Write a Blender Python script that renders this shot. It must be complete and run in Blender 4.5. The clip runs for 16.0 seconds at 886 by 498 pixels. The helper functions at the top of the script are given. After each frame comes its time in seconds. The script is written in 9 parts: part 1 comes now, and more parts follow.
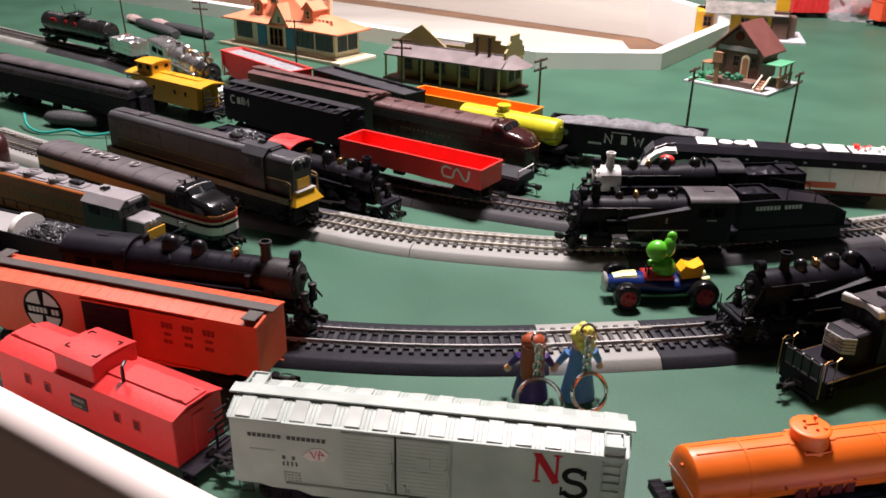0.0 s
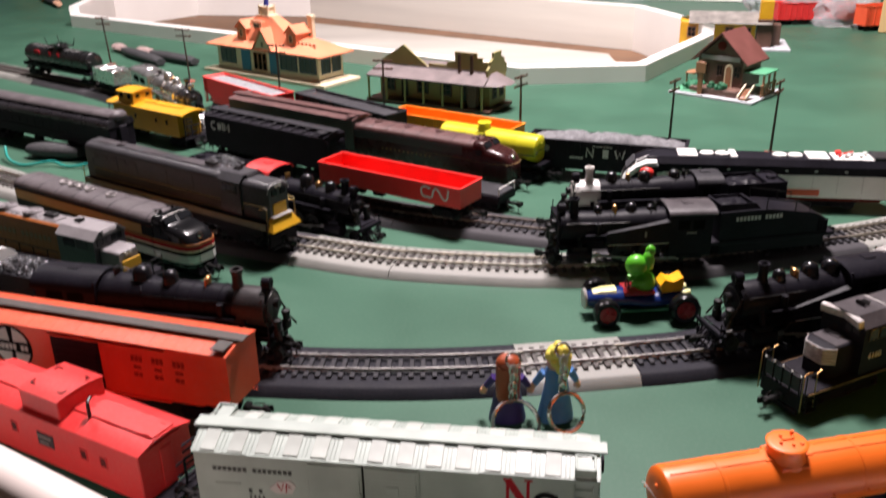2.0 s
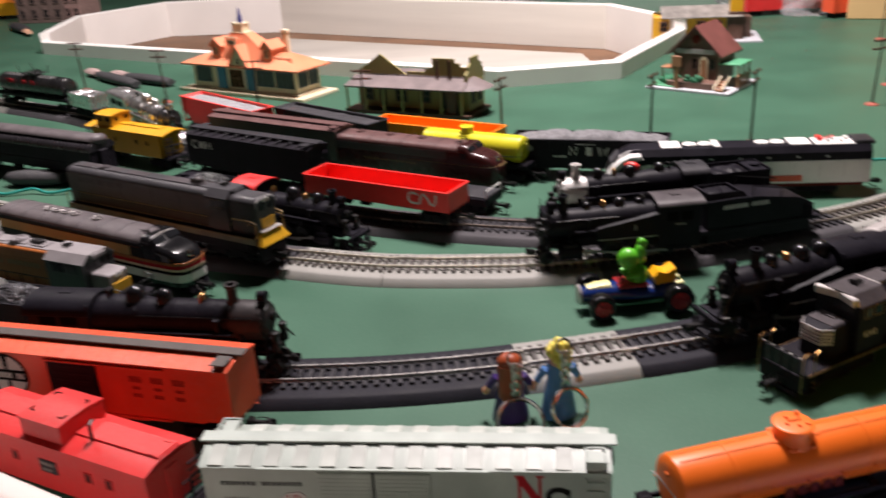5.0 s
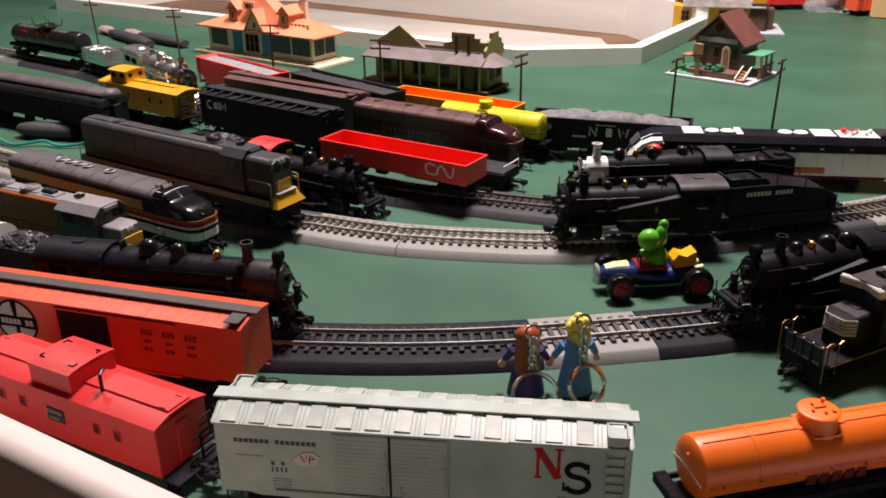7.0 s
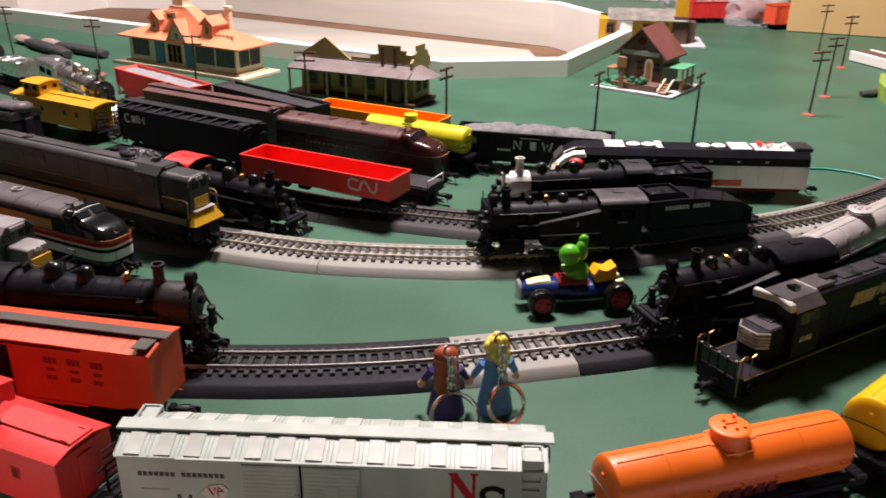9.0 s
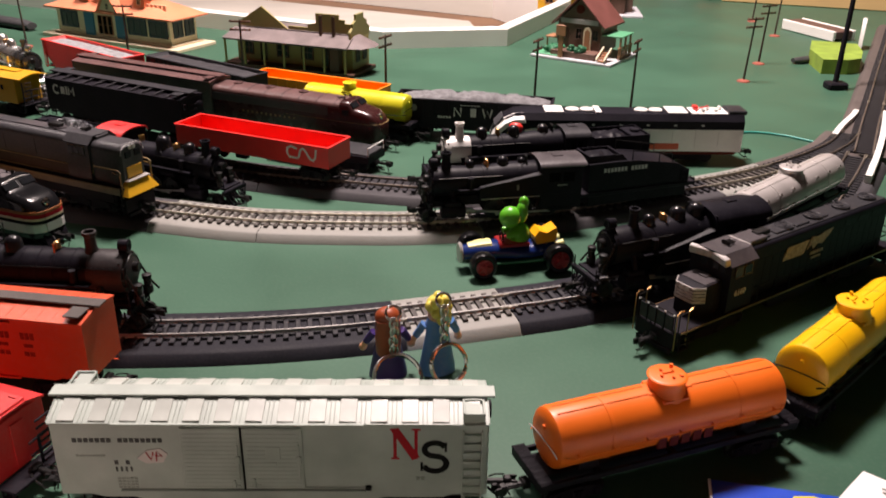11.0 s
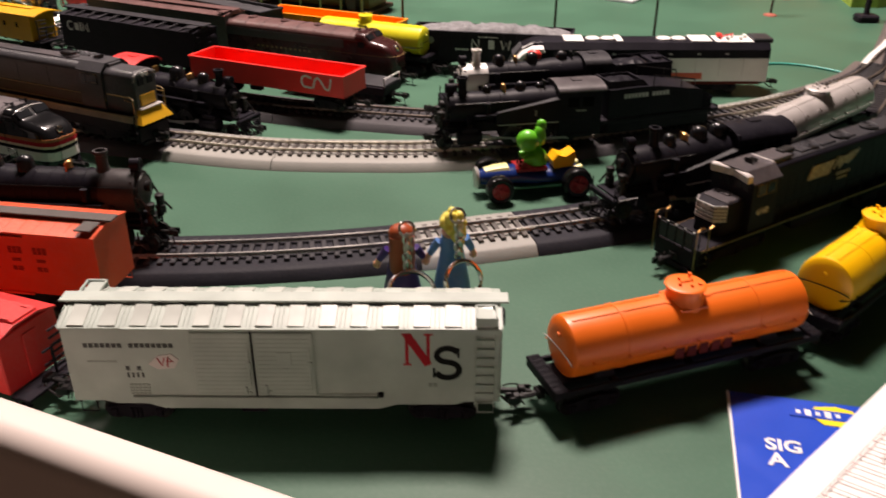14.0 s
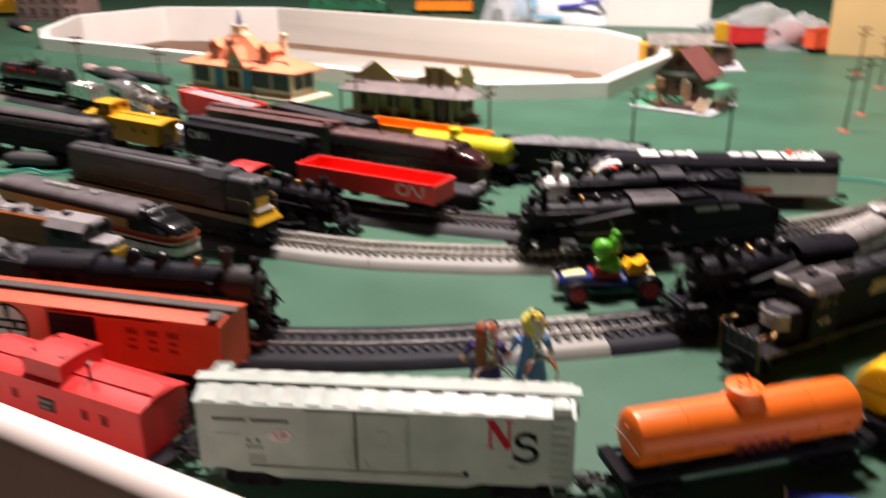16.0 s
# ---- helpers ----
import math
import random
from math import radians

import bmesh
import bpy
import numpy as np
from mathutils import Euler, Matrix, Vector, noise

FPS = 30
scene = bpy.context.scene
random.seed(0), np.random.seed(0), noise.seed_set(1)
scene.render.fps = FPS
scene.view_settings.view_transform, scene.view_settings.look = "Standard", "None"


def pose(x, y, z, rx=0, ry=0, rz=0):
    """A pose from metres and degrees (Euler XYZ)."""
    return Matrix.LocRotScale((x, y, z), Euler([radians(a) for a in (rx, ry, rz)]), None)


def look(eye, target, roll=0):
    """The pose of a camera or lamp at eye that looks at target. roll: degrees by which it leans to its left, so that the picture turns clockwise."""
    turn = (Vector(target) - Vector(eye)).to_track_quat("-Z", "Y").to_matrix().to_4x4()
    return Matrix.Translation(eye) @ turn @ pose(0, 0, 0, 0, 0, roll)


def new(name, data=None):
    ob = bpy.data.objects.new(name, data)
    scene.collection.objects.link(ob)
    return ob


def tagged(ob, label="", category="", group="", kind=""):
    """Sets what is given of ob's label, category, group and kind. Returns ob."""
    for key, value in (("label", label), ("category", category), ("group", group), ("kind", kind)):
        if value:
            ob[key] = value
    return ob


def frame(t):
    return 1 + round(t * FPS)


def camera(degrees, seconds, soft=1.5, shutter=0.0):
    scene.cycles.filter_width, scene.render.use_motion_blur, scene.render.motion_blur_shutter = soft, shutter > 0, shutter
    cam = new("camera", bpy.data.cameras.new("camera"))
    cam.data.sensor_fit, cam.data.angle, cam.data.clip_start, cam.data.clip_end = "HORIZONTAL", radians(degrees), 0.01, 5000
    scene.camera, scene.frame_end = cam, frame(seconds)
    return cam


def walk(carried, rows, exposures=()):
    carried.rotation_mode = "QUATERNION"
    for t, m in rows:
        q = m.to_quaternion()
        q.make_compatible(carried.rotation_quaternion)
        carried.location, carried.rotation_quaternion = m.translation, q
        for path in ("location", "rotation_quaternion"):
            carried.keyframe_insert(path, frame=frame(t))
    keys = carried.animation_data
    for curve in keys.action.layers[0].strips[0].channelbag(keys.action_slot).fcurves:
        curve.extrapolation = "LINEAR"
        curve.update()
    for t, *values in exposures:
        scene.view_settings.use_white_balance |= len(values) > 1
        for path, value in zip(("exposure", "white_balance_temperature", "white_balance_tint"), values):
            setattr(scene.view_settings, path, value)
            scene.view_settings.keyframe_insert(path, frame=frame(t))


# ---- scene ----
cam = camera(54.0, 16.0, soft=1.65, shutter=1.0)
PATH = [
    (0, (0.041, 0.063, 0.292), (-0.17, 1.874, -0.529), 0.8),
    (0.5, (0.045, 0.067, 0.292), (-0.162, 1.875, -0.538), 1.1),
    (1, (0.051, 0.07, 0.291), (-0.135, 1.884, -0.529), 0.6),
    (1.5, (0.047, 0.07, 0.286), (-0.177, 1.881, -0.533), -0.3),
    (2, (0.058, 0.072, 0.292), (-0.158, 1.898, -0.493), -1.1),
    (2.5, (0.054, 0.066, 0.297), (-0.173, 1.914, -0.433), -1.6),
    (3, (0.044, 0.062, 0.298), (-0.203, 1.901, -0.448), -1.5),
    (3.5, (0.042, 0.06, 0.294), (-0.226, 1.885, -0.479), -2.2),
    (4, (0.038, 0.062, 0.287), (-0.236, 1.866, -0.533), -2.0),
    (4.5, (0.045, 0.066, 0.29), (-0.212, 1.903, -0.458), -3.0),
    (5, (0.051, 0.07, 0.289), (-0.125, 1.908, -0.479), -3.8),
    (5.2, (0.054, 0.068, 0.287), (-0.088, 1.904, -0.494), -3.6),
    (7.5, (0.035, 0.081, 0.277), (-0.131, 1.898, -0.543), 0.1),
    (8, (0.043, 0.088, 0.275), (-0.085, 1.894, -0.575), 0.6),
    (8.5, (0.047, 0.087, 0.272), (-0.047, 1.898, -0.573), -0.0),
    (9, (0.048, 0.083, 0.281), (0.017, 1.921, -0.506), 0.4),
    (9.2, (0.042, 0.081, 0.28), (0.031, 1.915, -0.518), 0.7),
    (11.3, (0.052, 0.081, 0.267), (0.148, 1.889, -0.583), 0.8),
    (11.5, (0.051, 0.083, 0.259), (0.098, 1.881, -0.615), 0.2),
    (12, (0.046, 0.089, 0.255), (0.033, 1.862, -0.669), 2.5),
    (12.5, (0.042, 0.091, 0.257), (-0.064, 1.856, -0.676), 1.5),
    (13, (0.04, 0.09, 0.255), (-0.071, 1.868, -0.655), 1.0),
    (13.5, (0.048, 0.083, 0.255), (0.004, 1.87, -0.643), 0.4),
    (14, (0.056, 0.078, 0.247), (0.097, 1.854, -0.672), -0.1),
    (14.5, (0.063, 0.072, 0.25), (0.103, 1.842, -0.681), -0.8),
    (15, (0.058, 0.064, 0.261), (0.201, 1.864, -0.599), 1.9),
    (15.5, (0.058, 0.04, 0.256), (0.068, 1.878, -0.534), -1.4),
    (16, (0.052, 0.028, 0.272), (-0.084, 1.891, -0.443), -0.6),
]
LIGHT = [(0, 0.20, 6350, 11), (2.0, 0.18, 6350, 11), (2.6, -0.02, 6250, 10), (3.5, -0.05, 6400, 10), (5, -0.05, 6450, 10), (7.5, -0.20, 6650, 11), (8.5, -0.22, 6650, 11), (9, 0.0, 6650, 12), (11.5, -0.05, 7000, 14),
         (12, 0.03, 6950, 14), (13, 0.0, 6850, 13), (14, 0.02, 7250, 13), (14.5, 0.05, 7400, 12), (15, 0.10, 7500, 12), (15.5, 0.26, 7350, 13), (16, 0.24, 6750, 10)]
walk(cam, [(t, look(eye, target, roll)) for t, eye, target, roll in PATH], LIGHT)

# ---- world and light ----
world = bpy.data.worlds.new("room_world")
scene.world = world
world.use_nodes = True
world.node_tree.nodes["Background"].inputs["Color"].default_value = (0.9, 0.93, 1.0, 1)
world.node_tree.nodes["Background"].inputs["Strength"].default_value = 0.05


def area_lamp(name, at, target, width, depth, watts, colour):
    data = bpy.data.lights.new(name, "AREA")
    data.shape, data.size, data.size_y, data.energy, data.color = "RECTANGLE", width, depth, watts, colour
    ob = new(name, data)
    ob.matrix_world = look(at, target)
    return ob


area_lamp("ceiling_lamp_light", (0.09, 1.28, 1.52), (0.09, 1.28, 0), 0.34, 0.30, 66.0, (1.0, 0.870, 0.865))
# added unseen fill light that brightens the table and boards at the back left
area_lamp("ceiling_lamp_light", (-1.05, 1.75, 1.45), (-1.05, 1.75, 0), 0.40, 0.22, 12.0, (1.0, 0.89, 0.88))


# ---- materials ----
def shade(name, colour, rough=0.5, metal=0.0, var=0.12, scale=45.0, bump=0.08, grain=420.0, dust=0.0, spec=0.5, clear=0.0,
          stretch=(1, 1, 1), per_piece=0.0):
    """A surface with broad stains, fine grain, dust in the hollows of the grain and a fine relief."""
    m = bpy.data.materials.new(name)
    m.use_nodes = True
    nt = m.node_tree
    link = nt.links.new
    bsdf = nt.nodes["Principled BSDF"]
    co = nt.nodes.new("ShaderNodeTexCoord")
    mp = nt.nodes.new("ShaderNodeMapping")
    mp.inputs["Scale"].default_value = stretch
    link(co.outputs["Object"], mp.inputs["Vector"])
    big, fine = nt.nodes.new("ShaderNodeTexNoise"), nt.nodes.new("ShaderNodeTexNoise")
    big.inputs["Scale"].default_value, big.inputs["Detail"].default_value = scale, 4
    fine.inputs["Scale"].default_value, fine.inputs["Detail"].default_value = grain, 3
    link(mp.outputs["Vector"], big.inputs["Vector"])
    link(mp.outputs["Vector"], fine.inputs["Vector"])
    ramp = nt.nodes.new("ShaderNodeValToRGB")
    ramp.color_ramp.elements[0].position, ramp.color_ramp.elements[1].position = 0.3, 0.7
    ramp.color_ramp.elements[0].color = (*[c * (1 - var) for c in colour], 1)
    ramp.color_ramp.elements[1].color = (*[min(1, c * (1 + var)) for c in colour], 1)
    link(big.outputs["Fac"], ramp.inputs["Fac"])
    last = ramp.outputs["Color"]
    if per_piece:
        info, hsv = nt.nodes.new("ShaderNodeObjectInfo"), nt.nodes.new("ShaderNodeHueSaturation")
        mr = nt.nodes.new("ShaderNodeMapRange")
        mr.inputs["To Min"].default_value, mr.inputs["To Max"].default_value = 1 - per_piece, 1 + per_piece
        link(info.outputs["Random"], mr.inputs["Value"])
        link(mr.outputs["Result"], hsv.inputs["Value"])
        link(last, hsv.inputs["Color"])
        last = hsv.outputs["Color"]
    if dust:
        dr, mix = nt.nodes.new("ShaderNodeMapRange"), nt.nodes.new("ShaderNodeMix")
        mix.data_type = "RGBA"
        dr.inputs["From Min"].default_value, dr.inputs["From Max"].default_value = 0.45, 0.75
        dr.inputs["To Max"].default_value = dust
        link(fine.outputs["Fac"], dr.inputs["Value"])
        link(dr.outputs["Result"], mix.inputs["Factor"])
        link(last, mix.inputs["A"])
        mix.inputs["B"].default_value = (0.42, 0.40, 0.37, 1)
        last = mix.outputs["Result"]
    link(last, bsdf.inputs["Base Color"])
    rr = nt.nodes.new("ShaderNodeMapRange")
    rr.inputs["To Min"].default_value, rr.inputs["To Max"].default_value = max(0.03, rough - 0.10), min(1, rough + 0.12)
    link(big.outputs["Fac"], rr.inputs["Value"])
    link(rr.outputs["Result"], bsdf.inputs["Roughness"])
    bsdf.inputs["Metallic"].default_value = metal
    bsdf.inputs["Specular IOR Level"].default_value = spec
    bsdf.inputs["Coat Weight"].default_value = clear
    if bump:
        bn = nt.nodes.new("ShaderNodeBump")
        bn.inputs["Strength"].default_value, bn.inputs["Distance"].default_value = bump, 0.0006
        link(fine.outputs["Fac"], bn.inputs["Height"])
        link(bn.outputs["Normal"], bsdf.inputs["Normal"])
    return m


BLACK = shade("black_plastic", (0.0122, 0.0104, 0.0150), 0.52, var=0.3, dust=0.012, spec=0.12)
IRON = shade("weathered_black_metal", (0.012, 0.0115, 0.012), 0.36, metal=0.2, var=0.35, dust=0.03, spec=0.35)
SMOKE = shade("sooty_black_paint", (0.0088, 0.0080, 0.0124), 0.46, var=0.3, dust=0.012, spec=0.12)
DOMEBLACK = shade("shiny_black_casting", (0.007, 0.007, 0.009), 0.22, var=0.2, dust=0.01, spec=0.4, bump=0.04)
STREAMROOF = shade("dusty_pinkish_grey_roof", (0.095, 0.082, 0.086), 0.46, var=0.25, scale=80, dust=0.08, spec=0.4)
# sheen on dark roofs and nose tops is put into this lighter grey
ROOFSHEEN = shade("satin_grey_roof_paint", (0.058, 0.050, 0.054), 0.38, var=0.25, dust=0.06, spec=0.5)
KEYSTEEL = shade("nickel_plated_steel", (0.66, 0.64, 0.61), 0.26, metal=1.0, var=0.15, bump=0.0)
WALKBROWN = shade("brown_grey_walk_paint", (0.080, 0.070, 0.064), 0.5, var=0.2, dust=0.05, spec=0.3)
ENGINEBROWN = shade("dark_brown_engine_paint", (0.035, 0.024, 0.022), 0.4, var=0.2, dust=0.03, spec=0.3)
DARKGRAVEL = shade("dark_grey_gravel_load", (0.13, 0.13, 0.138), 0.7, var=0.4, scale=200, bump=0.8, grain=900, dust=0.25)
COACHBLACK = shade("high_gloss_black_paint", (0.022, 0.020, 0.024), 0.27, var=0.15, dust=0.02, spec=0.9, bump=0.015)
GRAPHITE = shade("graphite_grey_paint", (0.030, 0.026, 0.027), 0.46, var=0.25, dust=0.03, spec=0.25)
GUNMETAL = shade("dark_polished_steel", (0.20, 0.20, 0.21), 0.26, metal=0.9, var=0.15, bump=0.02)
STOREROOF = shade("weathered_grey_roof", (0.20, 0.185, 0.165), 0.6, var=0.4, scale=60, dust=0.15, bump=0.4)
HOUSEBROWN = shade("warm_brown_boards", (0.135, 0.072, 0.052), 0.5, var=0.2, dust=0.06, bump=0.2)
OLDBRASS = shade("dull_old_brass", (0.42, 0.25, 0.11), 0.34, metal=1.0, var=0.2)
GOLDLINE = shade("bright_gold_line", (0.34, 0.25, 0.12), 0.45, var=0.1)
GLOSSBLACK = shade("glossy_black_paint", (0.010, 0.010, 0.011), 0.27, var=0.2, dust=0.01, spec=0.9, bump=0.02)
POLISH = shade("polished_silver_plastic", (0.82, 0.81, 0.80), 0.27, metal=0.95, var=0.08, bump=0.03)
CHARCOAL = shade("dark_grey_plastic", (0.024, 0.0235, 0.028), 0.44, var=0.2, dust=0.045, spec=0.3)
ROOFGREY = shade("grey_roof_paint", (0.034, 0.034, 0.038), 0.42, var=0.15, dust=0.05, spec=0.3)
MAUVEROOF = shade("dusty_mauve_grey_roof", (0.25, 0.232, 0.238), 0.5, var=0.18, scale=70, dust=0.12, spec=0.3)
NOSEBLACK = shade("shiny_black_paint", (0.008, 0.008, 0.009), 0.14, var=0.1, spec=0.45, bump=0.0)
LIGHTGREY = shade("light_grey_paint", (0.33, 0.32, 0.31), 0.45, var=0.1, dust=0.12)
BOXGREY = shade("pale_grey_green_plastic", (0.420, 0.480, 0.432), 0.45, var=0.17, scale=38, dust=0.10)
# lighter copy of the boxcar plastic; lamp glare on roof panels is in its colour
PANELGLARE = shade("pale_grey_green_roof_plastic", (0.54, 0.58, 0.53), 0.33, var=0.14, scale=60, dust=0.05, per_piece=0.10)
ORANGERED = shade("orange_red_plastic", (0.74, 0.094, 0.032), 0.42, var=0.13, scale=30, dust=0.07)
CABRED = shade("bright_red_plastic", (0.68, 0.030, 0.030), 0.42, var=0.12, scale=30, dust=0.06)
# darkened caboose red; recess shade painted on the solid window blocks
RECESSSHADE = shade("dark_red_recess", (0.10, 0.010, 0.010), 0.6, var=0.3, spec=0.2)
CNRED = shade("scarlet_plastic", (0.80, 0.034, 0.028), 0.4, var=0.08, dust=0.03)
TANKORANGE = shade("glossy_orange_plastic", (0.93, 0.175, 0.014), 0.40, var=0.05, bump=0.02)
TANKYELLOW = shade("glossy_yellow_plastic", (0.92, 0.50, 0.006), 0.38, var=0.05, bump=0.02)
LEMON = shade("lemon_yellow_plastic", (0.66, 0.62, 0.022), 0.35, var=0.05)
CABYELLOW = shade("deep_yellow_plastic", (0.62, 0.32, 0.008), 0.42, var=0.08, dust=0.03)
GONORANGE = shade("vivid_orange_plastic", (0.92, 0.28, 0.018), 0.4, var=0.06)
MAROON = shade("maroon_paint", (0.036, 0.0085, 0.0085), 0.26, var=0.2, dust=0.02)
DUSTBROWN = shade("dusty_brown_grey_paint", (0.075, 0.064, 0.060), 0.55, var=0.2, dust=0.08)
MAROONROOF = shade("dull_maroon_roof", (0.105, 0.050, 0.047), 0.42, var=0.25, scale=70, dust=0.08)
GOLD = shade("dull_gold_paint", (0.24, 0.155, 0.055), 0.45, var=0.15, dust=0.05)
SILLBROWN = shade("dull_gold_brown_sill", (0.165, 0.120, 0.070), 0.5, var=0.3, scale=90, dust=0.08)
TAN = shade("tan_yellow_paint", (0.45, 0.26, 0.085), 0.45, var=0.15, dust=0.05)
ARMOUR = shade("amber_paint", (0.37, 0.112, 0.022), 0.45, var=0.15, dust=0.05)
NOSEYELLOW = shade("nose_yellow_paint", (0.66, 0.36, 0.02), 0.4, var=0.1)
BOARDSILVER = shade("worn_silver_number_board", (0.52, 0.49, 0.47), 0.40, metal=0.35, var=0.25, scale=300, dust=0.1)
SILVER = shade("silver_paint", (0.76, 0.74, 0.71), 0.34, metal=0.10, var=0.08, dust=0.05)
CHROME = shade("bright_chrome", (0.85, 0.85, 0.84), 0.12, metal=1.0, var=0.05, bump=0.0)
SATIN = shade("satin_silver_plastic", (0.54, 0.51, 0.49), 0.36, metal=0.3, var=0.08, bump=0.05)
BRASS = shade("brass", (0.72, 0.47, 0.16), 0.28, metal=1.0, var=0.1)
WHITE = shade("white_paint", (0.80, 0.79, 0.76), 0.45, var=0.04)
GLASS = shade("dark_window_glass", (0.012, 0.013, 0.015), 0.18, var=0.1, spec=0.25, bump=0.0)
# shade inside open windows, painted near-black on solid blocks
OPENSHADE = shade("dark_open_window", (0.004, 0.004, 0.004), 0.9, var=0.1, spec=0.05, bump=0.0)
MIDGREY = shade("worn_grey_paint", (0.052, 0.051, 0.056), 0.36, var=0.15, dust=0.05, spec=0.4)
PALEGLASS = shade("clouded_window_glass", (0.05, 0.05, 0.05), 0.2, var=0.2, bump=0.0)
COAL = shade("loose_coal", (0.11, 0.11, 0.118), 0.20, metal=0.35, var=0.5, scale=160, bump=0.6, grain=900)
GRAVEL = shade("grey_gravel_load", (0.24, 0.24, 0.25), 0.8, var=0.3, scale=200, bump=0.8, grain=900, dust=0.2)
RAIL = shade("nickel_rail", (0.72, 0.68, 0.58), 0.40, metal=1.0, var=0.2, bump=0.02)
DARKRAIL = shade("tarnished_dark_rail", (0.24, 0.20, 0.17), 0.45, metal=0.8, var=0.3, bump=0.02)
STEELRAIL = shade("dull_steel_rail", (0.36, 0.345, 0.33), 0.46, metal=1.0, var=0.2, bump=0.02)
BEDBLACK = shade("black_roadbed_plastic", (0.015, 0.015, 0.021), 0.62, var=0.15, spec=0.15, dust=0.02, bump=0.25, grain=700)
BEDGREY = shade("grey_roadbed_plastic", (0.250, 0.248, 0.225), 0.6, var=0.08, dust=0.05, bump=0.25, grain=700)
BEDBROWN = shade("brown_grey_roadbed_plastic", (0.105, 0.088, 0.082), 0.6, var=0.15, spec=0.2, dust=0.05, bump=0.25, grain=700)
BEDDARK = shade("dark_grey_roadbed_plastic", (0.060, 0.057, 0.062), 0.62, var=0.12, spec=0.2, dust=0.03, bump=0.25, grain=700)
TIEBLACK = shade("black_tie_plastic", (0.022, 0.0215, 0.026), 0.5, var=0.2, dust=0.04, spec=0.25, per_piece=0.2)
TIEBROWN = shade("brown_tie_plastic", (0.042, 0.034, 0.028), 0.55, var=0.25, dust=0.08, per_piece=0.25)
TABLEGREEN = shade("green_painted_table", (0.044, 0.115, 0.073), 0.46, var=0.13, scale=9.0, bump=0.10, grain=420.0, dust=0.03, spec=0.25)
BOARDWHITE = shade("white_painted_board", (0.83, 0.81, 0.77), 0.5, var=0.04, scale=9, bump=0.12, grain=90, stretch=(1, 1, 1))
RAILWHITE = shade("white_gloss_trim", (0.76, 0.67, 0.62), 0.4, var=0.04, scale=12, bump=0.05, grain=120)
BOARDGREY = shade("grey_beige_board", (0.46, 0.43, 0.38), 0.6, var=0.14, scale=7, bump=0.1, grain=90, stretch=(0.4, 1.6, 1))
BOARDDULL = shade("dull_creased_white_board", (0.66, 0.64, 0.58), 0.6, var=0.10, scale=6, bump=0.4, grain=22, stretch=(0.25, 0.25, 4.0))
PITFLOOR = shade("brown_hardboard", (0.16, 0.085, 0.045), 0.6, var=0.25, scale=12, bump=0.2, grain=120)
# wall and ceiling tones are set dark to hold back bounced fill light
WALLBROWN = shade("brown_panelled_wall", (0.20, 0.150, 0.122), 0.8, var=0.05, scale=2)
CEILDARK = shade("white_ceiling_paint", (0.11, 0.105, 0.10), 0.85, var=0.03, scale=2)
FLOORTILE = shade("brown_vinyl_floor", (0.16, 0.11, 0.08), 0.5, var=0.2, scale=4)
INK = shade("black_ink", (0.012, 0.012, 0.012), 0.8, spec=0.1)
INKRED = shade("red_ink", (0.46, 0.02, 0.03), 0.7, spec=0.15)
INKWHITE = shade("white_ink", (0.62, 0.62, 0.60), 0.5)
EMBLEM = shade("worn_cream_print", (0.40, 0.37, 0.30), 0.6, var=0.3, scale=420, spec=0.2)
INKGREY = shade("faded_grey_ink", (0.22, 0.22, 0.20), 0.6)
INKDARK = shade("dark_grey_ink", (0.085, 0.088, 0.085), 0.7, spec=0.2)
INKPALE = shade("worn_pale_ink", (0.30, 0.33, 0.29), 0.6, spec=0.2)
STICKER = shade("faded_pinkish_sticker", (0.66, 0.60, 0.57), 0.5, var=0.08)
FADEDRED = shade("worn_dark_red_print", (0.31, 0.045, 0.025), 0.6, var=0.35, scale=500, spec=0.2)
INKMAROON = shade("dark_red_ink", (0.13, 0.018, 0.013), 0.7, spec=0.15)
SALMON = shade("orange_pink_roof_plastic", (0.76, 0.26, 0.135), 0.5, var=0.06)
PEACH = shade("pale_peach_plastic", (0.80, 0.46, 0.30), 0.5, var=0.06)
CREAM = shade("cream_wall_plastic", (0.76, 0.66, 0.47), 0.5, var=0.06)
BLUE = shade("blue_plastic", (0.03, 0.17, 0.30), 0.45, var=0.08)
SLATE = shade("dark_slate_blue_plastic", (0.022, 0.040, 0.062), 0.45, var=0.1)
NAVY = shade("navy_plastic", (0.03, 0.035, 0.22), 0.35, var=0.1)
OLIVE = shade("olive_yellow_plastic", (0.31, 0.265, 0.095), 0.55, var=0.12, dust=0.05)
SHINGLE = shade("grey_mauve_shingles", (0.155, 0.122, 0.120), 0.6, var=0.25, dust=0.10, bump=0.5)
BROWN = shade("dark_brown_plastic", (0.085, 0.038, 0.025), 0.5, var=0.2, dust=0.05)
WOOD = shade("light_brown_plastic", (0.34, 0.16, 0.08), 0.5, var=0.15)
REDROOF = shade("brick_red_roof", (0.17, 0.058, 0.050), 0.55, var=0.15, bump=0.3)
LAWN = shade("mint_green_plastic", (0.10, 0.36, 0.19), 0.5, var=0.15)
LEAF = shade("dark_green_plastic", (0.02, 0.13, 0.06), 0.5, var=0.3)
BASEGREY = shade("pale_grey_base", (0.50, 0.51, 0.54), 0.5, var=0.08)
POLE = shade("brown_black_pole", (0.05, 0.03, 0.022), 0.5, var=0.2)
POLEARM = shade("red_brown_crossarm", (0.13, 0.055, 0.036), 0.5, var=0.15)
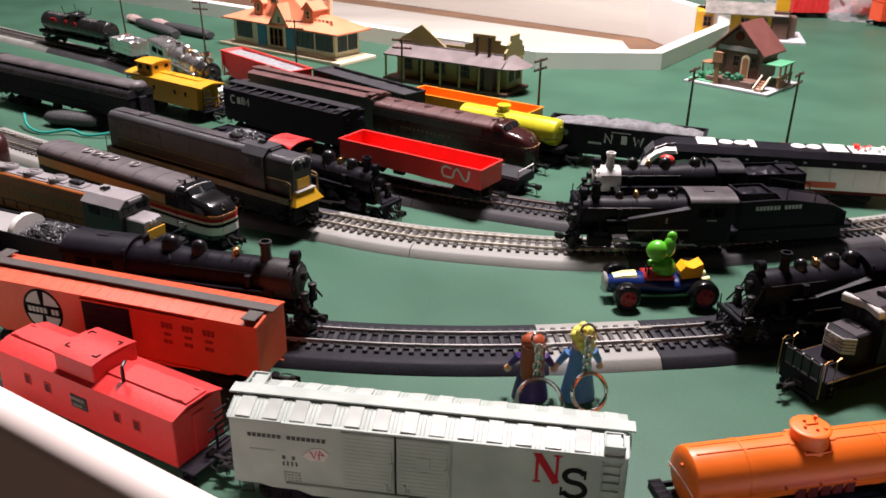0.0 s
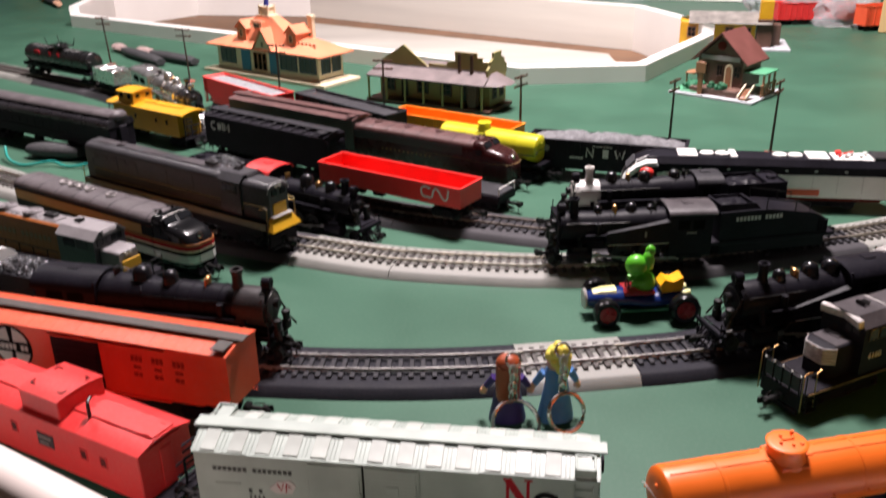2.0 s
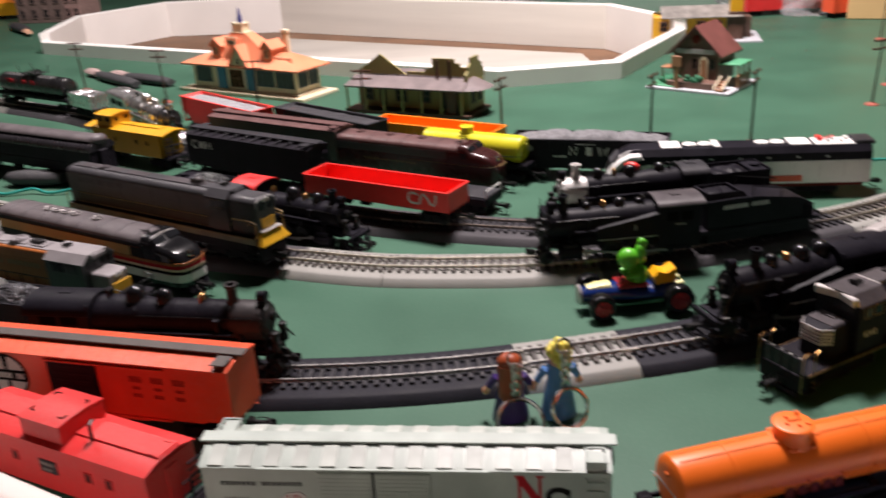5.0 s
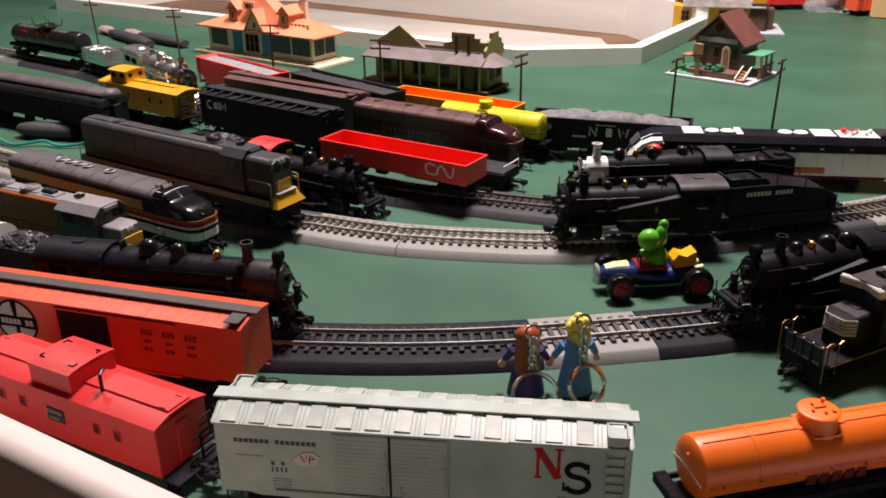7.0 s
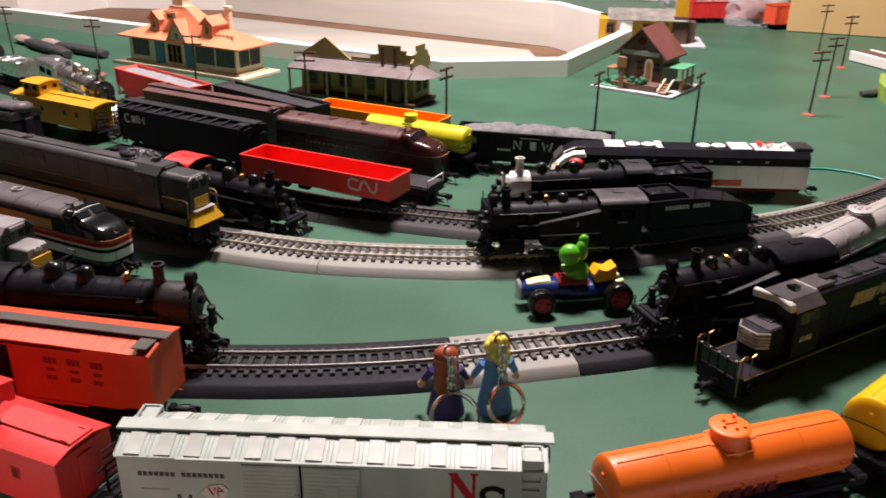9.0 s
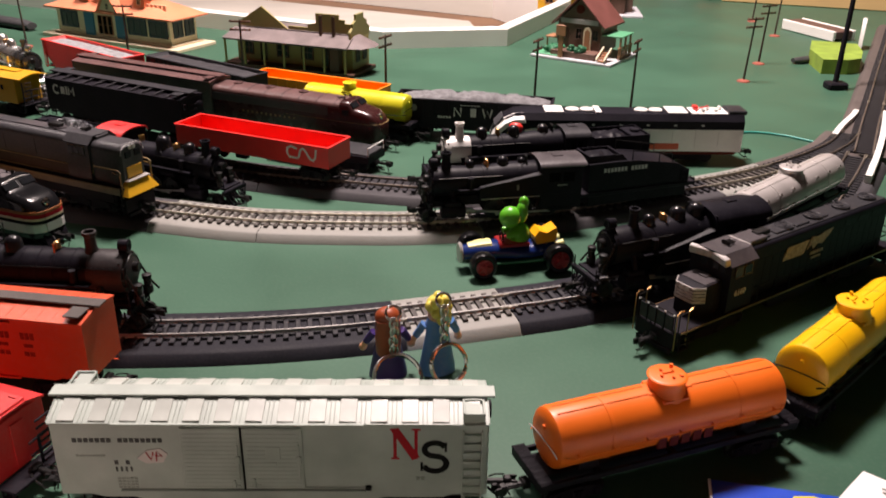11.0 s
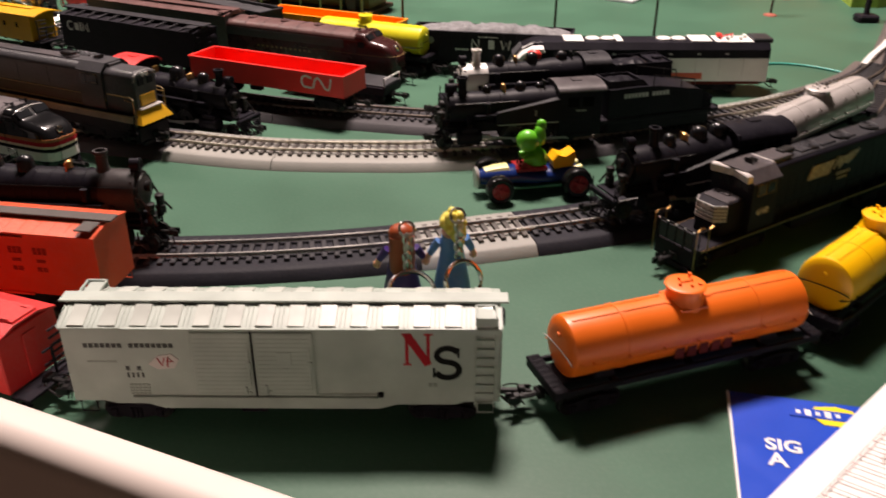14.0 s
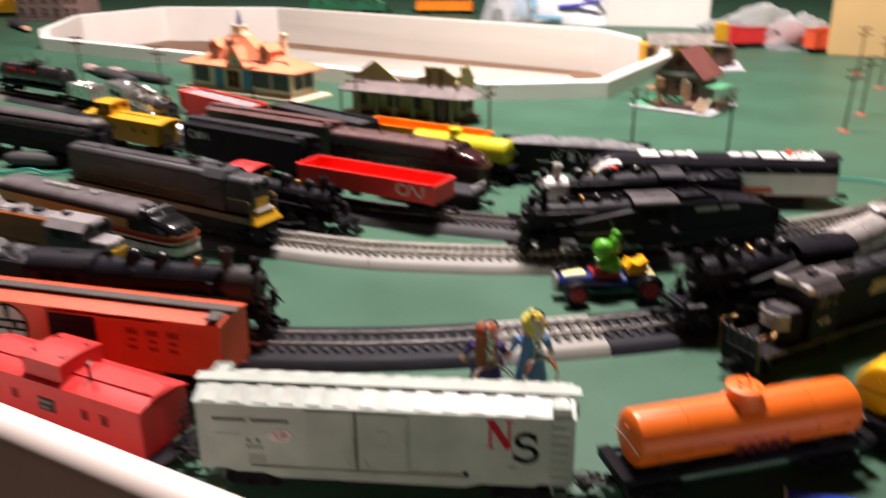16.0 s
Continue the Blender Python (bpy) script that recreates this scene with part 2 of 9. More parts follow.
POLERED = shade("red_brown_base", (0.35, 0.10, 0.07), 0.5, var=0.1)


# ---- building tools ----
def part(name, bm, material, parent=None, label="", angle=35):
    """One mesh object from a bmesh, shaded smooth but for edges sharper than the angle."""
    bm.normal_update()
    limit = radians(angle)
    for f in bm.faces:
        f.smooth = True
    for e in bm.edges:
        e.smooth = len(e.link_faces) == 2 and e.calc_face_angle(0) < limit
    me = bpy.data.meshes.new(name)
    bm.to_mesh(me)
    bm.free()
    me.materials.append(material)
    ob = new(name, me)
    if parent is not None:
        ob.parent = parent
    if label:
        ob["label"] = label
    return ob


def thing(name, x, y, z, turn, label, category, group="", kind=""):
    """An Empty at the base of a thing; the parts hang from it."""
    ob = new(name)
    ob.empty_display_size = 0.01
    ob.matrix_basis = pose(x, y, z, 0, 0, turn)
    return tagged(ob, label, category, group, kind)


def bag():
    return bmesh.new()


def ring(bm, pts):
    return [bm.verts.new(p) for p in pts]


def skin(bm, rings, cap=True, closed=True):
    """Quads between rings of vertices; caps at both ends."""
    for a, b in zip(rings, rings[1:]):
        n = len(a)
        for i in range(n if closed else n - 1):
            j = (i + 1) % n
            bm.faces.new((a[i], a[j], b[j], b[i]))
    if cap:
        bm.faces.new(list(reversed(rings[0])))
        bm.faces.new(rings[-1])


def loft(bm, sections, cap=True):
    skin(bm, [ring(bm, s) for s in sections], cap)
    bmesh.ops.recalc_face_normals(bm, faces=bm.faces)


def block(bm, cx, cy, cz, sx, sy, sz, c=0.0004, m=None):
    """A box about a centre, its edges chamfered by c."""
    hx, hy, hz = sx / 2, sy / 2, sz / 2
    c = min(c, hx * 0.45, hy * 0.45, hz * 0.45)
    v = {}
    for i in (-1, 1):
        for j in (-1, 1):
            for k in (-1, 1):
                p = (Vector((i * hx, j * hy, k * hz)))
                for a in range(3):
                    q = p.copy()
                    for b in range(3):
                        if b != a:
                            q[b] -= (i, j, k)[b] * c
                    q += Vector((cx, cy, cz))
                    v[i, j, k, a] = bm.verts.new(m @ q if m else q)
    s = (-1, 1)
    new_faces = []
    for a in range(3):
        b, d = (a + 1) % 3, (a + 2) % 3
        for i in s:
            quad = []
            for j, k in ((-1, -1), (1, -1), (1, 1), (-1, 1)):
                key = [0, 0, 0]
                key[a], key[b], key[d] = i, j, k
                quad.append(v[(*key, a)])
            new_faces.append(quad if i > 0 else quad[::-1])
        for j in s:
            for k in s:
                lo, hi = [0, 0, 0], [0, 0, 0]
                lo[a], hi[a] = -1, 1
                lo[b] = hi[b] = j
                lo[d] = hi[d] = k
                quad = [v[(*lo, b)], v[(*hi, b)], v[(*hi, d)], v[(*lo, d)]]
                new_faces.append(quad if j * k > 0 else quad[::-1])
    for i in s:
        for j in s:
            for k in s:
                tri = [v[i, j, k, 0], v[i, j, k, 1], v[i, j, k, 2]]
                new_faces.append(tri if i * j * k > 0 else tri[::-1])
    for f in new_faces:
        bm.faces.new(f)


def bar(bm, p, q, w, h=None, c=0.0002):
    """A square bar from p to q."""
    p, q = Vector(p), Vector(q)
    d = q - p
    m = Matrix.Translation((p + q) / 2) @ d.to_track_quat("X", "Z").to_matrix().to_4x4()
    block(bm, 0, 0, 0, d.length, w, h or w, c, m)


def rod(bm, p, q, r, r2=None, n=8, cap=True):
    """A round rod or cone from p to q."""
    p, q = Vector(p), Vector(q)
    m = (q - p).to_track_quat("Z", "Y").to_matrix()
    rings = []
    for c, rad in ((p, r), (q, r if r2 is None else r2)):
        rings.append(ring(bm, [c + m @ Vector((rad * math.cos(a), rad * math.sin(a), 0)) for a in (2 * math.pi * i / n for i in range(n))]))
    skin(bm, rings, cap)


def wire(bm, pts, r, n=6):
    """A round wire along points."""
    pts = [Vector(p) for p in pts]
    rings = []
    for i, p in enumerate(pts):
        d = (pts[min(i + 1, len(pts) - 1)] - pts[max(i - 1, 0)]).normalized()
        up = Vector((0, 0, 1)) if abs(d.z) < 0.9 else Vector((1, 0, 0))
        s = d.cross(up).normalized()
        u = s.cross(d)
        rings.append(ring(bm, [p + r * (math.cos(a) * s + math.sin(a) * u) for a in (2 * math.pi * k / n for k in range(n))]))
    skin(bm, rings)


def lathe(bm, profile, n=20, m=None):
    """Turned about z: profile of (radius, z) from one end to the other."""
    rings = []
    for r, z in profile:
        rings.append(ring(bm, [(m @ Vector(p) if m else p) for p in ((max(r, 1e-5) * math.cos(a), max(r, 1e-5) * math.sin(a), z) for a in (2 * math.pi * i / n for i in range(n)))]))
    skin(bm, rings)


ALONG = Matrix.Rotation(math.pi / 2, 4, "Y")    # turns z into x
ACROSS = Matrix.Rotation(-math.pi / 2, 4, "X")  # turns z into y


def at(x, y, z, m=None):
    t = Matrix.Translation((x, y, z))
    return t @ m if m else t


def extrude(bm, profile, x0, x1):
    """A closed (y, z) outline drawn out from x0 to x1."""
    a, b = ring(bm, [(x0, y, z) for y, z in profile]), ring(bm, [(x1, y, z) for y, z in profile])
    skin(bm, [a, b])
    bmesh.ops.recalc_face_normals(bm, faces=bm.faces)


def cutout(bm, outline, y0, y1):
    """A closed (x, z) outline drawn out from y0 to y1."""
    a, b = ring(bm, [(x, y0, z) for x, z in outline]), ring(bm, [(x, y1, z) for x, z in outline])
    skin(bm, [a, b])
    bmesh.ops.recalc_face_normals(bm, faces=bm.faces)


def plate(bm, outline, z0, z1):
    """A closed (x, y) outline drawn out from z0 to z1."""
    a, b = ring(bm, [(x, y, z0) for x, y in outline]), ring(bm, [(x, y, z1) for x, y in outline])
    skin(bm, [a, b])
    bmesh.ops.recalc_face_normals(bm, faces=bm.faces)


def arch(half, z0, z1, crown, n=8):
    """An outline of a body with a rounded roof: sides from z0 to z1, the crown above."""
    pts = [(-half, z0), (half, z0)]
    for i in range(n + 1):
        a = math.pi * i / n
        pts.append((half * math.cos(a), z1 + crown * math.sin(a)))
    return pts


def stroke(bm, pts, w, y, out):
    """A flat band along (x, z) points on the side at y, standing proud towards out."""
    pts = [Vector((x, z)) for x, z in pts]
    left, right = [], []
    for i, p in enumerate(pts):
        d = (pts[min(i + 1, len(pts) - 1)] - pts[max(i - 1, 0)]).normalized()
        s = Vector((-d.y, d.x)) * w / 2
        left.append(p + s)
        right.append(p - s)
    t = 0.00025 * out
    rows = [ring(bm, [(p.x, y + d, p.y) for p in side]) for side, d in ((left, 0), (left, t), (right, t), (right, 0))]
    for a, b in zip(rows, rows[1:]):
        for i in range(len(a) - 1):
            bm.faces.new((a[i], a[i + 1], b[i + 1], b[i]))
    for i in (0, -1):
        bm.faces.new([row[i] for row in rows])
    bmesh.ops.recalc_face_normals(bm, faces=bm.faces)


def word(bm, x, z, letters, w, h, gap, y, out):
    """A row of small bars, as wide and high as letters that cannot be read."""
    for i, ch in enumerate(letters):
        if ch != " ":
            block(bm, x + i * (w + gap) + w / 2, y + out * 0.0001, z + h / 2, w * (1.0 if ch == "#" else 0.55), 0.0003, h, 0.00005)


def lumps(bm, x0, x1, y0, y1, z, high, nx=24, ny=7, seed=0):
    """A heaped load: a rough skin over a box."""
    rows = []
    for i in range(nx + 1):
        u = i / nx
        row = []
        for j in range(ny + 1):
            v = j / ny
            p = Vector((x0 + (x1 - x0) * u, y0 + (y1 - y0) * v, 0))
            hump = (4 * u * (1 - u)) ** 0.4 * (4 * v * (1 - v)) ** 0.5
            rough = noise.noise(Vector((p.x * 150 + seed, p.y * 150, seed))) * 0.35 + noise.noise(Vector((p.x * 45, p.y * 45 + seed, 3.1))) * 0.5
            row.append(bm.verts.new((p.x, p.y, z + high * hump * (0.7 + rough) + (0.0006 * random.random() if 0 < i < nx and 0 < j < ny else 0))))
        rows.append(row)
    for a, b in zip(rows, rows[1:]):
        for j in range(ny):
            bm.faces.new((a[j], b[j], b[j + 1], a[j + 1]))


def nuggets(bm, x0, x1, y0, y1, z, high, count, size, seed=0):
    """A heap of loose angular lumps."""
    rnd = random.Random(seed)
    for i in range(count):
        u, v = rnd.random(), rnd.random()
        top = z + high * (4 * u * (1 - u)) ** 0.4 * (4 * v * (1 - v)) ** 0.5
        c = Vector((x0 + (x1 - x0) * u, y0 + (y1 - y0) * v, top - rnd.random() * size * 0.5))
        m = at(*c, Euler((rnd.random() * 6, rnd.random() * 6, rnd.random() * 6)).to_matrix().to_4x4())
        s = size * (0.55 + 0.7 * rnd.random())
        block(bm, 0, 0, 0, s, s * (0.6 + 0.4 * rnd.random()), s * (0.5 + 0.4 * rnd.random()), s * 0.22, m)


# ---- running gear shared by the rolling stock ----
SHARED = {}


def shared(key, build, material):
    """A mesh built once, from which parts are made."""
    if key not in SHARED:
        bm = bag()
        build(bm)
        ob = part(key, bm, material)
        SHARED[key] = ob.data
        bpy.data.objects.remove(ob)
    return SHARED[key]


def shared_part(name, mesh, x, y, z, parent, rz=0.0):
    ob = new(name, mesh)
    ob.parent = parent
    ob.matrix_basis = pose(x, y, z, 0, 0, rz)
    return ob


def build_wheel(r):
    def build(bm):
        lathe(bm, [(0.0006, -0.0019), (r * 0.5, -0.0012), (r * 0.78, -0.0016), (r, -0.0015), (r * 1.0, 0.0007), (r * 1.12, 0.0009), (r * 1.12, 0.0016), (r * 0.5, 0.0016), (0.0006, 0.0022)], 18, ACROSS)
    return build


def build_truck(axles, base, r):
    def build(bm):
        for s in (-1, 1):
            xs = [base * (k / (axles - 1) - 0.5) for k in range(axles)]
            cutout(bm, [(-base / 2 - 0.004, r + 0.001), (-base / 2 - 0.003, r + 0.0025), (-base * 0.2, r + 0.004), (base * 0.2, r + 0.004), (base / 2 + 0.003, r + 0.0025), (base / 2 + 0.004, r + 0.001),
                        (base / 2 + 0.002, r - 0.0012), (base * 0.22, r - 0.003), (-base * 0.22, r - 0.003), (-base / 2 - 0.002, r - 0.0012)], s * 0.0108, s * 0.0122)
            for x in xs:
                block(bm, x, s * 0.0126, r, 0.0034, 0.002, 0.0036, 0.0005)
            for k in (-1, 0, 1):
                rod(bm, (k * 0.0019, s * 0.0126, r - 0.0028), (k * 0.0019, s * 0.0126, r + 0.0024), 0.0008, n=6)
        block(bm, 0, 0, r + 0.002, 0.006, 0.022, 0.004)
        for x in [base * (k / (axles - 1) - 0.5) for k in range(axles)]:
            rod(bm, (x, -0.0112, r), (x, 0.0112, r), 0.0011, n=6)
    return build


def add_truck(parent, x, axles=2, base=0.020, r=0.0052):
    mesh = shared(f"truck_{axles}_{base}_{r}", build_truck(axles, base, r), BLACK)
    wheel = shared(f"wheel_{r}", build_wheel(r), IRON)
    t = shared_part("truck", mesh, x, 0, 0, parent)
    for k in range(axles):
        for s in (-1, 1):
            shared_part("wheel", wheel, base * (k / (axles - 1) - 0.5), s * 0.0082, r, t, 0 if s < 0 else 180)
    return t


def build_coupler(bm):
    block(bm, 0.004, 0, 0, 0.010, 0.0026, 0.0024)
    block(bm, -0.001, 0, 0.0002, 0.004, 0.0060, 0.0040, 0.0006)
    wire(bm, [(0.002, 0.0022, 0.001), (0.005, 0.0030, 0.0016), (0.009, 0.0028, 0.0018)], 0.0004, 5)
    wire(bm, [(0.001, -0.0050, 0.001), (0.004, -0.0056, -0.002), (0.008, -0.0048, -0.0048), (0.0095, -0.0040, -0.0042)], 0.0006, 6)
    block(bm, 0.0105, 0.0006, 0, 0.004, 0.0044, 0.0046, 0.0008)
    block(bm, 0.0135, -0.0018, 0, 0.003, 0.0016, 0.0040, 0.0005)
    block(bm, 0.0130, 0.0022, 0, 0.0032, 0.0012, 0.0040, 0.0005)
    wire(bm, [(0.010, 0.0005, -0.002), (0.0105, 0.0005, -0.005), (0.012, -0.002, -0.0065)], 0.0004, 5)


def add_couplers(parent, half, z=0.0085, ends=(1, -1)):
    mesh = shared("coupler", build_coupler, IRON)
    for s in ends:
        shared_part("coupler", mesh, s * half, 0, z, parent, 0 if s > 0 else 180)


def add_ladder(parent, x, y, z0, z1, out, material, w=0.007, rungs=7, label=""):
    """A ladder flat against a side (out: the sign of y) at x."""
    bm = bag()
    for s in (-1, 1):
        bar(bm, (x + s * w / 2, y + out * 0.0007, z0), (x + s * w / 2, y + out * 0.0007, z1), 0.0008, 0.0007)
    for i in range(rungs):
        z = z0 + (z1 - z0) * (i + 0.5) / rungs
        bar(bm, (x - w / 2, y + out * 0.0009, z), (x + w / 2, y + out * 0.0009, z), 0.0007)
    return part("ladder", bm, material, parent, label)


def add_end_ladder(parent, x, y, z0, z1, out, material, w=0.007, rungs=7):
    """A ladder flat against an end (out: the sign of x)."""
    bm = bag()
    for s in (-1, 1):
        bar(bm, (x + out * 0.0007, y + s * w / 2, z0), (x + out * 0.0007, y + s * w / 2, z1), 0.0008, 0.0007)
    for i in range(rungs):
        z = z0 + (z1 - z0) * (i + 0.5) / rungs
        bar(bm, (x + out * 0.0009, y - w / 2, z), (x + out * 0.0009, y + w / 2, z), 0.0007)
    return part("ladder", bm, material, parent)


# ---- room, table, pit, rails ----
def slab(name, x0, x1, y0, y1, z0, z1, material, label, category):
    bm = bag()
    block(bm, (x0 + x1) / 2, (y0 + y1) / 2, (z0 + z1) / 2, x1 - x0, y1 - y0, z1 - z0, 0.002)
    return tagged(part(name, bm, material), label, category, kind="structure")


# unseen room shell, added to close the space and shape the bounced light
slab("floor", -3.0, 3.0, -1.2, 4.6, -0.82, -0.76, FLOORTILE, "brown vinyl floor of the hobby room", "floor")
slab("ceiling", -3.0, 3.0, -1.2, 4.6, 1.66, 1.72, CEILDARK, "unseen dark grey ceiling that limits bounced light", "ceiling")
slab("wall_north", -3.0, 3.0, 4.6, 4.7, -0.82, 1.72, WALLBROWN, "unseen dim brown wall behind the layout that limits bounced light", "wall")
slab("wall_south", -3.0, 3.0, -1.3, -1.2, -0.82, 1.72, WALLBROWN, "unseen dim brown wall that limits bounced light", "wall")
slab("wall_east", 3.0, 3.1, -1.2, 4.6, -0.82, 1.72, WALLBROWN, "unseen dim brown wall that limits bounced light", "wall")
slab("wall_west", -3.1, -3.0, -1.2, 4.6, -0.82, 1.72, WALLBROWN, "unseen dim brown wall that limits bounced light", "wall")

# the eight corners of the opening in the table, along its outer faces
PIT = [(-0.99, 1.952), (0.024, 1.392), (0.214, 1.418), (0.362, 1.700), (0.258, 1.945), (-0.560, 2.440), (-0.900, 2.470), (-1.050, 2.250)]


def inset(poly, d):
    """The polygon with its sides moved inwards by d."""
    out, n = [], len(poly)
    for i in range(n):
        p0, p1, p2 = (Vector(poly[(i + k) % n]) for k in (-1, 0, 1))
        a, b = (p1 - p0).normalized(), (p2 - p1).normalized()
        na, nb = Vector((-a.y, a.x)), Vector((-b.y, b.x))
        s = (na + nb).normalized()
        out.append(tuple(p1 + s * d / max(0.3, s.dot(na))))
    return out


# the near edge of the table runs along this line
EDGE = ((-0.900, 0.7350), (0.600, 0.0200))


def build_table():
    e0, e1 = Vector(EDGE[0]), Vector(EDGE[1])
    outer = [(-2.0, 1.24), (e0.x, e0.y), (e1.x, e1.y), (1.9, 0.05), (1.9, 3.4), (-2.0, 3.4)]
    inner = inset(PIT, 0.004)
    bm = bag()
    for z in (0.0, -0.03):
        vo, vi = ring(bm, [(x, y, z) for x, y in outer]), ring(bm, [(x, y, z) for x, y in inner])
        edges = [bm.edges.new((r[i], r[(i + 1) % len(r)])) for r in (vo, vi) for i in range(len(r))]
        bmesh.ops.triangle_fill(bm, use_beauty=True, edges=edges)
    bm.verts.ensure_lookup_table()
    n = len(outer) + len(inner)
    for start, count in ((0, len(outer)), (len(outer), len(inner))):
        for i in range(count):
            a, b = start + i, start + (i + 1) % count
            bm.faces.new((bm.verts[a], bm.verts[b], bm.verts[b + n], bm.verts[a + n]))
    bmesh.ops.recalc_face_normals(bm, faces=bm.faces)
    return tagged(part("ground", bm, TABLEGREEN, angle=20), "green painted layout table, faintly scuffed", "table", kind="structure")


build_table()
slab("table_base", -1.9, 1.8, 0.9, 3.3, -0.76, -0.60, FLOORTILE, "dark underside frame of the layout table", "table frame")

# white boards round the pit
for i in range(len(PIT)):
    o, n = PIT, inset(PIT, 0.019)
    j = (i + 1) % len(PIT)
    bm = bag()
    lo, hi = -0.046, (0.027 if i < 3 else 0.045)
    quad = [o[i], o[j], n[j], n[i]]
    rings = [[(x, y, lo) for x, y in quad], [(x, y, hi - 0.0015) for x, y in quad]]
    mid = Vector(((quad[0][0] + quad[2][0]) / 2, (quad[0][1] + quad[2][1]) / 2))
    d = (Vector(o[j]) - Vector(o[i])).normalized()
    s = Vector((-d.y, d.x)) * 0.0015
    top = [(o[i][0] + s.x, o[i][1] + s.y, hi), (o[j][0] + s.x, o[j][1] + s.y, hi), (n[j][0] - s.x, n[j][1] - s.y, hi), (n[i][0] - s.x, n[i][1] - s.y, hi)]
    loft(bm, rings + [top])
    tagged(part("pit_board", bm, BOARDDULL if i == 4 else BOARDWHITE), "dull creased white board at the back of the opening" if i == 4 else "white painted board round the opening in the table", "board", "boards round the pit", "structure")
bm = bag()
plate(bm, inset(PIT, 0.012), -0.058, -0.047)
tagged(part("pit_floor", bm, PITFLOOR), "brown hardboard floor of the sunken opening", "pit floor", kind="structure")


bm = bag()
plate(bm, [(-0.530, 2.290), (-0.440, 1.70), (0.020, 1.44), (0.185, 1.460), (0.215, 1.640), (0.190, 1.880)], -0.047, -0.043)
tagged(part("pit_sheet", bm, BOARDGREY), "pale board lying on the floor of the opening", "board", kind="structure")


def build_edge_rail():
    """The white rail along the table's near edge, its top rounded."""
    e0, e1 = Vector(EDGE[0]), Vector(EDGE[1])
    d = (e1 - e0).normalized()
    back = Vector((-d.y, d.x))
    prof = [(0.0, -0.16), (0.0, 0.0365)]
    for k in range(7):
        a = math.pi / 2 * k / 6
        prof.append((-0.004 + 0.004 * math.cos(a), 0.0365 + 0.004 * math.sin(a)))
    for k in range(9):
        a = math.pi / 2 * k / 8
        prof.append((-0.011 - 0.010 * math.sin(a), 0.0305 + 0.010 * math.cos(a)))
    prof += [(-0.021, -0.16)]
    bm = bag()
    loft(bm, [[(*(p + back * u), z) for u, z in prof] for p in (e0, (e0 + e1) / 2, e1)])
    return tagged(part("edge_rail", bm, RAILWHITE, angle=50), "white painted rounded rail along the table edge", "rail", kind="structure")


build_edge_rail()


def smooth_path(points, step):
    """Places and headings at even steps along a smooth curve through points."""
    p = [Vector((*q, 0)) if len(q) == 2 else Vector(q) for q in points]
    p = [2 * p[0] - p[1]] + p + [2 * p[-1] - p[-2]]
    fine = []
    for i in range(1, len(p) - 2):
        a, b, c, d = p[i - 1:i + 3]
        for k in range(60):
            t = k / 60
            fine.append(0.5 * (2 * b + (c - a) * t + (2 * a - 5 * b + 4 * c - d) * t * t + (3 * b - a - 3 * c + d) * t ** 3))
    fine.append(p[-2])
    out, due = [], 0.0
    for a, b in zip(fine, fine[1:]):
        seg = (b - a).length
        while due <= seg:
            out.append((a + (b - a) * (due / seg), (b - a).normalized()))
            due += step
        due -= seg
    return out


TIE = 0.0072


def build_tie(bm):
    block(bm, 0, 0, 0.0076, 0.0032, 0.0310, 0.0020, 0.0003)
    for s in (-1, 1):
        for k in (-1, 1):
            block(bm, 0, s * 0.00825 + k * 0.0012, 0.0088, 0.0016, 0.0010, 0.0008, 0.0002)


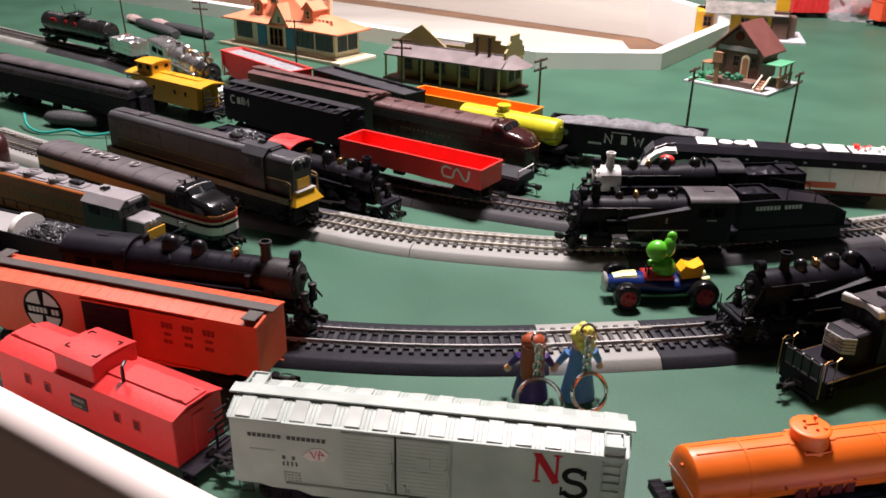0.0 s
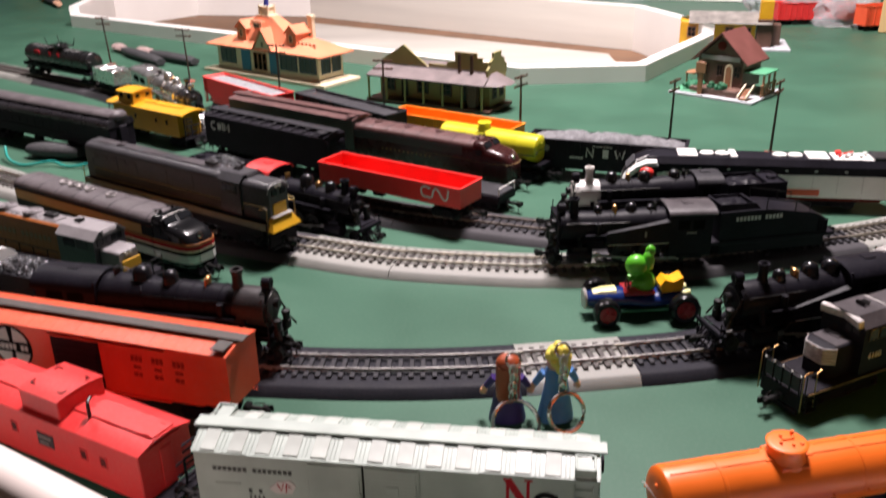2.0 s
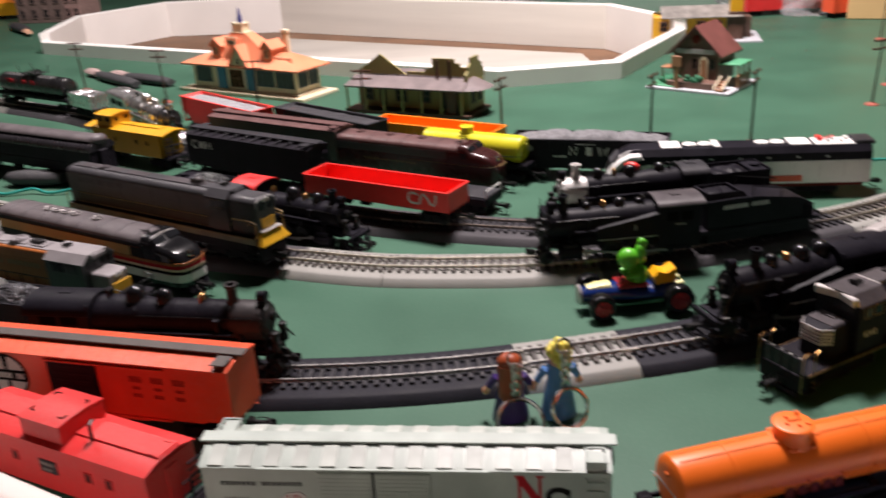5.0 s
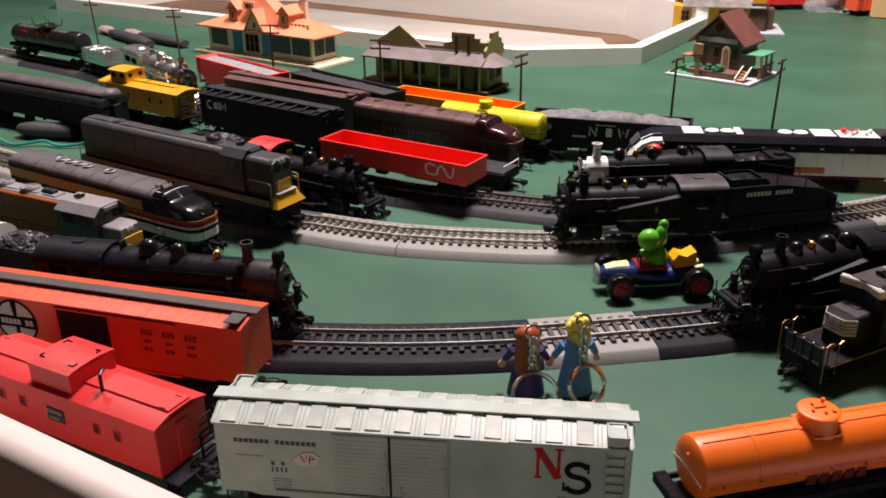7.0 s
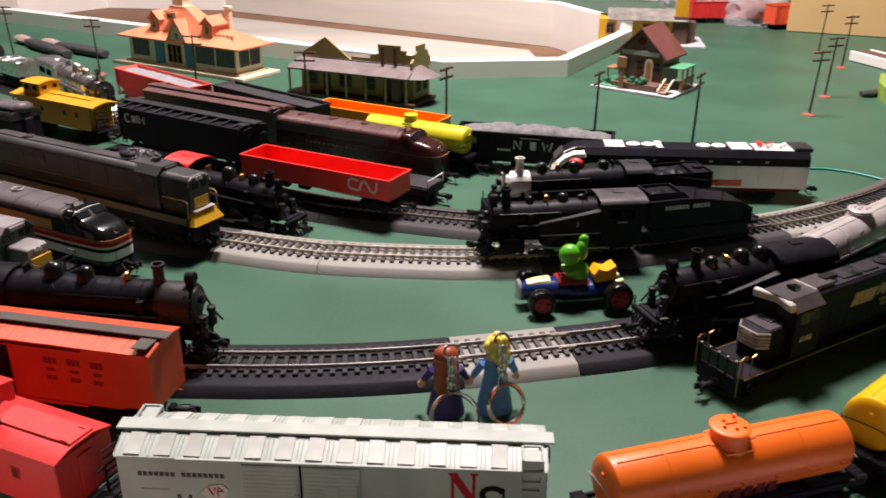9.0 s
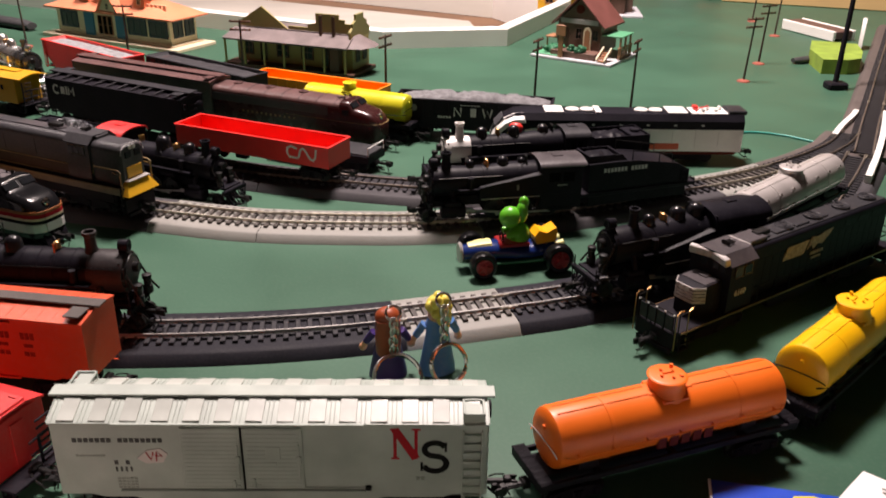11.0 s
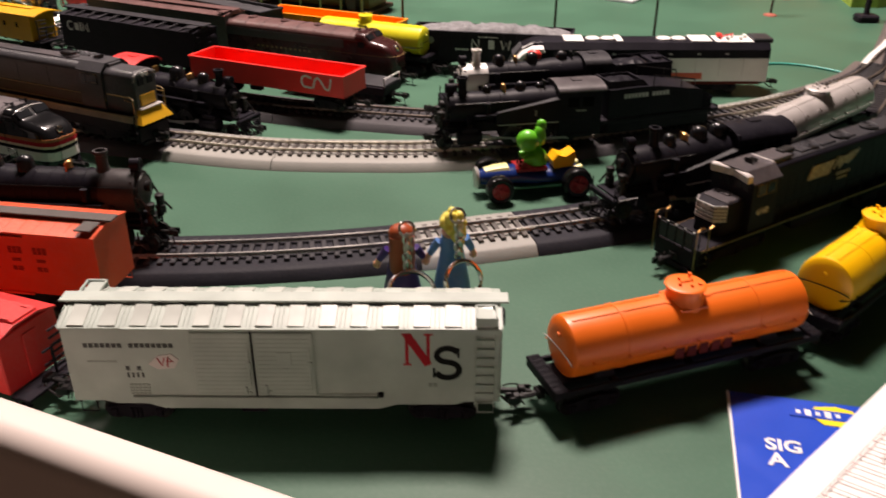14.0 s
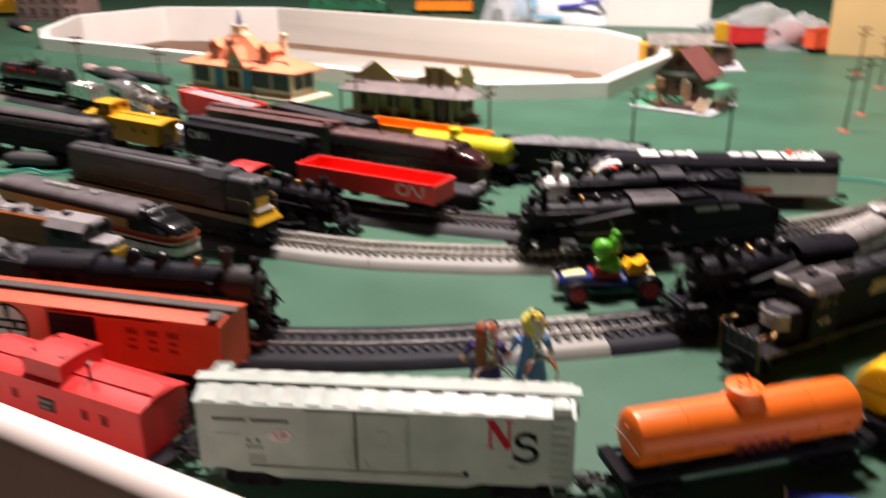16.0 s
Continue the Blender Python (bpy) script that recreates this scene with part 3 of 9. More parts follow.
def lay_track(points, beds, rail_material):
    """Track sections along a curve; beds: rows of (length in ties, roadbed, ties, label)."""
    line = smooth_path(points, TIE / 4)
    tie_mesh = {}
    i0 = 0
    for count, bed, tie, label in beds:
        i1 = min(i0 + count * 4, len(line) - 1)
        if i1 - i0 < 8:
            break
        piece = line[i0:i1 + 1]
        root = thing("track_section", *piece[0][0][:2], 0, 0, label, "train track", "track sections")
        origin = Vector((piece[0][0].x, piece[0][0].y, 0))
        prof = [(-0.0294, 0.0), (-0.0291, 0.0006), (-0.0252, 0.0056), (-0.0236, 0.0064), (-0.0203, 0.0067), (0.0203, 0.0067), (0.0236, 0.0064), (0.0252, 0.0056), (0.0291, 0.0006), (0.0294, 0.0)]

        def sections(outline, pts):
            rows = []
            for p, d in pts:
                s = Vector((-d.y, d.x, 0)).normalized()
                rows.append([p - origin + s * u + Vector((0, 0, w)) for u, w in outline])
            return rows
        bm = bag()
        ends = piece[::2] + ([piece[-1]] if len(piece) % 2 == 0 else [])
        bed_ends = [(ends[0][0] + ends[0][1] * 0.0003, ends[0][1])] + ends[1:-1] + [(ends[-1][0] - ends[-1][1] * 0.0003, ends[-1][1])]
        loft(bm, sections(prof, bed_ends))
        part("roadbed", bm, bed, root)
        for side in (-1, 1):
            bm = bag()
            r = side * 0.00825
            loft(bm, sections([(r - 0.0012, 0.0084), (r - 0.0010, 0.0089), (r - 0.0004, 0.0091), (r - 0.0004, 0.0098), (r - 0.0007, 0.0100), (r - 0.0007, 0.0104), (r - 0.0005, 0.0106),
                               (r + 0.0005, 0.0106), (r + 0.0007, 0.0104), (r + 0.0007, 0.0100), (r + 0.0004, 0.0098), (r + 0.0004, 0.0091), (r + 0.0010, 0.0089), (r + 0.0012, 0.0084)], ends))
            part("rail", bm, rail_material if bed in (BEDGREY, BEDBLACK) else DARKRAIL, root, "worn shiny rail" if bed in (BEDGREY, BEDBLACK) else "dull dark rail")
        mesh = shared("tie_" + tie.name, build_tie, tie)
        for k in range(2, len(piece) - 1, 4):
            p, d = piece[k]
            ob = new("tie", mesh)
            ob.parent = root
            ob.matrix_basis = Matrix.Translation(p - origin) @ Matrix.Rotation(math.atan2(d.y, d.x), 4, "Z")
        for side in (-1, 1):
            p, d = piece[-2]
            s = Vector((-d.y, d.x, 0))
            bm = bag()
            for q in (-1, 1):
                c = p - origin + s * (side * 0.00825 + q * 0.0010) + Vector((0, 0, 0.0096))
                bar(bm, c - d * 0.006, c + d * 0.006, 0.0006, 0.0012)
            part("rail_joiner", bm, RAIL, root)
        i0 = i1
    return line


BLK = (BEDBLACK, TIEBLACK, "black plastic track section on a raised roadbed")
GRY = (BEDGREY, TIEBROWN, "light grey plastic track section with brown ties")
DRK = (BEDDARK, TIEBLACK, "dark grey plastic track section on a raised roadbed")
BRN = (BEDBROWN, TIEBLACK, "brown-grey plastic track section on a raised roadbed")
TRACK1 = [(-0.62, 0.700), (-0.45, 0.621), (-0.30, 0.567), (-0.18, 0.5455), (-0.08, 0.5415), (0.01, 0.549), (0.103, 0.5685), (0.181, 0.5905), (0.30, 0.642), (0.378, 0.709), (0.440, 0.790), (0.492, 0.866)]
TRACK2 = [(-0.85, 1.095), (-0.68, 0.990), (-0.50, 0.890), (-0.35, 0.817), (-0.24, 0.769), (-0.136, 0.7360), (-0.060, 0.7160), (0.02, 0.7095), (0.068, 0.7100), (0.14, 0.7215), (0.22, 0.7485), (0.296, 0.780), (0.335, 0.7955), (0.370, 0.812), (0.410, 0.8365), (0.4495, 0.864), (0.489, 0.899), (0.522, 0.940)]
TRACK3 = [(-0.50, 1.045), (-0.32, 0.943), (-0.16, 0.861), (-0.07, 0.823), (0.005, 0.8015), (0.06, 0.788), (0.135, 0.776)]
TRACK4 = [(-1.20, 1.690), (-0.95, 1.520), (-0.75, 1.402), (-0.60, 1.312), (-0.49, 1.224), (-0.42, 1.155), (-0.35, 1.075)]
lay_track(TRACK1, [(30, *BLK), (34, *BLK), (33, *BLK), (10, *GRY), (34, *BLK), (40, *DRK), (40, *BRN)], STEELRAIL)
lay_track(TRACK2, [(44, *BLK), (26, *GRY), (41, *DRK), (12, *GRY), (23, *GRY), (31, *DRK), (12, *GRY), (60, *BRN)], RAIL)
lay_track(TRACK3, [(34, *DRK), (34, *DRK), (80, *DRK)], STEELRAIL)
lay_track(TRACK4, [(40, *GRY), (36, *GRY), (80, *DRK)], STEELRAIL)


# ---- freight cars ----
RT = 0.0105    # height of the rail tops


def add_underframe(root, length, z=0.010, material=None, width=0.008):
    bm = bag()
    block(bm, 0, 0, z, length, width, 0.004)
    for x in (-0.25, -0.08, 0.08, 0.25):
        block(bm, x * length, 0, z + 0.001, 0.002, 0.026, 0.003)
    rod(bm, (0.02, 0.007, z - 0.002), (0.034, 0.007, z - 0.002), 0.0032, n=10)
    block(bm, -0.016, -0.008, z - 0.002, 0.012, 0.006, 0.006, 0.0008)
    rod(bm, (-0.03, 0.009, z - 0.003), (0.02, 0.009, z - 0.003), 0.0005, n=5)
    return part("underframe", bm, material or BLACK, root)


def boxcar(x, y, z, turn, label, L, W, zb, ze, zr, body, roof, walk, panels=15, walk_high=0.003, group="freight cars", ends=(1, -1), sill=0.004, raised=False, walk_wide=0.0125, plain_end=0):
    """A boxcar with a panelled roof; the sides go from zb to the eaves at ze, the ridge is at zr."""
    root = thing("boxcar", x, y, z, turn, label, "train car", group)
    h, w = L / 2, W / 2
    bm = bag()
    cutout(bm, [(-h, zb + sill), (-h * 0.86, zb + sill), (-h * 0.80, zb + sill * 0.6), (-h * 0.66, zb + sill * 0.6), (-h * 0.58, zb), (h * 0.44, zb), (h * 0.52, zb + sill * 0.6),
                (h * 0.80, zb + sill * 0.6), (h * 0.84, zb + sill), (h, zb + sill), (h, ze), (-h, ze)], -w, w)
    part("body", bm, body, root)
    # roof: a low gable with standing seams
    bm = bag()
    t = 0.0012
    flat = 0.0040 if raised else 0.0
    extrude(bm, [(-w - 0.0008, ze + 0.0004), (-w - 0.0008, ze + t), (-flat - 0.0001, zr), (flat + 0.0001, zr), (w + 0.0008, ze + t), (w + 0.0008, ze + 0.0004)], -h - 0.0006, h + 0.0006)
    slope = math.atan2(zr - ze - t, w - flat)
    slabs, rnd = [], random.Random(7)
    for i in range(panels + 1):
        px = -h + L * i / panels
        for s in (-1, 1):
            m = at(px, s * (flat + (w - flat) * 0.55), ze + t + (zr - ze - t) * 0.45, Matrix.Rotation(-s * slope, 4, "X"))
            for q in ((-0.0009, 0.0009) if raised else (0.0,)):
                block(bm, q, 0, 0.0001, 0.0005, (w - flat) * (0.98 if raised else 0.86), 0.0007 if raised else 0.0004, 0.0001, m)
        if i < panels and raised:
            for s in (-1, 1):
                m = at(px + L / panels * 0.5, s * (flat + (w - flat) * 0.52), ze + t + (zr - ze - t) * 0.48, Matrix.Rotation(-s * slope, 4, "X"))
                slabs.append(m @ Matrix.Translation((L / panels * 0.02, 0, 0.0003 + rnd.uniform(-0.0001, 0.0002))) @ Euler((radians(rnd.uniform(-1.5, 1.5)), radians(rnd.uniform(-2.2, 2.2)), radians(rnd.uniform(-0.6, 0.6)))).to_matrix().to_4x4())
    top = part("roof", bm, roof, root)
    if slabs:
        slab = shared(f"roof_panel_{L:.3f}", lambda b: block(b, 0, 0, 0, L / panels * 0.55, (w - flat) * 0.98, 0.0010, 0.0003), PANELGLARE)
        for m in slabs:
            shared_part("roof_panel", slab, 0, 0, 0, top).matrix_basis = m
    bm = bag()
    block(bm, 0, 0, zr + walk_high, L + 0.008, walk_wide, 0.0010, 0.0002)
    for i in range(panels + 1):
        block(bm, -h + L * i / panels, 0, zr + walk_high / 2 - 0.0004, 0.0012, walk_wide - 0.003, walk_high, 0.0002)
    part("running_board", bm, walk, root)
    for s in (-1, 1):
        bm = bag()
        cx_, cy_, cz_ = s * (h - 0.0055), -s * 0.0105, zr + walk_high - (0.0010 if raised else 0.0006)
        if raised:
            block(bm, cx_ - s * 0.0006, cy_, cz_ - 0.0004, 0.0068, 0.0100, 0.0004, 0.0001)
        else:
            block(bm, cx_, cy_, cz_, 0.009, 0.011, 0.0008, 0.0002)
        step = part("roof_step", bm, walk, root)
        if raised:
            for name_, c_, d_ in (("step_bar", (0.0042, 0, 0), (0.0010, 0.0115, 0.0012)), ("step_bar", (-0.0042, 0, 0), (0.0010, 0.0115, 0.0012)), ("step_bar", (0, 0.0052, 0), (0.0092, 0.0011, 0.0012)), ("step_bar", (0, -0.0052, 0), (0.0092, 0.0011, 0.0012)),
                                  ("step_riser", (0, -s * 0.0052, -0.0020), (0.0092, 0.0008, 0.0034)), ("step_tread", (s * 0.0010, -s * 0.0060, -0.0048), (0.0100, 0.0016, 0.0009))):
                bm = bag()
                block(bm, cx_ + c_[0], cy_ + c_[1], cz_ + c_[2], *d_, 0.0002)
                part(name_, bm, walk, step)
    add_underframe(root, L * 0.92, zb - 0.0015)
    for s in (-1, 1):
        add_truck(root, s * (h - 0.024))
        for k in range(5 if s != plain_end else 0):
            bm = bag()
            block(bm, s * (h + 0.0001), 0, zb + sill + 0.004 + k * (ze - zb - 0.010) / 5, 0.0007, W * 0.9, 0.0018, 0.0002)
            part("end_rib", bm, body, root)
        if raised or s < 0:
            add_ladder(root, s * (h - 0.0060), -w * s, zb + 0.002, ze - 0.002, -s, body, w=0.0080, rungs=8)
        if s != plain_end:
            add_end_ladder(root, s * h, -w * 0.6, zb + 0.002, ze - 0.002, s, body)
        for q in (-1, 1):
            bm = bag()
            wire(bm, [(s * (h - 0.009), q * (w - 0.0005), zb + sill), (s * (h - 0.009), q * (w - 0.0005), zb - 0.002), (s * (h - 0.002), q * (w - 0.0005), zb - 0.002), (s * (h - 0.002), q * (w - 0.0005), zb + sill)], 0.0004, 5)
            part("stirrup_step", bm, body if s > 0 else BLACK, root)
    bm = bag()
    lathe(bm, [(0.0035, 0), (0.0042, 0.0004), (0.0042, 0.001), (0.0035, 0.0014)], 14, at(h + 0.002, 0.008, ze - 0.008, ALONG))
    bar(bm, (h + 0.002, 0.0045, ze - 0.008), (h + 0.002, 0.0115, ze - 0.008), 0.0006)
    bar(bm, (h + 0.002, 0.008, ze - 0.0115), (h + 0.002, 0.008, ze - 0.0045), 0.0006)
    if plain_end == 0:
        part("brake_wheel", bm, BLACK, root)
    add_couplers(root, h + 0.001, ends=ends)
    return root


def add_door(root, x0, x1, z0, z1, y, out, material, rows=9, label=""):
    """A sliding door with pressed horizontal ribs."""
    bm = bag()
    block(bm, (x0 + x1) / 2, y + out * 0.0004, (z0 + z1) / 2, x1 - x0, 0.0012, z1 - z0, 0.0003)
    d = part("door", bm, material, root, label)
    for i in range(rows):
        zc = z0 + (z1 - z0) * (i + 0.5) / rows
        bm = bag()
        block(bm, (x0 + x1) / 2, y + out * 0.0008, zc, (x1 - x0) * 0.90, 0.0007, (z1 - z0) / rows * 0.40, 0.0003)
        part("door_rib", bm, material, d)
    bm = bag()
    bar(bm, (x1 - 0.0015, y + out * 0.0018, z0 + 0.006), (x1 - 0.0015, y + out * 0.0018, z1 - 0.008), 0.0007)
    block(bm, x1 - 0.0015, y + out * 0.0016, (z0 + z1) / 2, 0.002, 0.0012, 0.004, 0.0003)
    part("latch", bm, material, d)
    return d


def rails_for_doors(root, x0, x1, z0, z1, y, out, material):
    for z in (z0, z1):
        bm = bag()
        block(bm, (x0 + x1) / 2, y + out * 0.0008, z, x1 - x0, 0.0018, 0.0012, 0.0002)
        part("door_track", bm, material, root)


# the pale grey boxcar
NS = boxcar(-0.0046, 0.4015, 0, -1.9, "pale grey-green double-door boxcar with large red and black emblem", 0.1840, 0.0325, 0.0105, 0.0509, 0.0561, BOXGREY, BOXGREY, BOXGREY, panels=14, ends=(1, -1), raised=True, walk_high=0.0012, walk_wide=0.0082)
y = -0.01625
add_door(NS, -0.038, -0.0125, 0.018, 0.0500, y, -1, BOXGREY, 15)
add_door(NS, -0.0118, 0.0135, 0.018, 0.0500, y, -1, BOXGREY, 15)
bm = bag()
block(bm, 0.0010, y - 0.0010, 0.0375, 0.0062, 0.0008, 0.0062, 0.0004)
block(bm, 0.0012, y - 0.0010, 0.0318, 0.0022, 0.0008, 0.0014, 0.0003)
part("placard_board", bm, BOXGREY, NS)
for px, pz, hh in ((-0.0165, 0.0208, 0.0042), (-0.0078, 0.0214, 0.0050)):
    bm = bag()
    block(bm, px, y - 0.0012, pz, 0.0012, 0.0012, hh, 0.0003)
    block(bm, px + 0.0016, y - 0.0011, pz - 0.0010, 0.0020, 0.0009, 0.0010, 0.0002)
    part("door_lock", bm, BOXGREY, NS)
rails_for_doors(NS, -0.066, 0.040, 0.0168, 0.0517, y, -1, BOXGREY)
bm = bag()
block(bm, -0.01215, y - 0.0009, 0.0345, 0.0007, 0.0012, 0.033, 0.0001)
part("door_gap", bm, INK, NS, "black gap between the doors")
bm = bag()
for px, pz in ((0.0135, 0.0185), (0.0400, 0.0185)):
    bar(bm, (px, y - 0.0006, pz), (px, y - 0.0006, pz + 0.03 if px < 0.03 else pz + 0.001), 0.0006)
bar(bm, (0.0135, y - 0.0006, 0.0185), (0.0400, y - 0.0006, 0.0185), 0.0005)
part("door_stop", bm, BOXGREY, NS)
bm = bag()
block(bm, 0.0412, y - 0.0008, 0.0185, 0.0026, 0.0016, 0.0022, 0.0003)
part("defect_holder", bm, INK, NS, "small black block on the side")
bm = bag()
stroke(bm, [(0.0529, 0.0338), (0.0529, 0.0493)], 0.0014, y, -1)
stroke(bm, [(0.0529, 0.0491), (0.0619, 0.0340)], 0.0034, y - 0.00002, -1)
stroke(bm, [(0.0619, 0.0338), (0.0619, 0.0493)], 0.0014, y - 0.00004, -1)
stroke(bm, [(0.0509, 0.0491), (0.0544, 0.0491)], 0.0008, y - 0.00006, -1)
stroke(bm, [(0.0601, 0.0491), (0.0639, 0.0491)], 0.0008, y - 0.00006, -1)
stroke(bm, [(0.0513, 0.0341), (0.0547, 0.0341)], 0.0008, y - 0.00006, -1)
part("emblem", bm, INKRED, NS, "large red emblem")
bm = bag()
curve = []
for k in range(25):
    a = k / 24
    if a < 0.5:
        th = radians(20 + 250 * (a / 0.5))
        curve.append((0.0700 + 0.0045 * math.cos(th), 0.0388 + 0.0035 * math.sin(th)))
    else:
        th = radians(90 - 250 * ((a - 0.5) / 0.5))
        curve.append((0.0700 + 0.0050 * math.cos(th), 0.0313 + 0.0040 * math.sin(th)))
stroke(bm, curve, 0.0026, y - 0.00008, -1)
stroke(bm, [(0.0643, 0.0274), (0.0643, 0.0322)], 0.0010, y - 0.0001, -1)
stroke(bm, [(0.0746, 0.0376), (0.0746, 0.0424)], 0.0010, y - 0.0001, -1)
part("emblem", bm, INK, NS, "large black emblem")
bm = bag()
word(bm, -0.0835, 0.0420, "####### ########", 0.0018, 0.0021, 0.0006, y, -1)
word(bm, -0.0672, 0.0305, "# #", 0.0016, 0.0020, 0.0008, y, -1)
word(bm, -0.0674, 0.0268, "1111", 0.0015, 0.0024, 0.0006, y, -1)
part("lettering", bm, INKDARK, NS)
bm = bag()
for r in range(4):
    word(bm, -0.0670, 0.0225 - r * 0.0016, "#####", 0.0014, 0.0009, 0.0004, y, -1)
word(bm, -0.083, 0.0345, "#########", 0.0010, 0.0008, 0.0004, y, -1)
part("small_lettering", bm, INKPALE, NS)
bm = bag()
word(bm, 0.062, 0.0225, "##", 0.0016, 0.0018, 0.0004, y, -1)
part("small_mark", bm, INKPALE, NS)
bm = bag()
cutout(bm, [(-0.0572, 0.0338), (-0.0535, 0.0312), (-0.0462, 0.0318), (-0.0440, 0.0362), (-0.0470, 0.0390), (-0.0530, 0.0380)], y, y - 0.0004)
st = part("price_sticker", bm, STICKER, NS, "torn white price sticker")
bm = bag()
stroke(bm, [(-0.0530, 0.0370), (-0.0512, 0.0332), (-0.0500, 0.0372)], 0.0005, y - 0.0004, -1)
stroke(bm, [(-0.0490, 0.0326), (-0.0486, 0.0376), (-0.0464, 0.0352), (-0.0494, 0.0354)], 0.0005, y - 0.0004, -1)
part("pen_mark", bm, INKRED, st, "red handwritten pen mark")

# the orange red boxcar with the black roof walk
SF = boxcar(-0.2079, 0.5097, 0, -11.5, "orange-red boxcar with black roof walk and round white emblem", 0.203, 0.0325, 0.0125, 0.0495, 0.0535, ORANGERED, ORANGERED, WALKBROWN, panels=24, walk_high=0.0012, walk_wide=0.0080, plain_end=1)
add_door(SF, -0.0170, 0.0165, 0.016, 0.0475, y, -1, BLACK, 7, "black sliding door")
rails_for_doors(SF, -0.018, 0.062, 0.0150, 0.0482, y, -1, ORANGERED)
bm = bag()
lathe(bm, [(0.0138, 0), (0.0146, 0.0002), (0.0146, 0.0004), (0.0132, 0.0004), (0.0132, 0.0002)], 32, at(-0.0475, y, 0.0345, Matrix.Rotation(math.pi / 2, 4, "X")))
part("emblem_ring", bm, INK, SF)
bm = bag()
for a0, a1 in ((18, 80), (100, 162), (198, 260), (280, 342)):
    pts = [(-0.0475 + 0.0022 * math.cos(radians((a0 + a1) / 2)) * 0.9, 0.0345 + (0.0038 if a0 < 180 else -0.0038))]
    pts += [(-0.0475 + 0.0130 * math.cos(radians(a0 + (a1 - a0) * k / 8)), 0.0345 + 0.0130 * math.sin(radians(a0 + (a1 - a0) * k / 8))) for k in range(9)]
    cutout(bm, pts, y, y - 0.0004)
word(bm, -0.0585, 0.0326, "##### ##", 0.0022, 0.0036, 0.0007, y - 0.0003, -1)
part("emblem", bm, INKWHITE, SF, "round white emblem crossed by black")
bm = bag()
cutout(bm, [(-0.0475 + 0.0132 * math.cos(radians(k * 12)), 0.0345 + 0.0132 * math.sin(radians(k * 12))) for k in range(30)], y, y - 0.0002)
part("emblem_field", bm, INK, SF)
bm = bag()
for col in range(3):
    for row, hh in enumerate((0.0062, 0.0030, 0.0040)):
        word(bm, 0.0380 + col * 0.0140 + (0, 0.0012, 0.0006)[row], (0.0385, 0.0338, 0.0285)[row], ("###", "#", "##")[row], (0.0021, 0.0050, 0.0026)[row], hh * 0.62, 0.0006, y, -1)
part("lettering", bm, FADEDRED, SF)
bm = bag()
lathe(bm, [(0.0, 0.0), (0.0030, 0.0001), (0.0028, 0.0003), (0.0, 0.0003)], 14, at(-0.0860, y, 0.0400, Matrix.Rotation(math.pi / 2, 4, "X")))
part("stain", bm, FADEDRED, SF, "dark round stain on the side")

# two boxcars in the back rows
boxcar(-0.2255, 1.046, 0, -29.7, "brown-grey boxcar with a dusty maroon roof", 0.200, 0.0325, 0.0125, 0.0490, 0.0535, DUSTBROWN, MAROONROOF, MAROONROOF, panels=10, walk_high=0.0008)
CIM = boxcar(-0.235, 0.974, 0, -30.0, "black covered hopper car with white reporting marks and slatted roof", 0.186, 0.0325, 0.0120, 0.0480, 0.0520, BLACK, BLACK, CHARCOAL, panels=16, walk_high=0.0022)
bm = bag()
cx = []
for k in range(9):
    th = radians(50 + 260 * k / 8)
    cx.append((-0.078 + 0.0042 * math.cos(th), 0.0385 + 0.0044 * math.sin(th)))
stroke(bm, cx, 0.0020, y, -1)
word(bm, -0.0715, 0.0345, "#", 0.0058, 0.0075, 0.001, y, -1)
word(bm, -0.0640, 0.0345, "#", 0.0024, 0.0086, 0.001, y, -1)
stroke(bm, [(-0.0595, 0.0345), (-0.0595, 0.0428), (-0.0560, 0.0375), (-0.0525, 0.0428), (-0.0525, 0.0345)], 0.0019, y, -1)
part("lettering", bm, INKWHITE, CIM, "worn white reporting marks")
for i in range(11):
    bm = bag()
    bar(bm, (-0.085 + i * 0.016, -0.0152, 0.0500), (-0.079 + i * 0.016, -0.0060, 0.0536), 0.0030, 0.0009)
    part("roof_hatch", bm, CHARCOAL, CIM)


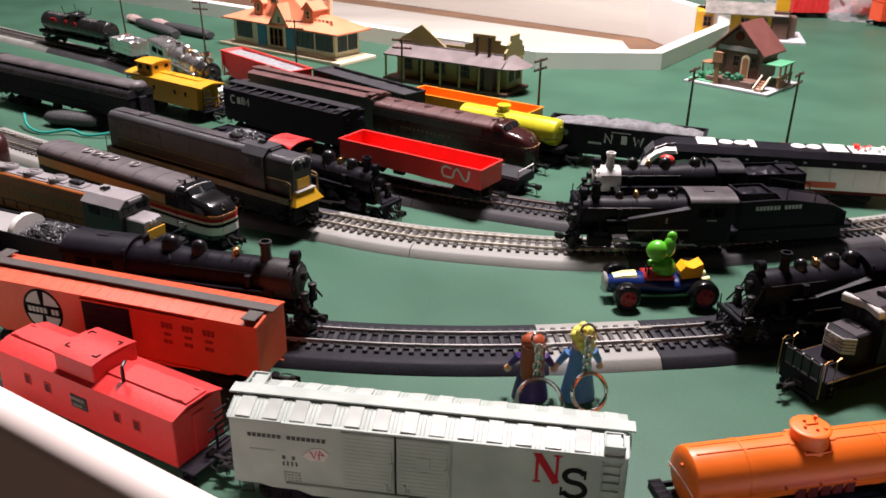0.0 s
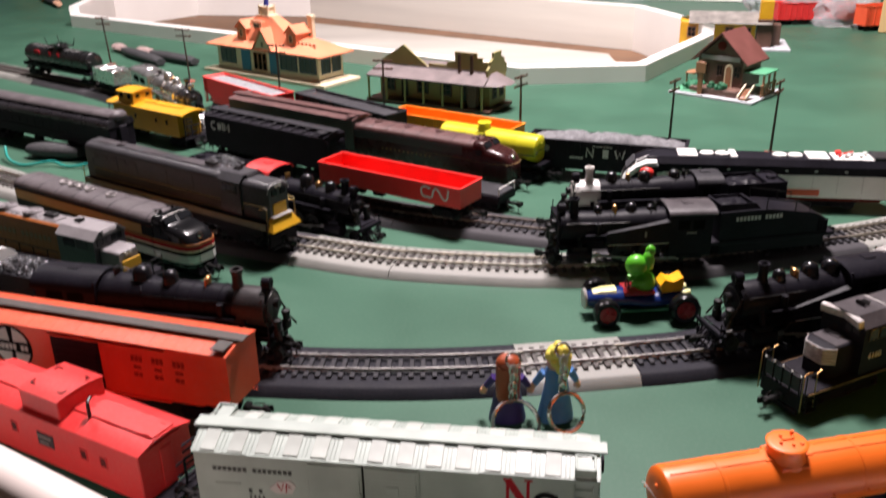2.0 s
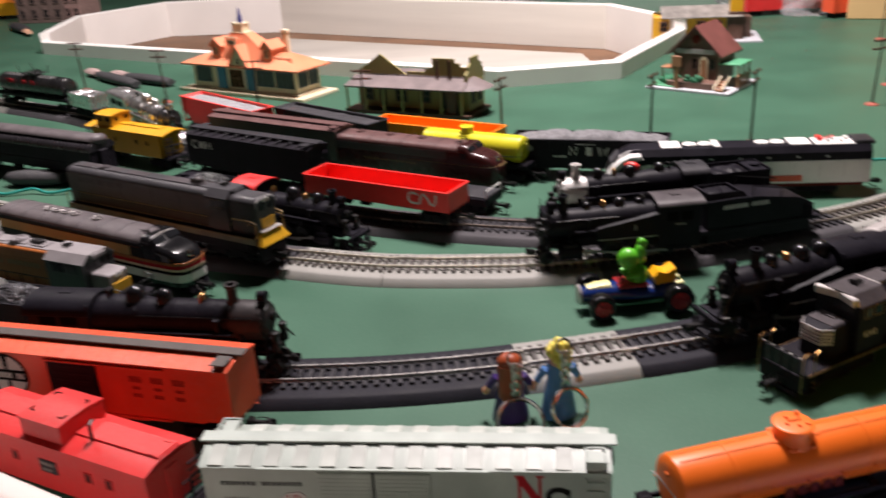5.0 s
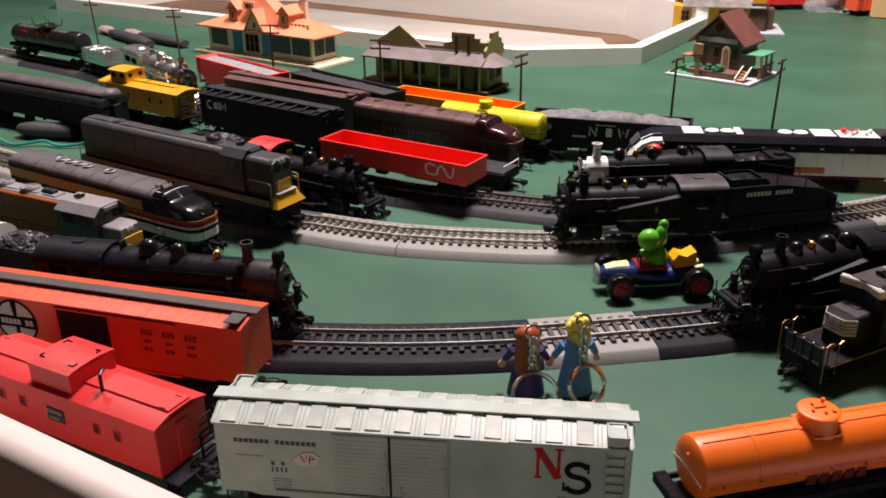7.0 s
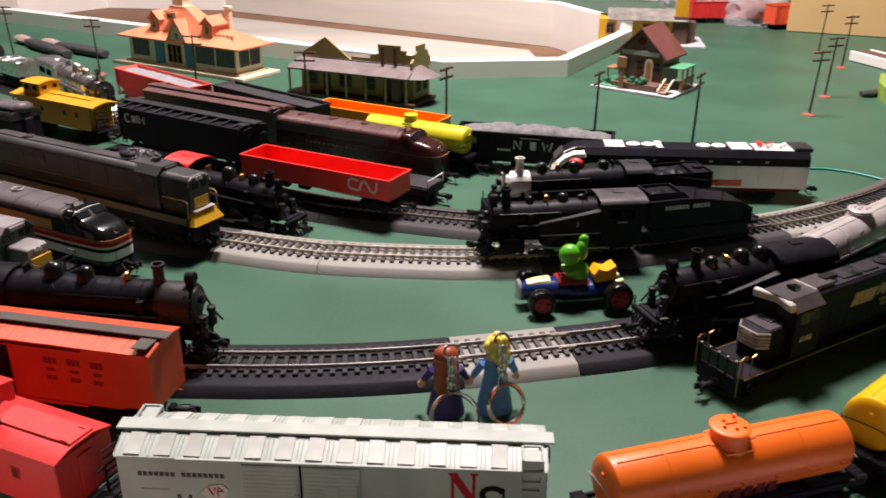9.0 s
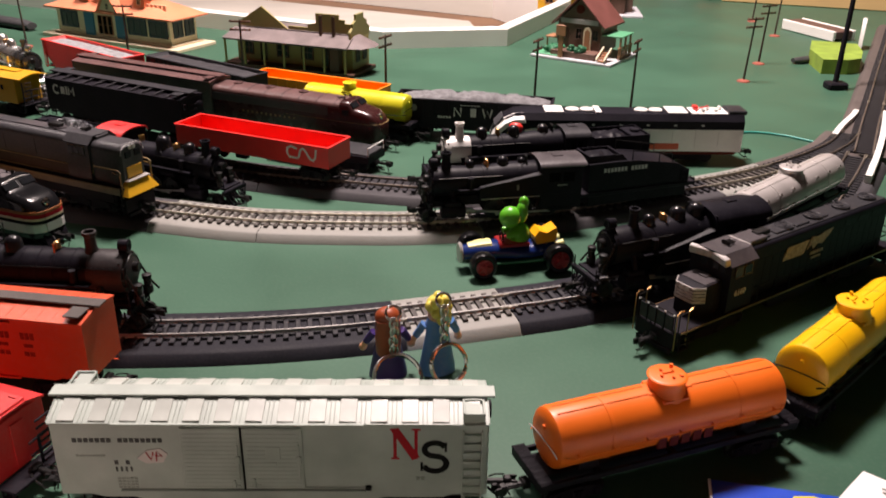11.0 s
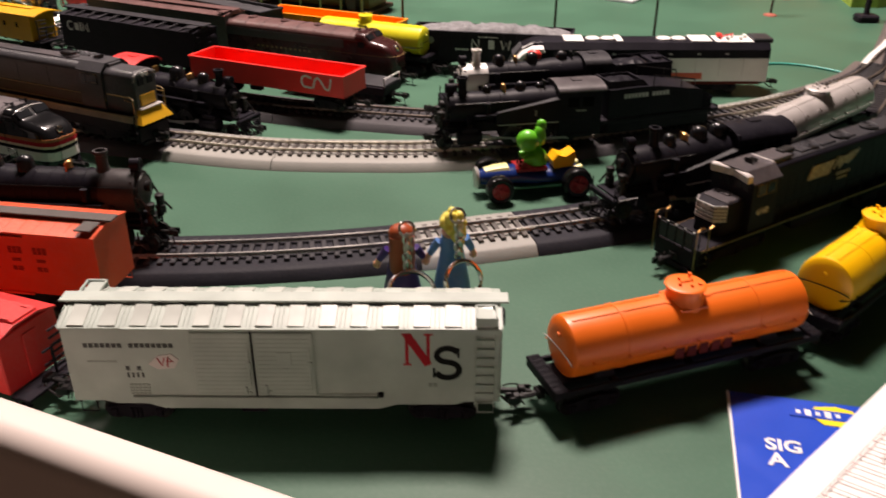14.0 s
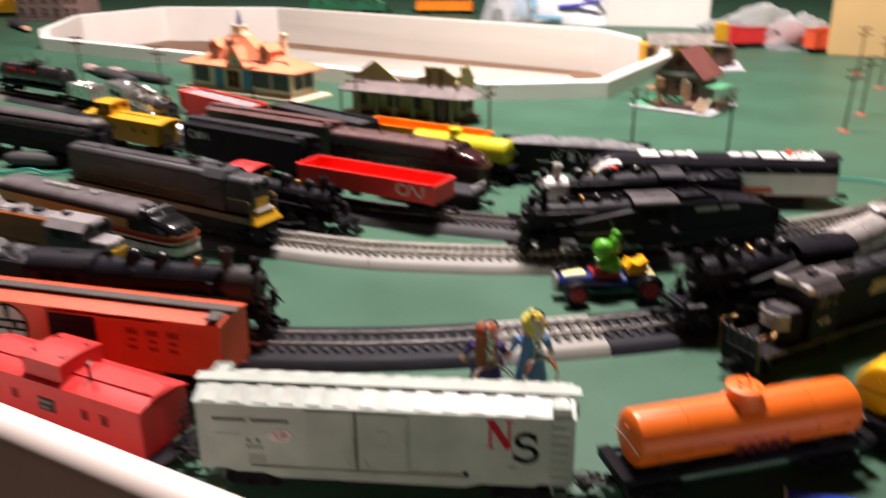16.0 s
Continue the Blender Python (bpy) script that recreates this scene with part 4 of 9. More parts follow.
def caboose(x, y, z, turn, label, L, W, zb, ze, crown, paint, roofpaint, cupola=(0.0, 0.030, 0.0135), pipe=True, group="cabooses", inset=0.011, eave=0.0020, plain=False):
    """A caboose with end platforms, cupola and railings."""
    root = thing("caboose", x, y, z, turn, label, "train caboose", group)
    h, w = L / 2, W / 2
    hb = h - inset
    bm = bag()
    block(bm, 0, 0, (zb + ze) / 2, hb * 2, W, ze - zb, 0.0006)
    part("body", bm, paint, root)
    bm = bag()
    n = 10
    if plain:
        outline = [(-w - eave, ze), (-w * 0.40, ze + crown * 0.86), (w * 0.40, ze + crown * 0.86), (w + eave, ze)]
    else:
        outline = [((-1 + 2 * i / n) * (w + eave), ze + crown * (1 - abs(-1 + 2 * i / n) ** 1.6)) for i in range(n + 1)]
    outline += [(p, q - 0.0012) for p, q in reversed(outline)]
    extrude(bm, outline, -h, h)
    part("roof", bm, roofpaint, root)
    for s in (-1, 1):
        bm = bag()
        if plain:
            x0_, x1_ = sorted((cupola[0] + s * cupola[1] / 2, s * (h - 0.0012)))
            block(bm, (x0_ + x1_) / 2, 0.0008, ze + crown * 0.86 + 0.0005, x1_ - x0_, W * 0.42, 0.0012, 0.0003)
            for q in (-1, 1):
                block(bm, s * (h - 0.0060), q * W * 0.165, ze + crown * 0.86 + 0.0013, 0.0042, 0.0007, 0.0006, 0.0001)
        else:
            block(bm, s * (cupola[1] / 2 + (h - cupola[1] / 2 - abs(cupola[0])) / 2), 0, ze + crown + 0.0005, h - cupola[1] / 2 - 0.004, 0.009, 0.0008, 0.0002)
        part("running_board", bm, roofpaint, root)
    cx, cl, ch = cupola
    bm = bag()
    z0, z1 = ze + crown * 0.25, ze + crown + ch
    block(bm, cx, 0, (z0 + z1) / 2, cl, W * 0.86, z1 - z0, 0.0006)
    cup = part("cupola", bm, paint, root)
    bm = bag()
    outline = []
    for i in range(n + 1):
        a = -1 + 2 * i / n
        outline.append((a * w * (0.875 if plain else 0.92), z1 + (0.0016 if plain else 0.0022) * (1 - a * a)))
    outline += [(p, q - 0.0011) for p, q in reversed(outline)]
    over = 0.0004 if plain else 0.0020
    extrude(bm, outline, cx - cl / 2 - over, cx + cl / 2 + over)
    part("cupola_roof", bm, roofpaint, cup)
    for s in (-1, 1):
        for k in (-1, 1):
            if plain and s > 0:
                continue
            bm = bag()
            block(bm, cx + k * cl * 0.25, -s * W * 0.43, z1 - 0.0052, 0.0050 if plain else 0.0070, 0.0008, 0.0042 if plain else 0.0060, 0.0003)
            part("window", bm, RECESSSHADE if plain else GLASS, cup)
            bm = bag()
            block(bm, cx + s * cl / 2, k * W * 0.22, z1 - 0.0052, 0.0008, 0.0055, 0.0042, 0.0003)
            part("window", bm, RECESSSHADE if plain else GLASS, cup)
    he = hb + 0.0065 if inset < 0.005 else h
    for s in (-1, 1):
        for px in ((-0.62, -0.38, 0.41, 0.62) if plain else (-0.62, -0.30, 0.34, 0.66)):
            win = bag()
            block(win, px * hb, s * w, zb + (ze - zb) * 0.58, 0.0042, 0.0006, 0.0054, 0.0002)
            g = part("window", win, RECESSSHADE if plain else GLASS, root)
            bm = bag()
            for q in (-1, 1):
                block(bm, px * hb + q * 0.0024, s * (w + 0.0002), zb + (ze - zb) * 0.58, 0.0006, 0.0006, 0.0066, 0.0002)
                block(bm, px * hb, s * (w + 0.0002), zb + (ze - zb) * 0.58 + q * 0.0030, 0.0054, 0.0006, 0.0006, 0.0002)
            part("window_frame", bm, paint, g)
        bm = bag()
        block(bm, s * (hb + 0.0055), 0, zb - 0.0005, 0.011, W, 0.0016, 0.0003)
        for q in (-1, 1):
            for k in range(2):
                block(bm, s * (hb + 0.0065), q * (w - 0.001), zb - 0.004 - k * 0.004, 0.006, 0.004, 0.0008, 0.0002)
            bar(bm, (s * (hb + 0.0035), q * w, zb), (s * (hb + 0.0035), q * w, zb - 0.009), 0.0008)
            bar(bm, (s * (hb + 0.0095), q * w, zb), (s * (hb + 0.0095), q * w, zb - 0.009), 0.0008)
        part("platform", bm, BLACK, root)
        bm = bag()
        bar(bm, (s * (he - 0.001), 0.0 if plain else -w + 0.001, zb + 0.014), (s * (he - 0.001), w - 0.001, zb + 0.014), 0.0010)
        railing = part("end_railing", bm, BLACK, root)
        bm = bag()
        bar(bm, (s * (he - 0.001), 0.0 if plain else -w + 0.001, zb + 0.007), (s * (he - 0.001), w - 0.001, zb + 0.007), 0.0010)
        part("railing_bar", bm, BLACK, railing)
        for q in ((0.35, 1) if plain else (-1, -0.35, 0.35, 1)):
            bm = bag()
            bar(bm, (s * (he - 0.001), q * (w - 0.001), zb), (s * (he - 0.001), q * (w - 0.001), ze - 0.004 if abs(q) == 1 else zb + 0.014), 0.0012)
            part("railing_post", bm, BLACK, railing)
        for k in range(6):
            bm = bag()
            bar(bm, (s * (he - 0.0005), 0.005 if plain else -0.013, zb + 0.003 + k * 0.004), (s * (he - 0.0005), 0.014 if plain else -0.004, zb + 0.003 + k * 0.004), 0.0010)
            part("ladder_rung", bm, BLACK, railing)
        bm = bag()
        block(bm, s * (hb + 0.0004), 0, zb + (ze - zb) * 0.46, 0.0008, 0.008, (ze - zb) * 0.8, 0.0002)
        part("end_door", bm, paint, root)
        add_truck(root, s * (h - 0.026), base=0.018)
    if pipe:
        bm = bag()
        px = cx + cl * 0.5 + 0.0135
        wire(bm, [(px, -0.007, ze), (px, -0.007, ze + crown + 0.0060), (px - 0.0004, -0.0064, ze + crown + 0.0080), (px - 0.0012, -0.0048, ze + crown + 0.0086), (px - 0.0022, -0.0030, ze + crown + 0.0086)], 0.0010, 8)
        part("smoke_pipe", bm, IRON, root, "small black smoke pipe")
    add_underframe(root, L * 0.9, zb - 0.002)
    add_couplers(root, he + 0.001)
    return root


RC = caboose(-0.1883, 0.4425, 0, -22.8, "bright red caboose with cupola and black smoke pipe", 0.1390, 0.0345, 0.0082, 0.0370, 0.0036, CABRED, CABRED, (-0.0040, 0.0300, 0.0085), inset=0.0008, eave=0.0004, plain=True)
for s in (-1, 1):
    for q in (-1, 1):
        bm = bag()
        px, py = -0.0040 + s * 0.0105, q * 0.0088
        zt_ = 0.0370 + 0.0036 + 0.0085 + 0.0003 + 0.0016 * (1 - (py / 0.0151) ** 2)
        block(bm, px, py, zt_, 0.0036, 0.0006, 0.0006, 0.0001)
        block(bm, px + s * 0.0016, py - q * 0.0014, zt_ + 0.0002, 0.0006, 0.0030, 0.0006, 0.0001)
        part("roof_grab", bm, INK, RC, "small black corner grab iron")
bm = bag()
block(bm, -0.0010, -0.0175, 0.0240, 0.0125, 0.0005, 0.0080, 0.0002)
lp = part("name_panel", bm, CHARCOAL, RC, "dark grey lettered panel")
bm = bag()
word(bm, -0.0065, 0.0250, "######", 0.0013, 0.0018, 0.0005, -0.0179, -1)
word(bm, -0.0050, 0.0215, "####", 0.0013, 0.0016, 0.0005, -0.0179, -1)
part("lettering", bm, INKGREY, lp)
caboose(-0.4125, 1.0748, 0, -29.3, "deep yellow caboose with low cupola", 0.146, 0.0330, 0.0135, 0.0420, 0.0035, CABYELLOW, CABYELLOW, (-0.037, 0.030, 0.0120), pipe=False)


def tank_car(x, y, z, turn, label, L, R, zc, paint, frame, dome=0.0105, dome_high=0.0085, dome_x=0.0, strap=None, platform=True, group="tank cars", dome_paint=None, rivets=False):
    """A tank car: dished tank with a dome on a frame with end sills."""
    root = thing("tank_car", x, y, z, turn, label, "tank car", group)
    h = L / 2
    ht = h - 0.008
    bm = bag()
    prof = [(0.0, -ht), (R * 0.55, -ht + 0.0003), (R * 0.88, -ht + 0.0010), (R * 0.975, -ht + 0.0022), (R, -ht + 0.0042)]
    for s in (-0.55, 0.55):
        prof += [(R, s * ht - 0.0010), (R + 0.00025, s * ht - 0.0008), (R + 0.00025, s * ht + 0.0008), (R, s * ht + 0.0010)]
    prof += [(R, ht - 0.0042), (R * 0.975, ht - 0.0022), (R * 0.88, ht - 0.0010), (R * 0.55, ht - 0.0003), (0.0, ht)]
    lathe(bm, prof, 36, at(0, 0, zc, ALONG))
    tank = part("tank", bm, paint, root)
    bm = bag()
    for s in (-1, 1):
        lathe(bm, [(0.0012, 0), (0.0011, 0.0012), (0.0, 0.0016)], 8, at(s * (ht - 0.0004), 0, zc + R * 0.45, ALONG if s > 0 else Matrix.Rotation(-math.pi / 2, 4, "Y")))
    for q in (-0.22, 0.22):
        block(bm, 0, R * math.sin(q), zc + R * math.cos(q) + 0.0001, ht * 1.86, 0.0006, 0.0005, 0.0001)
    part("seam", bm, paint, tank)
    bm = bag()
    lathe(bm, [(dome * 1.16, R * 0.70), (dome * 1.04, R * 0.96), (dome * 0.94, R + dome_high * 0.2), (dome * 0.97, R + dome_high * 0.74), (dome * 1.06, R + dome_high * 0.78), (dome * 1.08, R + dome_high * 0.90), (dome * 1.03, R + dome_high * 0.97), (dome * 0.9, R + dome_high), (0.0, R + dome_high * 1.03)], 28, at(dome_x, 0, zc))
    d = part("dome", bm, dome_paint or paint, root)
    bm = bag()
    rod(bm, (dome_x + dome * 0.55, dome * 0.5, zc + R + dome_high * 0.95), (dome_x + dome * 0.55, dome * 0.5, zc + R + dome_high + 0.0020), 0.0009, n=8)
    block(bm, dome_x + dome * 0.1, dome * 0.1, zc + R + dome_high + 0.0003, 0.0062, 0.0014, 0.0012, 0.0003)
    for q in range(4):
        rod(bm, (dome_x + dome * 0.45 * math.cos(q * 1.5 + 0.4), dome * 0.45 * math.sin(q * 1.5 + 0.4), zc + R + dome_high), (dome_x + dome * 0.45 * math.cos(q * 1.5 + 0.4), dome * 0.45 * math.sin(q * 1.5 + 0.4), zc + R + dome_high + 0.0012), 0.0008, n=6)
    rod(bm, (dome_x + dome * 0.6, -dome * 0.4, zc + R + dome_high * 0.95), (dome_x + dome * 0.6, -dome * 0.4, zc + R + dome_high + 0.0009), 0.0010, n=8)
    part("valve", bm, dome_paint or paint, d)
    if platform:
        bm = bag()
        for s in (-1, 1):
            block(bm, dome_x + s * dome * 1.08, 0, zc + R * 0.955, dome * 0.50, R * 0.60, 0.0012, 0.0004)
            block(bm, dome_x, s * (R * 0.60), zc + R * 0.81, dome * 1.6, R * 0.14, 0.0012, 0.0004)
        part("dome_platform", bm, paint, root)
    bm = bag()
    block(bm, 0, 0, zc - R - 0.0026, L - 0.004, 0.0170, 0.0062, 0.0004)
    for s in (-1, 1):
        block(bm, s * (h - 0.0015), 0, zc - R - 0.0012, 0.003, 0.030, 0.0040, 0.0003)
        block(bm, s * (h - 0.0030), 0, zc - R + 0.0010, 0.0062, 0.031, 0.0010, 0.0002)
        for q in range(8):
            block(bm, s * (h - 0.0030), -0.0140 + q * 0.0040, zc - R + 0.0017, 0.0062, 0.0007, 0.0008, 0.0001)
        block(bm, 0, s * 0.0140, zc - R - 0.0012, L - 0.004, 0.0018, 0.0032, 0.0003)
        for k in range(7):
            block(bm, s * (h - 0.0058 + k * 0.0009), 0, zc - R + 0.0017, 0.0004, 0.030, 0.0008, 0.0001)
        for px in (-0.62, 0.62):
            block(bm, px * h, s * R * 0.62, zc - R * 0.72, 0.010, 0.0030, R * 0.60, 0.0006)
    for px in (-0.28, 0.0, 0.28):
        block(bm, px * L, 0, zc - R - 0.0012, 0.003, 0.028, 0.0024, 0.0003)
    part("frame", bm, frame, root)
    for s in (-1, 1):
        bm = bag()
        zh = zc - R * (0.30 if strap is BLACK else 0.1)
        pts = [(-ht - 0.001, s * R * 0.7, zh), (-ht + 0.006, s * (R + 0.0018), zh), (0, s * (R + 0.0020), zh), (ht - 0.006, s * (R + 0.0018), zh), (ht + 0.001, s * R * 0.7, zh)]
        wire(bm, pts, 0.00045 if strap is BLACK else 0.00032, 5)
        for k in range(7):
            px = (-0.9 + 0.3 * k) * (ht - 0.004)
            rod(bm, (px, s * R * 0.93, zh), (px, s * (R + 0.0022), zh), 0.0005, n=5)
        part("handrail", bm, paint if strap is SATIN else strap or paint, root)
        add_truck(root, s * (h - 0.021))
    for s in (-1, 1):
        bm = bag()
        wire(bm, [(s * (ht + 0.0003), R * math.cos(a) * 0.96, zc + R * 0.55 * math.sin(a) * 0.2 - R * 0.1) for a in (math.pi * k / 8 for k in range(9))], 0.0003, 5)
        part("end_rail", bm, strap or paint, root)
    if rivets:
        for k in range(7):
            for a in (35, 145):
                bm = bag()
                c = (-ht + 0.012 + k * (2 * ht - 0.024) / 6, R * math.cos(radians(a)), zc + R * math.sin(radians(a)))
                rod(bm, c, (c[0], c[1] * 1.12, zc + (c[2] - zc) * 1.12), 0.0011, n=8)
                part("bolt", bm, CHROME, root, "bright chrome bolt")
    add_couplers(root, h + 0.001)
    return root


OT = tank_car(0.1742, 0.4190, 0, 18.3, "glossy orange tank car with round dome on a black frame", 0.142, 0.0145, 0.0312, TANKORANGE, BLACK, dome=0.0088, dome_high=0.0060, strap=SATIN)
bm = bag()
for k in range(5):
    block(bm, -0.0080 + k * 0.0064, -0.0130, 0.0242, 0.0048, 0.0018, 0.0062, 0.0003, at(0, 0, 0, None))
part("lettering", bm, INKMAROON, OT, "dark red smudged letters")
tank_car(0.2990, 0.4900, 0, 41.5, "glossy yellow tank car with round dome on a black frame", 0.136, 0.0145, 0.0312, TANKYELLOW, BLACK, dome=0.0090, dome_high=0.0064, dome_x=-0.002, strap=BLACK)
tank_car(0.0060, 0.9690, 0, -26.5, "lemon yellow tank car with small dome", 0.136, 0.0140, 0.0330, LEMON, BLACK, dome=0.0070, dome_high=0.0062, dome_x=-0.0085, strap=BLACK)
BT = tank_car(-0.6880, 1.3660, RT, -30.5, "shiny black tank car with a built-in highlight and red marks", 0.190, 0.0150, 0.0340, GLOSSBLACK, BLACK, dome_high=0.0060, strap=IRON)
# the gleam along the tank top is laid on as two silver bands
for x0, x1 in ((-0.074, -0.016), (0.016, 0.060)):
    bm = bag()
    for k in range(13):
        a, b = radians(62 + k * 3.2), radians(62 + (k + 1) * 3.2)
        bm.faces.new([bm.verts.new((px, -0.01515 * math.cos(q), 0.0340 + 0.01515 * math.sin(q))) for px, q in ((x0, a), (x1, a), (x1, b), (x0, b))])
    bmesh.ops.remove_doubles(bm, verts=bm.verts, dist=0.00001)
    bmesh.ops.recalc_face_normals(bm, faces=bm.faces)
    part("silver_streak", bm, POLISH, BT, "highlight along the tank top, made as a silver band")
for px, w_ in ((-0.048, 0.016), (-0.012, 0.006), (0.012, 0.006)):
    bm = bag()
    block(bm, px, -0.0142, 0.0400, w_, 0.0012, 0.0060, 0.0003, None)
    part("red_mark", bm, INKRED, BT, "small red mark")
bm = bag()
for s in (-1, 1):
    block(bm, s * 0.014, 0, 0.0525, 0.012, 0.022, 0.0010, 0.0002)
    for q in (-1, 1):
        rod(bm, (s * 0.019, q * 0.010, 0.0520), (s * 0.024, q * 0.011, 0.0640), 0.0006, n=6)
part("dome_railing", bm, IRON, BT)
tank_car(0.3376, 0.6735, RT, 40.7, "satin silver tank car with low flat dome", 0.152, 0.0140, 0.0356, SATIN, BLACK, dome=0.0085, dome_high=0.0042, strap=SATIN, rivets=True, platform=False)


def gondola(x, y, z, turn, label, L, W, zb, zt, paint, load=None, load_high=0.004, ribs=12, slope=False, name="gondola", group="open cars", load_name="coal_load", ladders=True):
    """An open car with ribbed sides; slope: hopper ends that run in towards the bottom."""
    root = thing(name, x, y, z, turn, label, "train car", group)
    h, w, t = L / 2, W / 2, 0.0012
    bm = bag()
    k = 0.72 if slope else 1.0
    outer = [[(-h * k, -w, zb), (h * k, -w, zb), (h * k, w, zb), (-h * k, w, zb)]]
    if slope:
        outer.append([(-h, -w, zt - 0.014), (h, -w, zt - 0.014), (h, w, zt - 0.014), (-h, w, zt - 0.014)])
    outer.append([(-h, -w, zt), (h, -w, zt), (h, w, zt), (-h, w, zt)])
    inner = [[(-h + t, -w + t, zt), (h - t, -w + t, zt), (h - t, w - t, zt), (-h + t, w - t, zt)],
             [(-h * k + t, -w + t, zb + 0.002), (h * k - t, -w + t, zb + 0.002), (h * k - t, w - t, zb + 0.002), (-h * k + t, w - t, zb + 0.002)]]
    loft(bm, outer + inner)
    part("body", bm, paint, root)
    for s in (-1, 1):
        for i in range(ribs):
            px = -h * 0.96 + L * 0.96 * i / (ribs - 1)
            bm = bag()
            block(bm, px, s * (w + 0.0005), (zb + zt) / 2 if not slope else zt - 0.010, 0.0016, 0.0014, (zt - zb) * 0.92 if not slope else 0.018, 0.0004)
            part("side_rib", bm, paint, root)
    bm = bag()
    for s in (-1, 1):
        block(bm, 0, s * w, zt, L + 0.002, 0.0022, 0.0016, 0.0004)
        block(bm, s * h, 0, zt, 0.0022, W, 0.0016, 0.0004)
    part("rim", bm, paint, root)
    if load:
        bm = bag()
        lumps(bm, -h + 0.0020, h - 0.0020, -w + 0.0020, w - 0.0020, zt - 0.0030, load_high, 40, 10, seed=round(x * 37, 1))
        part(load_name, bm, load, root, "heaped grey load", angle=60)
    add_underframe(root, L * 0.94, zb - 0.002)
    for s in (-1, 1):
        add_truck(root, s * (h - 0.021))
        if ladders:
            add_ladder(root, s * (h - 0.005), -w, zb, zt, -1, paint, rungs=4)
            add_ladder(root, s * (h - 0.005), w, zb, zt, 1, paint, rungs=4)
        if slope:
            bm = bag()
            for q in (-1, 1):
                bar(bm, (s * (h - 0.001), q * (w - 0.002), zb - 0.001), (s * (h - 0.001), q * (w - 0.002), zt - 0.013), 0.0012)
            bar(bm, (s * (h - 0.001), -w, zb - 0.001), (s * (h - 0.001), w, zb - 0.001), 0.0016)
            block(bm, s * (h * 0.84), 0, zb - 0.001, h * 0.34, 0.008, 0.003)
            part("end_frame", bm, paint, root)
    add_couplers(root, h + 0.001)
    return root


CN = gondola(-0.0731, 0.8315, RT, -27.0, "scarlet red open gondola with white emblem, empty", 0.160, 0.0360, 0.0152, 0.0335, CNRED, ribs=0, ladders=False)
yc = -0.0180
bm = bag()
pts = [(0.0500, 0.0275), (0.0440, 0.0290), (0.0405, 0.0270), (0.0400, 0.0225), (0.0420, 0.0195), (0.0490, 0.0190), (0.0515, 0.0200), (0.0535, 0.0265), (0.0560, 0.0285), (0.0590, 0.0260), (0.0630, 0.0200), (0.0660, 0.0190), (0.0680, 0.0215), (0.0690, 0.0290)]
stroke(bm, [(a - 0.001, b + 0.0016) for a, b in pts], 0.0019, yc, -1)
part("emblem", bm, INKWHITE, CN, "white looping emblem")
gondola(-0.0440, 1.0785, 0, -28.0, "vivid orange open gondola, empty", 0.170, 0.0360, 0.0110, 0.0300, GONORANGE, ribs=14)
NW = gondola(0.1265, 0.9520, 0, -12.5, "black open hopper car heaped with grey gravel", 0.160, 0.0340, 0.0120, 0.0420, BLACK, DARKGRAVEL, 0.0105, ribs=13, slope=True, name="hopper_car", load_name="gravel_load")
bm = bag()
stroke(bm, [(-0.018, 0.0265), (-0.018, 0.0355), (-0.0112, 0.0265), (-0.0112, 0.0355)], 0.0018, -0.0180, -1)
word(bm, -0.0015, 0.0265, "#", 0.0058, 0.0088, 0.001, -0.0180, -1)
stroke(bm, [(0.0110, 0.0355), (0.0134, 0.0265), (0.0158, 0.0335), (0.0182, 0.0265), (0.0206, 0.0355)], 0.0017, -0.0180, -1)
word(bm, -0.035, 0.0240, "#####", 0.0022, 0.0022, 0.0006, -0.0180, -1)
word(bm, -0.012, 0.0376, "######", 0.0028, 0.0010, 0.0006, -0.0180, -1)
part("lettering", bm, INKWHITE, NW)
bm = bag()
lathe(bm, [(0.0, 0), (0.0034, 0.0001), (0.0034, 0.0004), (0.0, 0.0005)], 20, at(-0.060, -0.0172, 0.0330, Matrix.Rotation(math.pi / 2, 4, "X")))
part("emblem", bm, INKGREY, NW)
gondola(-0.3320, 1.1830, 0, -40.8, "red hopper car with a light grey load", 0.172, 0.0330, 0.0120, 0.0450, CNRED, GRAVEL, 0.0030, ribs=2, slope=True, name="hopper_car", load_name="gravel_load")
gondola(-0.1780, 1.1060, 0, -39.0, "dull grey hopper car with a dark grey load", 0.176, 0.0330, 0.0120, 0.0415, CHARCOAL, MIDGREY, 0.0026, ribs=12, slope=True, name="hopper_car", load_name="gravel_load")


